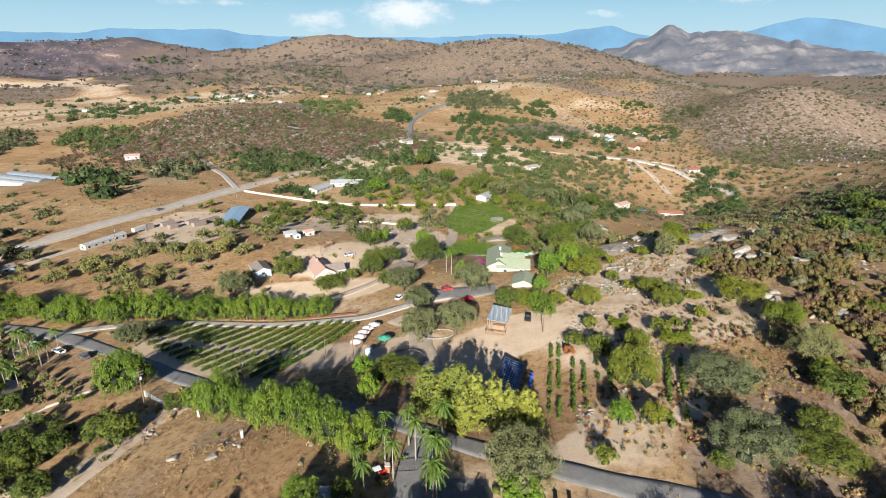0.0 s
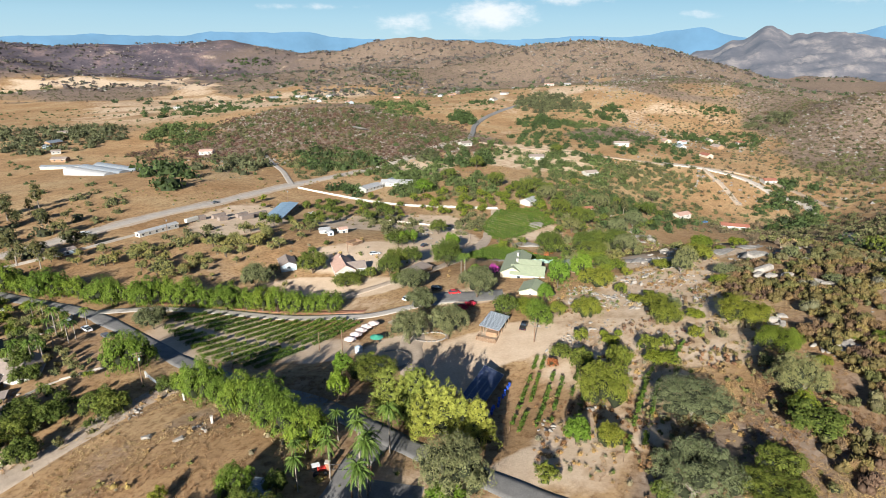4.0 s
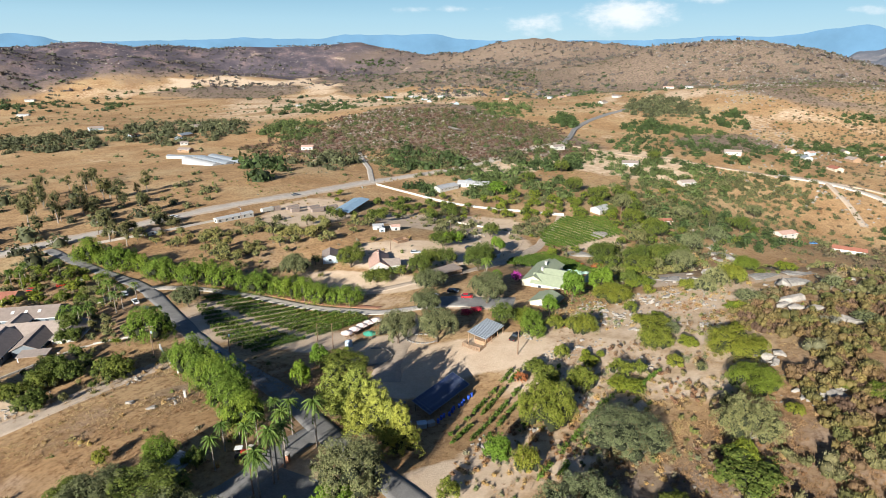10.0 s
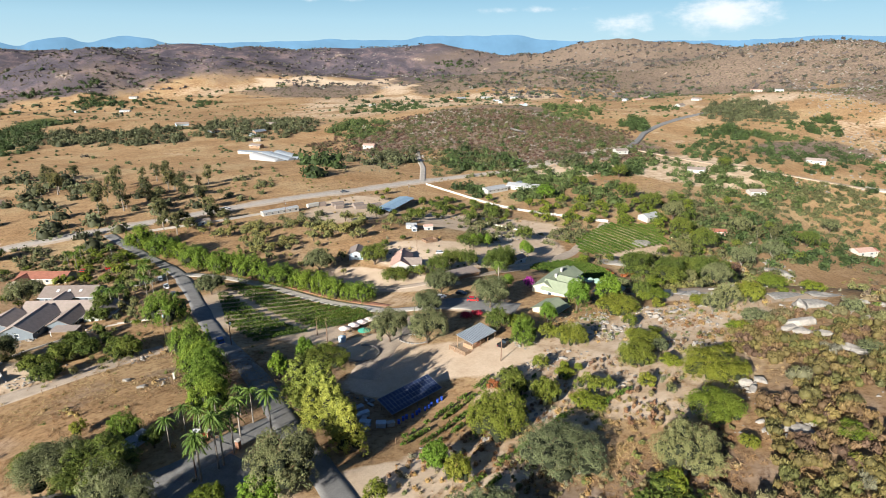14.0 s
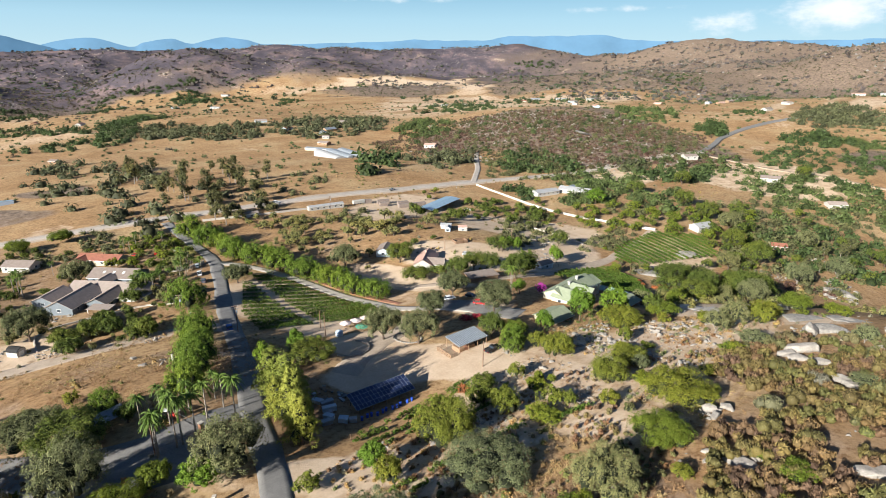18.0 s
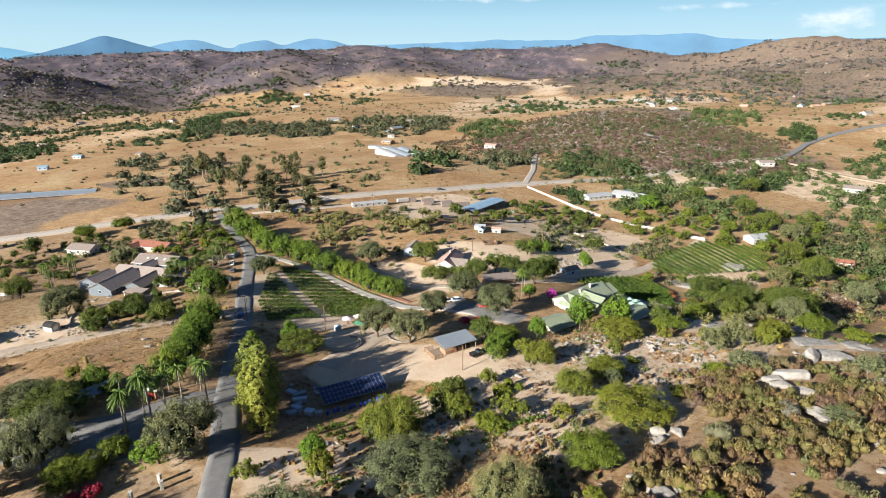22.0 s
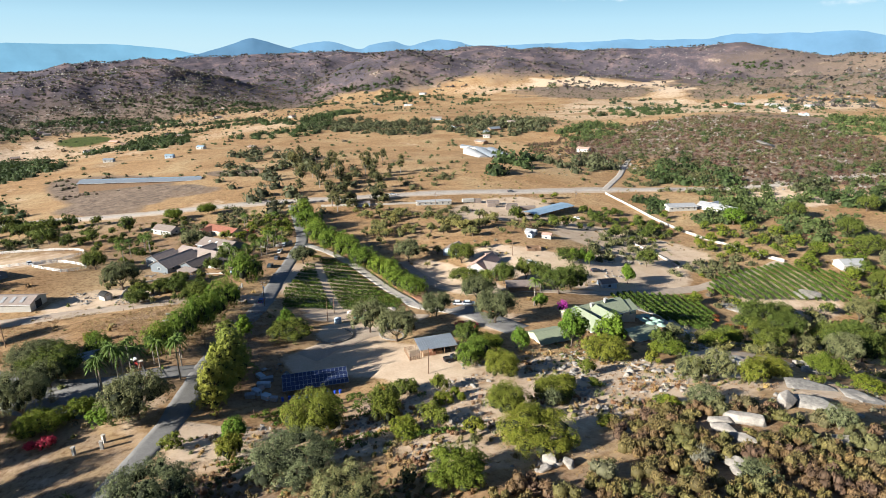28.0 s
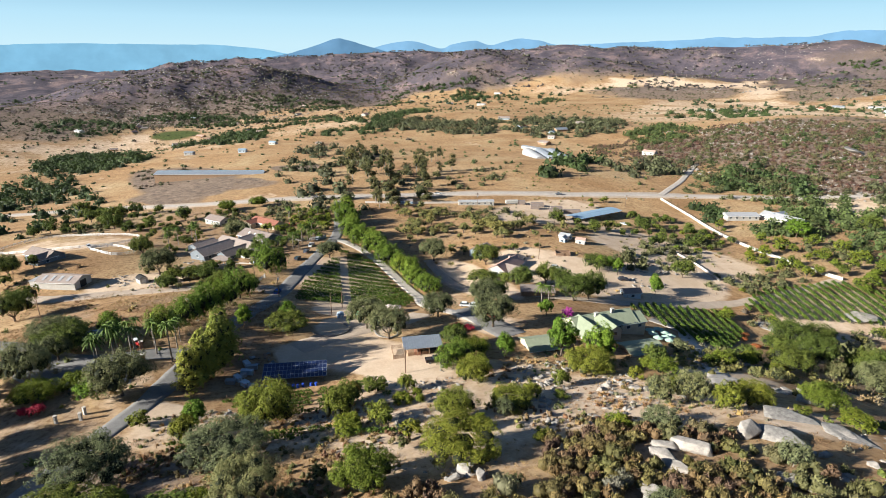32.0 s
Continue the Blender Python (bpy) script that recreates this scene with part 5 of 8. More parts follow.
far_grove("bush", -158, 286, 23, 17, 132, 8, 4)
grove("live", 224, 286, 174, 23, 54, 34, 8)
grove("live", 105, 441, 107, 26, 72, 10, 8)
grove("live", 46, 459, 106, 32, 67, 14, 8)
far_grove("bush", 252, 586, 133, 67, 55, 22, 4)
far_grove("bush", -33, 457, 53, 33, 142, 14, 4)
far_grove("bush", -266, 350, 75, 20, 128, 10, 4)
far_grove("bush", -183, 548, 39, 21, 175, 12, 4)
far_grove("bush", 70, 375, 97, 30, 73, 12, 4)
grove("bush", 106, 204, 147, 28, 75, 10, 4)
grove("bright", -23, 395, 34, 15, 157, 10, 5)
grove("bright", 19, 337, 46, 20, 78, 8, 5)
grove("bush", 70, 299, 95, 30, 90, 14, 4)
grove("live", 48, 313, 43, 17, 86, 9, 7)
grove("live", 54, 404, 43, 16, 91, 14, 7)
far_grove("bright", -81, 555, 43, 25, 90, 8, 7)
far_grove("bush", 248, 341, 220, 30, 55, 22, 4)
grove("bush", -200, 103, 58, 16, 172, 22, 3)
far_grove("bush", -228, 135, 27, 16, 5, 16, 3)
far_grove("bush", -231, 167, 29, 10, 170, 14, 3)
far_grove("bush", -211, 193, 42, 18, 160, 20, 3)
grove("live", -246, 101, 36, 8, 177, 7, 4.5)
grove("live", -237, 130, 21, 11, 26, 9, 4.5)
grove("live", -188, 105, 24, 9, 174, 5, 4.5)
grove("live", -187, 88, 31, 5, 175, 4, 4.5)
far_grove("live", 97, 470, 82, 26, 77, 22, 6)
grove("live", 65, 381, 35, 15, 90, 8, 6)
far_grove("bush", 105, 433, 73, 22, 83, 10, 4)
far_grove("bush", 63, 340, 53, 19, 88, 4, 4)
grove("euca", 103, 439, 49, 16, 75, 7, 6)
far_grove("live", 134, 481, 107, 33, 63, 20, 6)
grove("bright", -184, 176, 37, 14, 164, 34, 4)
grove("bright", -169, 139, 26, 9, 6, 8, 4)
grove("bright", -128, 141, 30, 3, 166, 5, 4)
grove("bright", -176, 105, 32, 10, 176, 8, 4)
grove("live", -259, 78, 51, 19, 20, 24, 5)
grove("live", -201, 152, 30, 14, 20, 12, 5)
grove("live", -159, 116, 26, 16, 16, 9, 5)
grove("live", -94, 117, 22, 10, 179, 12, 5)
grove("bush", -177, 173, 51, 18, 160, 30, 3.5)
far_grove("bush", -250, 58, 32, 13, 31, 8, 3.5)
grove("bush", -113, 112, 35, 14, 7, 16, 3.5)
grove("bush", -98, 99, 23, 11, 18, 8, 3.5)
grove("bush", -142, 153, 32, 13, 138, 30, 3.5)
grove("bush", -106, 133, 22, 10, 156, 14, 3.5)
grove("live", -148, 154, 33, 11, 150, 16, 4.5)
grove("bright", -180, 188, 31, 12, 166, 14, 4)
far_grove("live", -171, 568, 58, 45, 133, 14, 9)
far_grove("live", 293, 591, 100, 32, 68, 20, 8)
far_grove("bright", 300, 562, 30, 5, 64, 4, 7)
far_grove("bush", 135, 606, 66, 32, 61, 22, 5)
far_grove("bush", 319, 573, 220, 55, 64, 50, 5)
far_grove("bush", 74, 540, 134, 41, 73, 30, 5)
far_grove("live", -434, -1, 156, 33, 17, 20, 8)
grove("live", -252, 33, 34, 12, 15, 6, 9)
far_grove("oak", -385, 253, 208, 67, 171, 24, 9)
grove("oak", -260, 268, 62, 40, 150, 24, 9)
far_grove("live", -892, 479, 32, 126, 65, 31, 9)
far_grove("oak", -804, 494, 69, 89, 62, 36, 9)
far_grove("oak", -700, 560, 80, 91, 56, 41, 9)
far_grove("oak", -618, 699, 96, 144, 46, 56, 10)
far_grove("bright", -436, 726, 46, 83, 36, 31, 8)
far_grove("live", -602, 1038, 98, 150, 34, 21, 9)
far_grove("live", -1575, 1015, 54, 100, 59, 26, 10)
far_grove("live", -1775, 984, 157, 29, 63, 21, 10)
far_grove("live", -1442, 1066, 91, 65, 56, 11, 8)
far_grove("live", -1214, 1107, 34, 180, 50, 10, 8)
far_grove("bright", -194, 991, 53, 105, 16, 21, 9)
far_grove("live", -72, 916, 20, 48, 10, 13, 9)
far_grove("oak", 79, 1100, 65, 71, 0, 31, 10)
far_grove("live", 52, 923, 41, 47, 2, 16, 9)
far_grove("bright", 122, 948, 42, 25, -2, 31, 4)
far_grove("live", 181, 1089, 21, 27, -5, 7, 8)
far_grove("live", -136, 1617, 53, 180, 8, 11, 7)
far_grove("live", -58, 1101, 27, 35, 7, 8, 6)
far_grove("oak", 430, 1032, 33, 61, -23, 16, 9)
far_grove("live", 374, 1125, 30, 28, -18, 11, 7)
far_grove("live", 270, 940, 35, 47, -16, 16, 6)
far_grove("live", 338, 921, 45, 67, -20, 21, 7)
far_grove("oak", 55, 1105, 49, 124, -3, 26, 9)
far_grove("live", 161, 1021, 47, 31, -9, 11, 8)
far_grove("live", -397, 1990, 89, 154, 11, 13, 9)
far_grove("live", -1265, 2698, 119, 32, 25, 16, 10)
far_grove("live", -533, 1379, 127, 143, 21, 16, 8)
far_grove("live", -1380, -65, 95, 180, -264, 31, 10)
far_grove("live", -1639, 95, 90, 89, -270, 21, 9)
far_grove("live", -1443, 199, 74, 180, 86, 26, 9)
far_grove("live", -939, 212, 56, 180, 84, 36, 9)
far_grove("live", -1641, 497, 161, 152, 77, 41, 9)
far_grove("live", -799, -13, 60, 180, -263, 61, 9)
far_grove("live", -795, 24, 55, 165, -266, 31, 9)
far_grove("live", -773, 367, 68, 53, 74, 16, 8)
far_grove("live", -1628, 773, 60, 180, 69, 16, 9)
far_grove("live", -1356, 1361, 161, 64, 50, 11, 8)
far_grove("bright", -37, 671, 63, 62, 10, 23, 7)
far_grove("live", 127, 779, 121, 132, -3, 56, 7)
far_grove("bright", 77, 613, 60, 59, 1, 31, 7)
far_grove("bush", 163, 642, 53, 36, -7, 41, 4)
far_grove("bush", 136, 547, 74, 53, -6, 30, 4)
far_grove("bush", 409, 722, 59, 78, -30, 31, 4)
far_grove("live", 256, 351, 34, 180, -36, 18, 7)
far_grove("bush", -230, 735, 205, 165, 10, 110, 4.5)
far_grove("live", -240, 745, 200, 160, 10, 22, 6)

fp = np.array(FAR_PLANTS)
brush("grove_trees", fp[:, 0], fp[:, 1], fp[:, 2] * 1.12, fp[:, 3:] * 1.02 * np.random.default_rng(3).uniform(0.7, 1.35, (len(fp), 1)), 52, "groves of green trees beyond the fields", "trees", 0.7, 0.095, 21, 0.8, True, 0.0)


# ---- brush, grass tufts and far woods ----
srng = np.random.default_rng(11)


def scatter(n, cx, cy, rx, ry, keep=None):
    p = srng.uniform(-1, 1, (n, 2)) * (rx, ry) + (cx, cy)
    if keep is not None:
        p = p[keep(p[:, 0], p[:, 1])]
    return p


def tints(p, *cols):
    """A colour for each plant: neighbours are mostly alike."""
    c = np.array(cols)
    v = fbm(p[:, 0], p[:, 1], 17, 91, 3) * 2.2 - 0.6 + srng.normal(size=len(p)) * 0.16
    i = np.clip(v, 0, 0.999) * (len(c) - 1)
    k = i.astype(int)
    t = (i - k)[:, None]
    return (c[k] * (1 - t) + c[np.minimum(k + 1, len(c) - 1)] * t) * srng.uniform(0.85, 1.15, (len(p), 1))


RUST, TAN, OLIVE, DUSK, SAGE, GREEN, GOLD = (0.25, 0.13, 0.06), (0.33, 0.21, 0.09), (0.18, 0.16, 0.05), (0.14, 0.075, 0.055), (0.27, 0.24, 0.16), (0.12, 0.155, 0.03), (0.46, 0.29, 0.11)

def open_slope(x, y):
    """The bare rocky ground behind the brush, and the feet of the big boulders."""
    line = np.minimum(176 + 0.75 * (x - 78), 195) + 7 * (fbm(x, y, 9, 67, 2) - 0.5)
    bare = (y > line) & (y < 226) & (x < 119) & (fbm(x, y, 7, 68, 2) < 0.72)
    for bx, by, br in ((101.1, 180.6, 3.4), (99.7, 176.6, 2.4), (102.0, 173.8, 2.6), (105.0, 173.8, 2.6), (102.5, 195, 4.0), (109.8, 163, 3.2), (90.5, 142.8, 3.4), (120, 152, 4.5), (126, 150, 4.5), (108, 141.5, 3.0), (112, 140, 2.4), (114.5, 130, 3.4), (98, 126, 2.6), (106, 198, 3.0)):
        bare = bare | (np.hypot(x - bx - 0.7, y - by + 1.2) < br)
    return bare


def mounds(name, x, y, size, tint, k, leaf, label, seed, tall=0.62):
    """Full shrubs in one mesh: each is a cluster of rounded heads of upright leafy twigs."""
    rng = np.random.default_rng(seed)
    n, heads = len(x), 4
    z = height(x, y)
    a = rng.uniform(0, 6.2832, (n, heads))
    off = rng.uniform(0.12, 0.34, (n, heads)) * size[:, None]
    rad = rng.uniform(0.19, 0.32, (n, heads)) * size[:, None]
    up = rng.uniform(0.3, 0.75, (n, heads)) * size[:, None] * tall
    mid = np.stack([x[:, None] + off * np.cos(a), y[:, None] + off * np.sin(a), z[:, None] + up], -1)
    pick = rng.integers(0, heads, (n, k))
    row = np.arange(n)[:, None]
    u = rng.normal(size=(n, k, 3))
    u /= np.linalg.norm(u, axis=2)[..., None]
    u[..., 2] = np.where(u[..., 2] < -0.35, -u[..., 2], u[..., 2])
    p = (mid[row, pick] + u * rad[row, pick][..., None] * (0.7 + 0.4 * rng.random((n, k, 1))) * np.array([1, 1, 1.1])).reshape(-1, 3)
    w = u.reshape(-1, 3)
    t1 = 0.35 * w + np.array([0, 0, 0.75]) + 0.45 * rng.normal(size=w.shape)
    t1 -= 0.6 * w * (t1 * w).sum(1)[:, None]
    t1 /= np.linalg.norm(t1, axis=1)[:, None]
    t2 = np.cross(w + 0.4 * rng.normal(size=w.shape), t1)
    t2 /= np.linalg.norm(t2, axis=1)[:, None] + 1e-6
    s = leaf * (0.6 + 0.8 * rng.random((n * k, 1)))
    v = np.stack([p - t1 * s - t2 * s * 0.55, p - t1 * s + t2 * s * 0.55, p + t1 * s * 1.5], 1).reshape(-1, 3)
    shade = tint[:, None, :] * rng.uniform(0.82, 1.2, (n, heads, 1))
    cols = np.repeat(shade[row, pick].reshape(-1, 3), 3, 0)
    # a core inside every head, its tint darkened to paint shade in the gaps
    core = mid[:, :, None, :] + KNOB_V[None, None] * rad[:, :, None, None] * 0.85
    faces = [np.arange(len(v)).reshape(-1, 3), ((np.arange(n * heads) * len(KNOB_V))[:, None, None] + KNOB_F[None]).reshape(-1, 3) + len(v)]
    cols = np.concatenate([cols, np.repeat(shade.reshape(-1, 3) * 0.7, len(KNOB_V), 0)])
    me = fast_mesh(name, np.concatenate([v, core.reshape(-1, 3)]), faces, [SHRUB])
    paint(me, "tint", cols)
    return tagged(new(name, me), label, "shrubs", kind="stuff")


def jitter(x0, x1, y0, y1, step, keep):
    gx, gy = np.meshgrid(np.arange(x0, x1, step), np.arange(y0, y1, step))
    p = np.c_[gx.ravel(), gy.ravel()] + srng.uniform(-0.42, 0.42, (gx.size, 2)) * step
    p = p[keep(p[:, 0], p[:, 1])]
    return p[[clear(a, b) for a, b in p]]


def thicket(x, y):
    """Where the brush of the hill stands close; its western edge wanders."""
    west = np.interp(y, [40, 90, 120, 150, 172, 182, 200], [92, 90, 95, 90, 88, 90, 104]) + 9 * (fbm(x, y, 14, 58, 3) - 0.5)
    return ((x > west) | ((x > 80) & (y < 116) & (fbm(x, y, 9, 52, 2) > 0.42))) & (x < 138 + 44 * fbm(x, y, 26, 53, 3)) & (y > 46 + 40 * fbm(x, y, 24, 54, 3)) & (np.hypot((x - 128) / 84, (y - 130) / 125) + 0.4 * fbm(x, y, 30, 60, 3) < 1.12) & ~open_slope(x, y)


# the brushy hill under the camera's far end
p = jitter(80, 176, 40, 212, 2.05, lambda x, y: thicket(x, y) & (fbm(x, y, 11, 62, 3) > 0.36))
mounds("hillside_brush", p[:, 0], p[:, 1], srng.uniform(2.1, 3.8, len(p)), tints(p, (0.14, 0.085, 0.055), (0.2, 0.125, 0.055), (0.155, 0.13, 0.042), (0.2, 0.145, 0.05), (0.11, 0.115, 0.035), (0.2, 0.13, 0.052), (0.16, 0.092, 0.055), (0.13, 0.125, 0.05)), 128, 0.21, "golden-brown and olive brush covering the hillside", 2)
p = jitter(50, 104, 56, 200, 2.2, lambda x, y: ~thicket(x, y) & ~open_slope(x, y) & (fbm(x, y, 12, 57, 3) + 0.004 * (x - 76) > 0.5))
mounds("hillside_sage", p[:, 0], p[:, 1], srng.uniform(0.7, 1.9, len(p)), tints(p, (0.25, 0.13, 0.07), (0.2, 0.17, 0.07), (0.19, 0.1, 0.07), (0.27, 0.2, 0.1), (0.17, 0.16, 0.06)), 46, 0.11, "low rusty and olive brush on the dry slope", 22)
p = scatter(2300, 55, 150, 34, 70, lambda x, y: (x > 30) & (fbm(x, y, 16, 63, 3) > 0.5) & (np.hypot(x - 20, y - 150) > 28))
brush("slope_brush", p[:, 0], p[:, 1], srng.uniform(0.5, 1.7, len(p)), tints(p, TAN, OLIVE, GREEN, SAGE, GOLD, RUST), 44, "scattered small shrubs on the rocky slope", leafsize=0.085, slim=0.65, dense=True, lift=0.1, seed=3)
p = scatter(2400, 120, 290, 110, 90, lambda x, y: (fbm(x, y, 30, 64, 3) > 0.5) & ~open_slope(x, y) & (np.hypot(x - 76, y - 234) > 9))
p = p[[clear(a, b) for a, b in p]]
brush("back_slope_brush", p[:, 0], p[:, 1], srng.uniform(1.5, 4.0, len(p)), tints(p, OLIVE, OLIVE, GREEN, TAN, SAGE, DUSK), 34, "olive brush on the slope behind the houses", leafsize=0.09, slim=0.65, dense=True, seed=4)
p = scatter(3600, -60, 330, 230, 260, lambda x, y: (fbm(x, y, 38, 65, 3) > 0.52) & (np.hypot(x - 10, y - 150) > 34))
p = p[[clear(a, b) for a, b in p]]
brush("field_brush", p[:, 0], p[:, 1], srng.uniform(0.6, 2.2, len(p)), tints(p, TAN, OLIVE, GREEN, GOLD, SAGE), 14, "dry weeds and small shrubs between the plots", leafsize=0.16, slim=0.7, dense=True, seed=5)
p = scatter(6200, -230, 725, 225, 195, lambda x, y: np.hypot((x + 230) / 220, (y - 725) / 190) + 0.5 * fbm(x, y, 60, 66, 2) < 1.25)
brush("knoll_brush", p[:, 0], p[:, 1], srng.uniform(1.6, 5.0, len(p)), tints(p, (0.115, 0.06, 0.046), (0.15, 0.08, 0.056), (0.12, 0.07, 0.045), (0.1, 0.092, 0.038), (0.14, 0.078, 0.05), (0.075, 0.085, 0.03)), 16, "dark brown brush on the rocky knoll", leafsize=0.14, slim=0.7, dense=True, seed=6)
p = jitter(92, 165, 60, 205, 7.5, lambda x, y: thicket(x, y) & (fbm(x, y, 18, 59, 3) > 0.44))
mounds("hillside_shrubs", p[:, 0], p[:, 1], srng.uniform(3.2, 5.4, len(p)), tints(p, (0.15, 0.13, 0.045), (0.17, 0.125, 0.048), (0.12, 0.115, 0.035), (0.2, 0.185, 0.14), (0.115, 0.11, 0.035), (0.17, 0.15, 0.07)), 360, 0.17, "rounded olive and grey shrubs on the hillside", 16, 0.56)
# thin scrub on the flat ground to the south
p = scatter(2600, 30, 5, 210, 85, lambda x, y: (fbm(x, y, 24, 69, 3) > 0.46) & (y < 75 + 0.1 * x))
p = p[[clear(a, b) for a, b in p]]
brush("south_scrub", p[:, 0], p[:, 1], srng.uniform(0.7, 2.6, len(p)), tints(p, TAN, OLIVE, GREEN, RUST, SAGE), 22, "scattered scrub on the dry flat", leafsize=0.15, seed=15, dense=True)
# dry grass clumps
p = scatter(9000, -55, 92, 38, 44, lambda x, y: fbm(x, y, 9, 67, 3) > 0.4)
brush("dry_grass", p[:, 0], p[:, 1], srng.uniform(0.3, 0.9, len(p)), tints(p, (0.4, 0.29, 0.15), (0.3, 0.18, 0.09), (0.22, 0.12, 0.06), (0.36, 0.27, 0.15)), 12, "rusty and golden dry grass in an open field", "grass", 0.5, 0.35, 7, 0.14)
p = scatter(9000, 70, 125, 60, 85, lambda x, y: (fbm(x, y, 14, 68, 3) > 0.45) & (x > 40))
p = np.concatenate([p, scatter(5000, 86, 94, 16, 24, lambda x, y: (fbm(x, y, 8, 49, 3) > 0.36))])
brush("slope_grass", p[:, 0], p[:, 1], srng.uniform(0.3, 0.9, len(p)), tints(p, (0.4, 0.28, 0.13), (0.3, 0.18, 0.09), (0.24, 0.14, 0.07)), 12, "golden dry grass on the slope", "grass", 0.5, 0.35, 8, 0.14)


def ring(n, lo, hi, a0, a1):
    d, a = np.sqrt(srng.uniform(lo * lo, hi * hi, n)), np.radians(srng.uniform(a0, a1, n))
    return np.c_[60 + d * np.sin(a), 40 + d * np.cos(a)]


# woods and brush of the valley and the far hills
def on_brush(p, least):
    return cover(p[:, 0], p[:, 1], 0)[:, 0] > least + 0.25 * srng.random(len(p))


p = ring(34000, 480, 2300, -104, 44)
p = p[on_brush(p, 0.35)]
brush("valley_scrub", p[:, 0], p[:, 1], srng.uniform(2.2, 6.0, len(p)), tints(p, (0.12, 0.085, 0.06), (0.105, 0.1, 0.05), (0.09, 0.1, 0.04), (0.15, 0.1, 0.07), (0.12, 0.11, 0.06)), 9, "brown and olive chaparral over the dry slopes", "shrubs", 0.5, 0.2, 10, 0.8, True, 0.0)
p = ring(2600, 480, 1500, -104, 44)
p = p[[clear(a, b) for a, b in p]]
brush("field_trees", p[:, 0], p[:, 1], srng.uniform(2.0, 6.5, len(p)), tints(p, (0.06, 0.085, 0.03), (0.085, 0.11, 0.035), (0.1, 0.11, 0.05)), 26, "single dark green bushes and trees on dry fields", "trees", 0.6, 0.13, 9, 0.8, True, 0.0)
p = ring(26000, 1500, 4300, -106, 44)
z = height(p[:, 0], p[:, 1])
m = fbm(p[:, 0], p[:, 1], 240, 74, 3)
p = p[(z + 70 * (m - 0.5) > 0) & (m > 0.4)]
# these tints are greyed to paint the haze of distance
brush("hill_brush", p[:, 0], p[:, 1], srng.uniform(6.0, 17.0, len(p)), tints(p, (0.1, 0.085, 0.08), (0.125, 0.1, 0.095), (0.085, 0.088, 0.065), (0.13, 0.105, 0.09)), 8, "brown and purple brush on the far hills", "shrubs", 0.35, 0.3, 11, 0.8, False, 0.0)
p = ring(5000, 1300, 3800, -106, 44)
z = height(p[:, 0], p[:, 1])
p = p[(fbm(p[:, 0], p[:, 1], 330, 75, 3) > 0.55) & (z < 60)]
brush("far_woods", p[:, 0], p[:, 1], srng.uniform(7.0, 18.0, len(p)), tints(p, (0.05, 0.075, 0.035), (0.07, 0.09, 0.04)), 10, "dark tree belts in the far valley", "trees", 0.5, 0.22, 12, 0.8, True, 0.0)

p = np.concatenate([srng.normal(size=(2300, 2)) * (330, 230) + (-1900, 240), srng.normal(size=(1800, 2)) * (300, 420) + (-2150, 800)])
brush("rocky_hill_brush", p[:, 0], p[:, 1], srng.uniform(4.0, 10.0, len(p)), tints(p, (0.09, 0.08, 0.05), (0.13, 0.095, 0.07), (0.07, 0.085, 0.04), (0.15, 0.11, 0.08)), 10, "dark brush and small trees on a rocky hill", "shrubs", 0.5, 0.24, 13, 0.8, True, 0.0)

p = np.concatenate([srng.normal(size=(3200, 2)) * (110, 260) + (420, 900), srng.normal(size=(1500, 2)) * (60, 110) + (280, 420)])
brush("ridge_brush", p[:, 0], p[:, 1], srng.uniform(2.0, 5.5, len(p)), tints(p, (0.1, 0.085, 0.045), (0.14, 0.1, 0.06), (0.11, 0.115, 0.045), (0.16, 0.115, 0.07)), 16, "brown and olive brush on the eastern ridge", "shrubs", 0.62, 0.16, 14, 0.7, True, 0.0)


# ---- stones ----
def stone_mesh(seed, flat=0.6, sub=2):
    """An angular block: the hull of a few scattered points, with worn edges."""
    rng = random.Random(seed)
    bm = bmesh.new()
    for k in range(13):
        a, up = k * 2.4 + rng.uniform(-0.4, 0.4), (-1, 0.1, 0.9)[k % 3]
        r = rng.uniform(0.75, 1.1) * (1.0 if up < 0.5 else rng.uniform(0.45, 0.8))
        bm.verts.new((math.cos(a) * r * 1.25, math.sin(a) * r * 0.95, (up + rng.uniform(-0.25, 0.2)) * flat))
    hull = bmesh.ops.convex_hull(bm, input=bm.verts[:])
    bmesh.ops.delete(bm, geom=[g for g in hull["geom_interior"] if isinstance(g, bmesh.types.BMVert)], context="VERTS")
    bmesh.ops.bevel(bm, geom=bm.edges[:], offset=0.05, segments=1, affect="EDGES")
    me = bpy.data.meshes.new("stone")
    bm.to_mesh(me)
    bm.free()
    me.materials.append(ROCK)
    return me


def grey_copy(me):
    me = me.copy()
    me.materials[0] = GREY_ROCK
    return me


STONES = [stone_mesh(s, f) for s, f in ((1, 0.6), (2, 0.5), (3, 0.7), (4, 0.4), (5, 0.55), (6, 0.65))]


SLABS = [grey_copy(m) for m in STONES[:3]]


def boulder(x, y, size, turn=0.0, tilt=0.0, long=1.0, high=1.0, sink=0.2):
    flat = high < 0.55
    ob = new("boulder", SLABS[prng.randrange(3)] if flat else STONES[prng.randrange(6)])
    ob.matrix_basis = pose(x, y, zat(x, y) + size * 0.25 * high - sink * size * 0.5, tilt, tilt * 0.4, turn) @ Matrix.Diagonal((size * 0.5 * long, size * 0.5, size * 0.5 * high, 1))
    return tagged(ob, "broad grey granite slab lying in the slope" if flat else "pale weathered granite boulder on the ground", "rock")


LOOSE = []


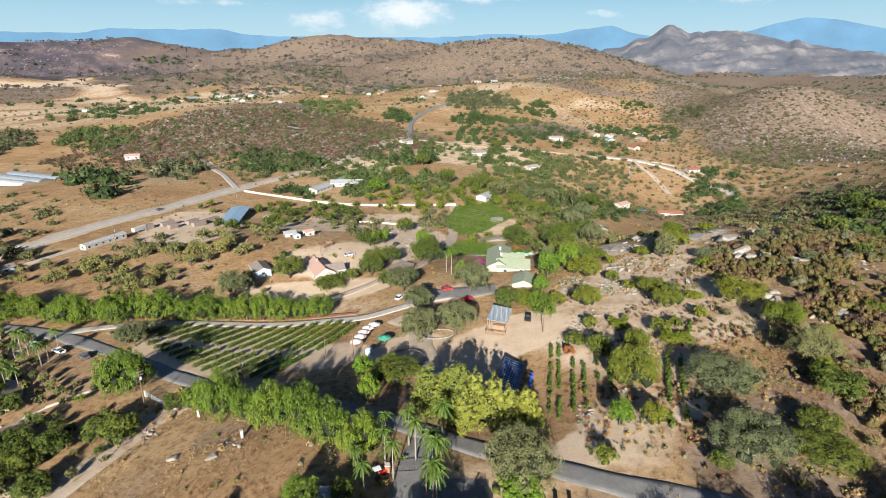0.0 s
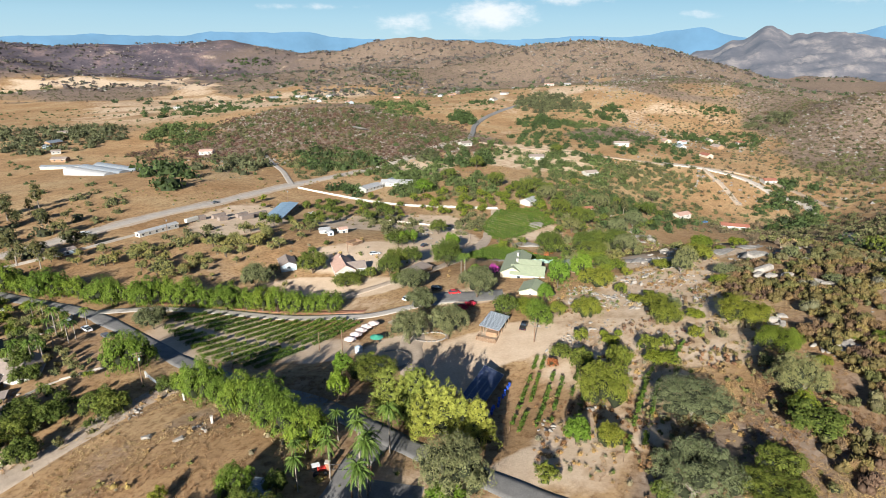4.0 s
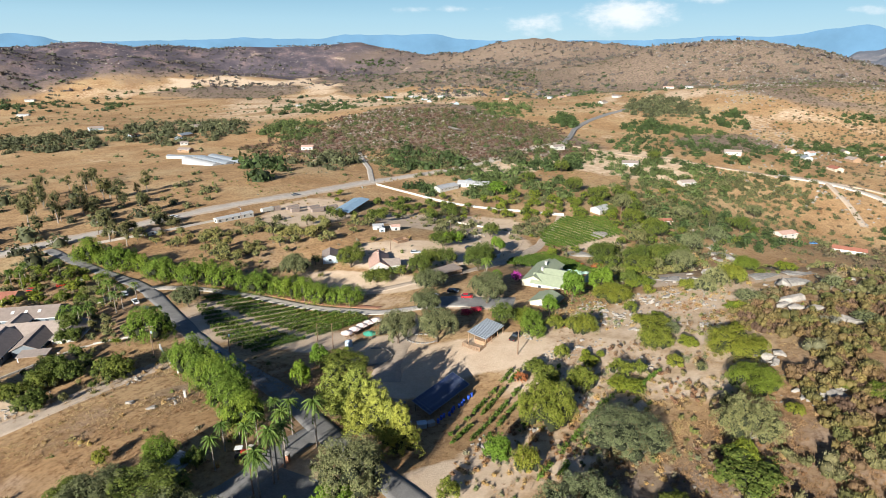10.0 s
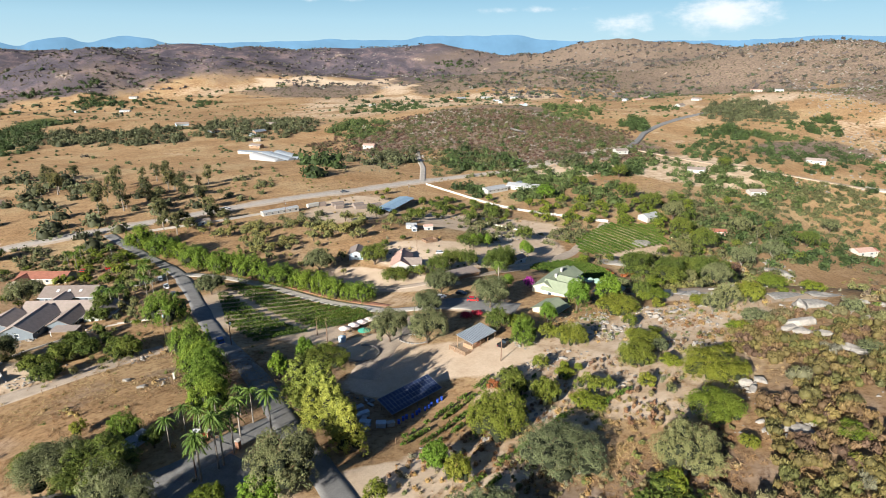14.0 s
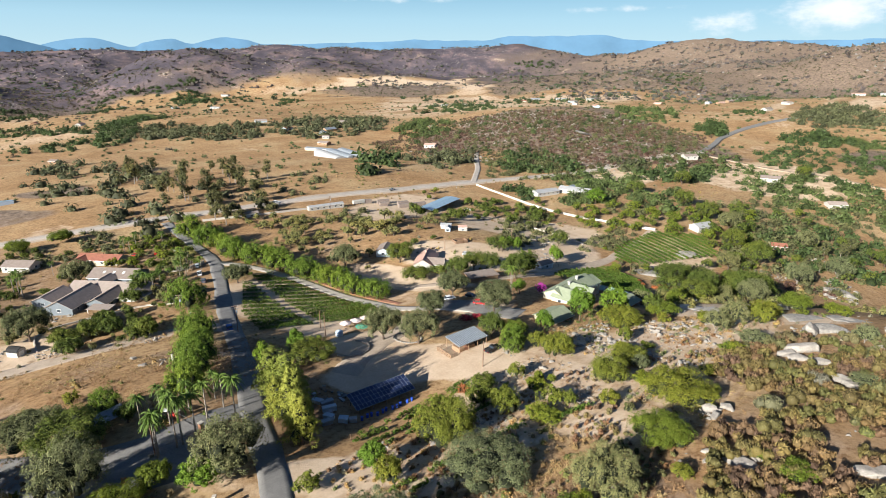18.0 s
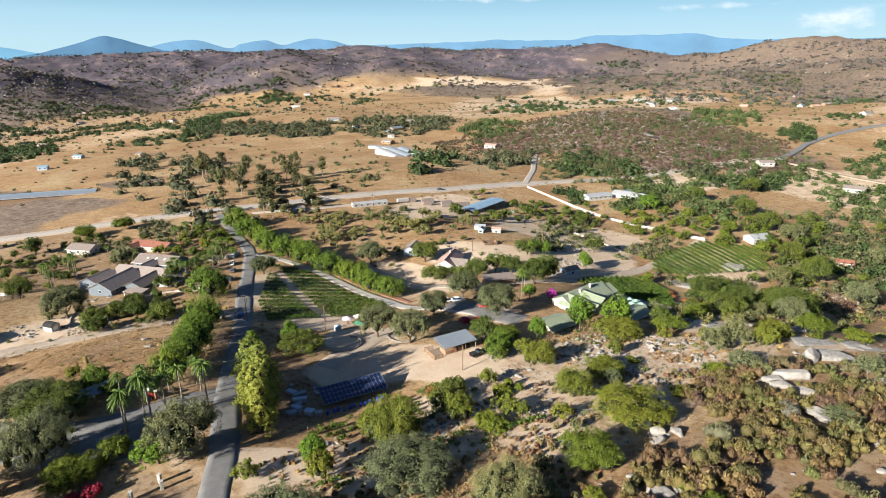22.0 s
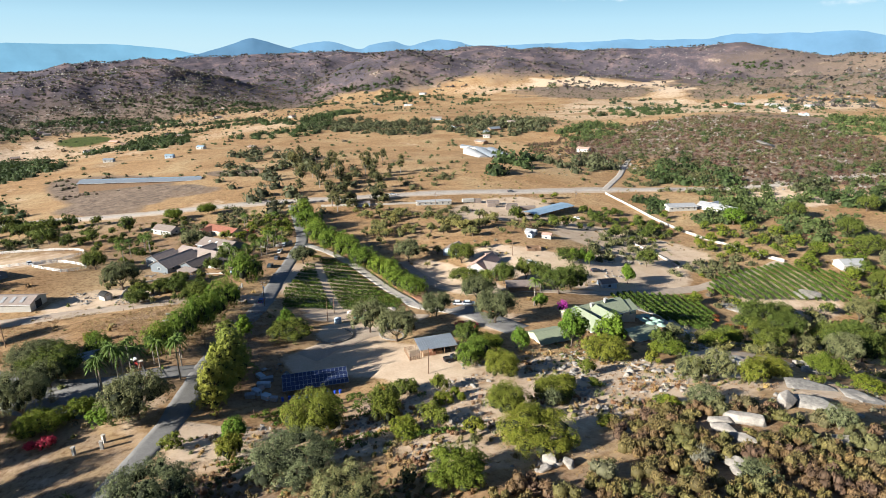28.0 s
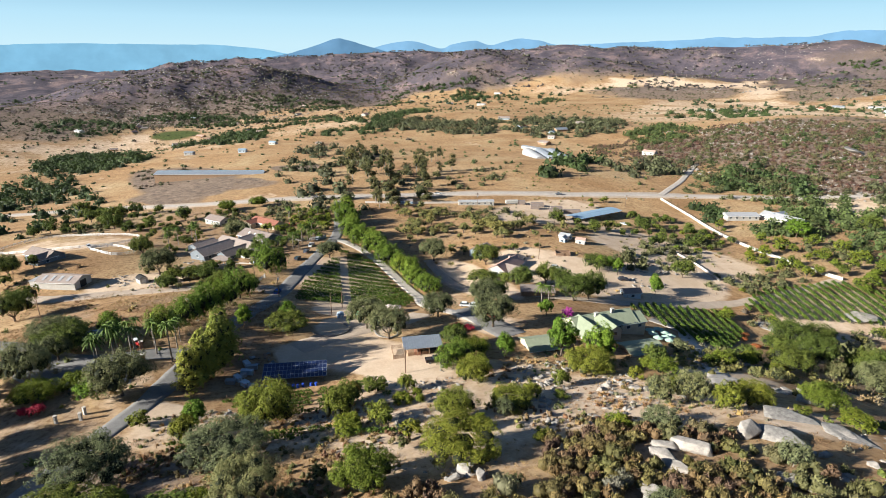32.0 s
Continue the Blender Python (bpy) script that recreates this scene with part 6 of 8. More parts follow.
def heap(x, y, r, n, size):
    """A loose outcrop of boulders."""
    for _ in range(int(n * 1.7)):
        a, q = prng.uniform(0, 6.28), r * math.sqrt(prng.random())
        args = (x + q * math.cos(a), y + q * math.sin(a), size * prng.uniform(0.28, 0.85), prng.uniform(0, 360), prng.uniform(-25, 25), prng.uniform(1, 1.5), prng.uniform(0.6, 1.1))
        if args[2] > 1.75:
            boulder(*args)
        else:
            LOOSE.append(args)


boulder(101.6, 181.0, 3.9, 25, 6, 1.7, 0.95, 0)
boulder(98.8, 177.6, 2.6, 40, 4, 1.6, 0.9, 0)
boulder(101.2, 174.6, 2.7, 22, 5, 1.7, 0.9, 0)
boulder(105.0, 173.4, 2.7, 34, 8, 1.9, 0.85, 0)
boulder(101.8, 195.0, 4.2, 100, 30, 1.25, 1.25, 0)
boulder(106, 198.5, 5.5, 20, 4, 1.6, 0.5, 0)
boulder(116, 186, 3.2, 20, 0, 1.8, 0.85, 0)
boulder(118.5, 188.5, 2.2, -20, 0, 1.6, 0.85, 0)
boulder(109, 212, 2.4, 10, 0, 1.5, 0.85)
boulder(108.8, 164.2, 2.9, 20, 8, 1.7, 0.95, 0)
boulder(111.2, 162.0, 2.4, -5, 5, 1.6, 0.8, 0)
boulder(89.6, 143.2, 2.4, 30, 10, 1.2, 1.1, 0)
boulder(92.4, 144.6, 2.0, -20, 5, 1.3, 1.0, 0)
boulder(91.0, 140.8, 1.8, 80, 0, 1.4, 0.9, 0)
boulder(114.5, 131, 4.1, 20, 0, 1.3, 0.59)
boulder(102.5, 210.5, 9.5, 14, 0, 1.6, 0.2)
boulder(112, 211.5, 8, -4, 0, 1.6, 0.2)
boulder(73, 226, 7, 60, 0, 1.5, 0.2)
boulder(98, 126, 2.9, 15, 0, 1.6, 0.85)
boulder(-60.5, 104.5, 2.1, 0, 0, 1.3, 0.8)
boulder(-50.8, 102.8, 2.2, 30, 0, 1.3, 0.7)
boulder(-40, 70, 2.0, 30, 0, 1.4, 0.7)
boulder(29, 315, 11, 20, 0, 1.5, 0.45)
boulder(35, 360, 11, 60, 0, 1.3, 0.6)
boulder(107, 384, 12, 0, 0, 1.5, 0.5)
boulder(93, 227, 3.4, 0, 0, 1.4, 1)
boulder(-193, 746, 26, 120, 14, 2.0, 0.25)
# rubble near the estate and below the green-roofed house
heap(-128.6, 106.8, 2.5, 7, 1.5)
heap(-129.0, 112.0, 2.5, 6, 1.5)
heap(-95.0, 95.6, 4, 14, 1.2)
heap(-94.0, 102.5, 3.5, 10, 1.2)
heap(-114.6, 78.2, 3.5, 10, 1.3)
heap(-109.0, 83.4, 3, 8, 1.5)
heap(-73.0, 114.8, 3, 8, 1.0)
heap(-118.6, 125.3, 3, 8, 1.2)
heap(47.3, 195.9, 5, 10, 1.6)
heap(60.5, 184.2, 5, 12, 1.8)
heap(109.3, 397.1, 7, 10, 2.4)
heap(95.7, 430.3, 8, 10, 2.4)
heap(80.1, 373.9, 6, 8, 2.0)
heap(107.1, 398.8, 8, 12, 2.6)
heap(75.7, 203.5, 5, 10, 1.6)
heap(48.2, 196.5, 5, 12, 1.6)
heap(63.0, 143.1, 3, 9, 1.5)
heap(89.7, 143.8, 3, 7, 1.7)
heap(96.6, 125.3, 4, 9, 1.6)
heap(33.5, 168.1, 4, 12, 1.2)
heap(42.5, 156.7, 4, 12, 1.1)
heap(97, 127, 5, 9, 2.2)
heap(99.9, 198.6, 2.5, 5, 1.8)
heap(89.5, 143, 3.5, 8, 1.6)
heap(78, 190, 8, 14, 1.6)
heap(60, 200, 7, 12, 1.6)
heap(74, 222, 8, 10, 1.8)
heap(56, 232, 7, 10, 2.0)
heap(64.5, 145, 4, 12, 1.6)
heap(51, 127, 4.5, 16, 1.5)
heap(44, 119, 3, 7, 1.5)
heap(63, 107, 3, 6, 1.6)
heap(32, 112.5, 3, 8, 1.2)
heap(-72, 117, 2.5, 6, 1.3)
heap(-95, 94, 4, 10, 1.6)
heap(-91, 99, 3, 7, 1.3)
heap(-104, 80, 3, 6, 1.6)
heap(-66, 131, 2, 8, 1.0)
heap(-48, 107, 3, 6, 1.4)
heap(50, 183, 8, 14, 2.4)
heap(66, 171, 6, 12, 2.2)
heap(69, 197, 8, 14, 2.6)
heap(79, 172, 6, 9, 2.0)
heap(58, 178, 6, 9, 1.8)
heap(40, 150, 6, 12, 1.4)
heap(47, 160, 7, 14, 1.6)
heap(87, 232, 9, 12, 3.2)
heap(60, 262, 9, 10, 3.0)
heap(105, 375, 12, 8, 5.0)
heap(120, 300, 20, 9, 3.5)
heap(118, 200, 8, 9, 2.2)
heap(125, 150, 12, 10, 1.8)
heap(-18, 293, 9, 12, 2.2)
heap(-32, 312, 12, 16, 2.4)
heap(-271, 535, 15, 9, 4.5)
heap(-150, 640, 30, 12, 4.0)


def loose_stones():
    """The smaller stones of all the heaps, in one mesh."""
    bits = []
    for x, y, size, turn, tilt, long, high in LOOSE:
        me = STONES[prng.randrange(6)]
        co = np.empty(len(me.vertices) * 3, np.float32)
        me.vertices.foreach_get("co", co)
        m = np.array(pose(x, y, zat(x, y) + size * 0.15 * high, tilt, tilt * 0.4, turn) @ Matrix.Diagonal((size * 0.5 * long, size * 0.5, size * 0.5 * high, 1)))
        v = co.reshape(-1, 3) @ m[:3, :3].T + m[:3, 3]
        me.calc_loop_triangles()
        f = np.empty(len(me.loop_triangles) * 3, np.int32)
        me.loop_triangles.foreach_get("vertices", f)
        bits.append((v, f.reshape(-1, 3)))
    v, f = merge(bits)
    return tagged(new("loose_stones", fast_mesh("loose_stones", v, f, [ROCK])), "small pale granite stones in loose heaps", "stones", kind="stuff")


loose_stones()


def rock_field(name, n, lo, hi, a0, a1, keep, size, label, seed):
    """Loose rock joined into one mesh, strewn over far slopes."""
    rng = np.random.default_rng(seed)
    p = ring(n, lo, hi, a0, a1)
    p = p[keep(p[:, 0], p[:, 1])]
    z = height(p[:, 0], p[:, 1])
    base = np.array([[1, 0, 0], [-0.5, 0.8, 0], [-0.6, -0.7, 0], [0.2, 0.1, 0.75], [0.5, -0.6, 0.3], [-0.3, 0.5, 0.5]])
    tri = np.array([[0, 1, 5], [5, 1, 2], [0, 5, 3], [5, 2, 3], [2, 4, 3], [4, 0, 3], [2, 0, 4]])
    s = rng.uniform(*size, len(p))
    a = rng.uniform(0, 6.28, len(p))
    c, sn = np.cos(a)[:, None], np.sin(a)[:, None]
    b = base[None] * s[:, None, None] * rng.uniform(0.6, 1.3, (len(p), 6, 3))
    v = np.stack([b[..., 0] * c - b[..., 1] * sn + p[:, :1], b[..., 0] * sn + b[..., 1] * c + p[:, 1:], b[..., 2] + z[:, None] - 0.1], -1)
    f = (np.arange(len(p)) * 6)[:, None, None] + tri[None]
    return tagged(new(name, fast_mesh(name, v.reshape(-1, 3), [f.reshape(-1, 3)], [ROCK])), label, "rocks", kind="stuff")


rock_field("hilltop_rocks", 7000, 1500, 2700, -96, -66, lambda x, y: (np.hypot((x + 1900) / 520, (y - 240) / 420) < 1) & (fbm(x, y, 90, 85, 3) > 0.52), (1.2, 4.2), "pale boulders scattered over a rocky hill", 5)
rock_field("knoll_rocks", 9000, 520, 1000, -40, 20, lambda x, y: (np.hypot((x + 230) / 220, (y - 725) / 190) < 1.0) & (fbm(x, y, 50, 81, 3) > 0.52), (0.5, 2.4), "pale stones strewn over the brown knoll", 1)
rock_field("ridge_rocks", 16000, 600, 2600, 5, 44, lambda x, y: fbm(x, y, 110, 82, 3) > 0.54, (0.7, 3.0), "pale granite outcrops on the rocky ridge", 2)
rock_field("hill_rocks", 21000, 1400, 4400, -106, 44, lambda x, y: (fbm(x, y, 200, 83, 3) > 0.55) & (height(x, y) > 0), (1.5, 6.0), "pale granite outcrops on far hills", 3)
rock_field("slope_rocks", 2600, 60, 200, -30, 60, lambda x, y: (x > 36) & (x < 125) & (fbm(x, y, 12, 84, 3) > 0.55), (0.15, 0.6), "small pale stones on the hillside", 4)

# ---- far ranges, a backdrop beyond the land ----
# air haze painted on the mountains as blue colour and a faint glow
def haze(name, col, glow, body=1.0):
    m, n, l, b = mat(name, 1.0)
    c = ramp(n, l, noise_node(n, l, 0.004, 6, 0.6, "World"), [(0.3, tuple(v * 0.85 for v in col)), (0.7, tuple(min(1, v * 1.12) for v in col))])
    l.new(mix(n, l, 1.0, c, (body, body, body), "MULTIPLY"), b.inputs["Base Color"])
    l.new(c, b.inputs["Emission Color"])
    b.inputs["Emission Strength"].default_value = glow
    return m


def rangeline(name, pts, material, label, seed, depth=260.0, jag=1.0):
    c = spline(pts, 14)
    rough = (fbm(c[:, 0], c[:, 1], 120, seed, 4) - 0.5) * 34 * jag
    rows = []
    for k in range(25):
        s = k / 24
        q = c.copy()
        d = q[:, :2] / np.linalg.norm(q[:, :2], axis=1)[:, None]
        q[:, :2] -= d * depth * s
        fold = (fbm(c[:, 0] + 900 * s, c[:, 1] - 700 * s, 90, seed + 3, 4) - 0.5) * 70 * jag * math.sin(math.pi * s)
        q[:, 2] = (c[:, 2] + rough) * (1 - s) ** 0.8 + fold * 0.5 - 60 * s
        rows.append(q)
    v = np.stack(rows)
    idx = np.arange(v.shape[0] * v.shape[1]).reshape(v.shape[:2])
    f = np.stack([idx[:-1, :-1], idx[1:, :-1], idx[1:, 1:], idx[:-1, 1:]], -1).reshape(-1, 4)
    return tagged(new(name, fast_mesh(name, v.reshape(-1, 3), [f], [material], True)), label, "mountains", kind="structure")


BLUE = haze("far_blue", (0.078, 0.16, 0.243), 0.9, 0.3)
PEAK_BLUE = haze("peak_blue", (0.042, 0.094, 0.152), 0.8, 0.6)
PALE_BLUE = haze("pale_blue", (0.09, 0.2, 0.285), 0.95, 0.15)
# mottled rock tones, and a blue glow that stands in for haze
MAUVE, mn, ml, mb = mat("far_haze_mauve", 1.0)
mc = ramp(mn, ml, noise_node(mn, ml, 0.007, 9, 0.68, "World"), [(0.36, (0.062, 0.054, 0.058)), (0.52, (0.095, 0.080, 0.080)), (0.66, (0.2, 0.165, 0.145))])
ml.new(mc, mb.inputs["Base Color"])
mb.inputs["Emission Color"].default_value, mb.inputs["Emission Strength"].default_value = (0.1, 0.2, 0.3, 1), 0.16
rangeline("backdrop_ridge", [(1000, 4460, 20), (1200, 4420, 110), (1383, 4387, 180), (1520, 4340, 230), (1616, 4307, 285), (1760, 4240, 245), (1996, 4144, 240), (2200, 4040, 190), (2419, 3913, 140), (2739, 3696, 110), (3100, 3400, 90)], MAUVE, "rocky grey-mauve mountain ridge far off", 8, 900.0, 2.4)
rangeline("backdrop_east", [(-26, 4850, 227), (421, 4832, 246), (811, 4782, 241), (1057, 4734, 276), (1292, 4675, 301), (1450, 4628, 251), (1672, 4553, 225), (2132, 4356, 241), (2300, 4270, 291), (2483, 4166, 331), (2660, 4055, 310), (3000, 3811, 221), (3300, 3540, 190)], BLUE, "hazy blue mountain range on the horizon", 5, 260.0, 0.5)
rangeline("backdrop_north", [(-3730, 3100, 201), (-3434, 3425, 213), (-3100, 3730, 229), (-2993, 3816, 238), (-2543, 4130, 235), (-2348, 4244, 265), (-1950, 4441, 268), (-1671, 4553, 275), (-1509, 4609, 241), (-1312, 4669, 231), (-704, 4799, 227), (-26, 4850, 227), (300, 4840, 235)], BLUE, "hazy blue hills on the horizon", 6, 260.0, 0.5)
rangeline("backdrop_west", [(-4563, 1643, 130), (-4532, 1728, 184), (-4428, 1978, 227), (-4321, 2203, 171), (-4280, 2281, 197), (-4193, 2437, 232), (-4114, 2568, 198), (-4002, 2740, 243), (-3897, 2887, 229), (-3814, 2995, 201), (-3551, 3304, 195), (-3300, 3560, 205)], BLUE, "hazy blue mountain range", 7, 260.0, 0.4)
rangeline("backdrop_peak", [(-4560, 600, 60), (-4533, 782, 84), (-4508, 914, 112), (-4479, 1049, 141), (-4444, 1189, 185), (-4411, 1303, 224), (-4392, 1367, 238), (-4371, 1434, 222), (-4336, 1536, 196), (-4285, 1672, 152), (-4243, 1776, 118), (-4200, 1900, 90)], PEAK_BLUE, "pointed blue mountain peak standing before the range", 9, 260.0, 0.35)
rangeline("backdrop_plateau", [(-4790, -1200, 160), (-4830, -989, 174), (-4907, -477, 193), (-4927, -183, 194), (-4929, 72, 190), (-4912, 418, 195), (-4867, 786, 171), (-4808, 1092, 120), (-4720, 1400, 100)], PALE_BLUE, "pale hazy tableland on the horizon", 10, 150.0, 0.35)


# ---- building kit ----
def part(name, bm, material, parent, label=""):
    """One mesh object under a thing or under a part."""
    me = bpy.data.meshes.new(name)
    bm.to_mesh(me)
    bm.free()
    me.materials.append(material)
    ob = new(name, me)
    ob.parent = parent
    return tagged(ob, label)


def slab(sx, sy, sz, m=None, bevel=0.0):
    """A block of that size about its middle, its edges eased, at the pose m."""
    bm = bmesh.new()
    bmesh.ops.create_cube(bm, size=1.0, matrix=Matrix.Diagonal((sx, sy, sz, 1)))
    if bevel:
        bmesh.ops.bevel(bm, geom=bm.edges[:], offset=bevel, segments=1, affect="EDGES")
    if m is not None:
        bm.transform(m)
    return bm


def rod(r, h, m=None, sides=8, top=None):
    bm = bmesh.new()
    bmesh.ops.create_cone(bm, segments=sides, radius1=r, radius2=r if top is None else top, depth=h, cap_ends=True)
    bm.transform(Matrix.Translation((0, 0, h / 2)))
    if m is not None:
        bm.transform(m)
    return bm


def prism(profile, length, m=None):
    """A profile of (y, z) points drawn out along x."""
    bm = bmesh.new()
    a = [bm.verts.new((-length / 2, y, z)) for y, z in profile]
    b = [bm.verts.new((length / 2, y, z)) for y, z in profile]
    bm.faces.new(a[::-1])
    bm.faces.new(b)
    n = len(profile)
    for i in range(n):
        bm.faces.new((a[i], a[(i + 1) % n], b[(i + 1) % n], b[i]))
    bmesh.ops.recalc_face_normals(bm, faces=bm.faces[:])
    if m is not None:
        bm.transform(m)
    return bm


WHITE = plain("white_stucco", (0.42, 0.395, 0.35), 0.85, 0.1, 0.6)
CREAM = plain("cream_stucco", (0.46, 0.40, 0.30), 0.85, 0.12, 0.6)
GREYBLUE = plain("grey_siding", (0.15, 0.17, 0.185), 0.8, 0.12, 0.7)
TRIM = plain("white_trim", (0.68, 0.67, 0.64), 0.6, 0.08, 1.0)
GREEN_ROOF = plain("pale_green_shingle", (0.245, 0.27, 0.18), 0.85, 0.14, 0.9)
PINK_ROOF = plain("pink_tile", (0.44, 0.28, 0.22), 0.85, 0.18, 0.9)
BROWN_ROOF = plain("brown_shingle", (0.24, 0.19, 0.16), 0.9, 0.18, 0.8)
RED_ROOF = plain("red_tile", (0.29, 0.115, 0.075), 0.85, 0.2, 0.8)
TAN_ROOF = plain("tan_shingle", (0.32, 0.255, 0.215), 0.9, 0.15, 0.8)
STEEL_ROOF = plain("pale_steel", (0.29, 0.315, 0.34), 0.45, 0.12, 0.4, 0.3)
BLUE_ROOF = plain("blue_steel", (0.27, 0.38, 0.47), 0.45, 0.15, 0.4, 0.2)
WHITE_ROOF = plain("white_roofing", (0.34, 0.335, 0.33), 0.7, 0.1, 0.4)
TIMBER = plain("weathered_timber", (0.3, 0.19, 0.115), 0.9, 0.3, 1.6)
POLE = plain("pole_timber", (0.2, 0.125, 0.08), 0.9, 0.25, 1.6)
IRON = plain("dull_iron", (0.16, 0.155, 0.15), 0.5, 0.2, 2.0, 0.6)
BLOCK = plain("pale_block_wall", (0.48, 0.43, 0.37), 0.9, 0.12, 0.5)
TARP = plain("blue_plastic", (0.03, 0.08, 0.42), 0.4, 0.2, 1.5)
PALE_BOX = plain("pale_blue_paint", (0.42, 0.5, 0.56), 0.5, 0.15, 1.0)
CANVAS = plain("faded_canvas", (0.7, 0.56, 0.5), 0.85, 0.1, 1.0)
GREEN_CANVAS = plain("green_canvas", (0.06, 0.3, 0.2), 0.8, 0.15, 1.0)
RED_PAINT = plain("red_paint", (0.5, 0.04, 0.03), 0.35, 0.15, 1.0)
DARKNESS = plain("dark_interior", (0.03, 0.028, 0.026), 0.9, 0.2, 1.0)
RUBBER = plain("tyre_rubber", (0.025, 0.025, 0.027), 0.8, 0.2, 3.0)
MAGENTA = leaf("bougainvillea_bloom", (0.45, 0.03, 0.28), (0.6, 0.05, 0.4), (0.75, 0.12, 0.5))
ROSE = leaf("red_bloom", (0.2, 0.03, 0.04), (0.36, 0.03, 0.06), (0.5, 0.05, 0.09))
RUSTY = leaf("rusty_leaves", (0.19, 0.065, 0.03), (0.27, 0.095, 0.04), (0.35, 0.15, 0.06))


def glass():
    m, n, l, b = mat("window_glass", 0.06)
    b.inputs["Base Color"].default_value = (0.03, 0.04, 0.05, 1)
    b.inputs["Specular IOR Level"].default_value = 0.7
    return m


GLASS = glass()


def solar_mat():
    m, n, l, b = mat("solar_cells", 0.12)
    col = ramp(n, l, noise_node(n, l, 0.5, 3, 0.5, "World"), [(0.3, (0.012, 0.02, 0.055)), (0.7, (0.022, 0.036, 0.09))])
    l.new(col, b.inputs["Base Color"])
    b.inputs["Specular IOR Level"].default_value = 0.6
    return m


SOLAR = solar_mat()


def root(name, x, y, z, turn, label, category, group=""):
    ob = new(name)
    ob.matrix_basis = pose(x, y, z, 0, 0, turn)
    return tagged(ob, label, category, group)


def window(parent, name, m, w=1.2, h=1.1):
    """A framed pane, set into the wall's face; m has x along the wall and y out of it."""
    fr = part(name, slab(w + 0.2, 0.1, h + 0.2, m, 0.02), TRIM, parent, "white framed window")
    part("pane", slab(w, 0.12, h, m), GLASS, fr)


def gable(home, ox, oy, turn, length, width, eave, ridge, wallmat, roofmat, windows=0, over=0.5, base=-1.2, door=False):
    """A gabled block of a house: walls, two roof slopes with thickness, ridge cap, fascia, windows, door."""
    m = pose(ox, oy, 0, 0, 0, turn)
    w2 = width / 2
    part("wall", prism([(-w2, base), (w2, base), (w2, eave), (0, ridge - 0.08), (-w2, eave)], length, m), wallmat, home)
    slope = math.atan2(ridge - eave, w2)
    run = (w2 + over) / math.cos(slope)
    for sg in (-1, 1):
        mm = m @ pose(0, 0, ridge + 0.02) @ pose(0, 0, 0, -sg * math.degrees(slope)) @ pose(0, sg * run / 2, 0.06)
        roof = part("roof", slab(length + 2 * over, run, 0.14, mm), roofmat, home)
        part("fascia", slab(length + 2 * over + 0.04, 0.06, 0.22, m @ pose(0, sg * (w2 + over + 0.03), ridge - (w2 + over) * math.tan(slope) + 0.02)), TRIM, roof)
    part("ridge_cap", slab(length + 2 * over, 0.34, 0.1, m @ pose(0, 0, ridge + 0.15), 0.03), roofmat, home)
    for sg in (-1, 1):
        for i in range(windows):
            x = -length / 2 + length * (i + 0.5) / windows
            window(home, "window", m @ pose(x, sg * (w2 + 0.01), eave - 1.25, 0, 0, 0 if sg > 0 else 180), 1.3, 1.1)
        if windows:
            window(home, "window", m @ pose(sg * (length / 2 + 0.01), 0, eave - 1.2, 0, 0, -90 if sg > 0 else 90), 1.5, 1.1)
    if door:
        d = part("door", slab(1.0, 0.12, 2.05, m @ pose(length * 0.18, -(w2 + 0.03), 1.05), 0.02), TIMBER, home)
        part("handle", slab(0.05, 0.08, 0.14, m @ pose(length * 0.18 + 0.4, -(w2 + 0.12), 1.0)), IRON, d)


def chimney(home, x, y, z, h, material):
    c = part("chimney", slab(1.1, 0.9, h, pose(x, y, z + h / 2), 0.04), material, home)
    part("chimney_cap", slab(1.35, 1.15, 0.15, pose(x, y, z + h + 0.07), 0.03), material, c)


# the green-roofed house on the slope
hz = 8.6
home = root("house", 26, 224, hz, 84, "cream house with pale green shingle roofs among trees", "house")
gable(home, 4, 2.5, 0, 22, 9.5, 3.2, 5.6, CREAM, GREEN_ROOF, 5, door=True, base=-3)
gable(home, -4, -3.5, 90, 13, 8, 3.3, 5.9, CREAM, GREEN_ROOF, 2, base=-3)
gable(home, 2.5, -3.5, 90, 9, 4.5, 4.6, 6.0, CREAM, GREEN_ROOF, 1, base=-3)
gable(home, 14, 1.5, 0, 9, 8, 2.8, 4.6, CREAM, GREEN_ROOF, 2, base=-4)
chimney(home, 8, 2.0, 4.5, 2.3, WHITE)
chimney(home, 1.5, 1.5, 4.8, 1.7, WHITE)
garage = root("garage", 31, 199.5, 10.2, 78, "cream garage with a pale green gable roof", "garage")
gable(garage, 0, 0, 0, 9.5, 8.5, 3.0, 4.7, CREAM, GREEN_ROOF, 1, base=-2)
part("garage_door", slab(4.6, 0.1, 2.3, pose(0, 4.31, 1.15), 0.02), TRIM, garage, "white panelled garage door")
pav = root("pavilion", 45, 226, 9.6, 80, "open patio pavilion with a pale green roof", "pavilion")
gable(pav, 0, 0, 0, 11, 7.5, 2.9, 4.0, TIMBER, GREEN_ROOF, 0, base=2.5)
for px in (-5, -1.7, 1.7, 5):
    for py in (-3.4, 3.4):
        part("post", slab(0.22, 0.22, 4.4, pose(px, py, 0.6), 0.02), TIMBER, pav)
part("deck", slab(11.4, 8, 0.2, pose(0, 0, -0.4)), TIMBER, pav)

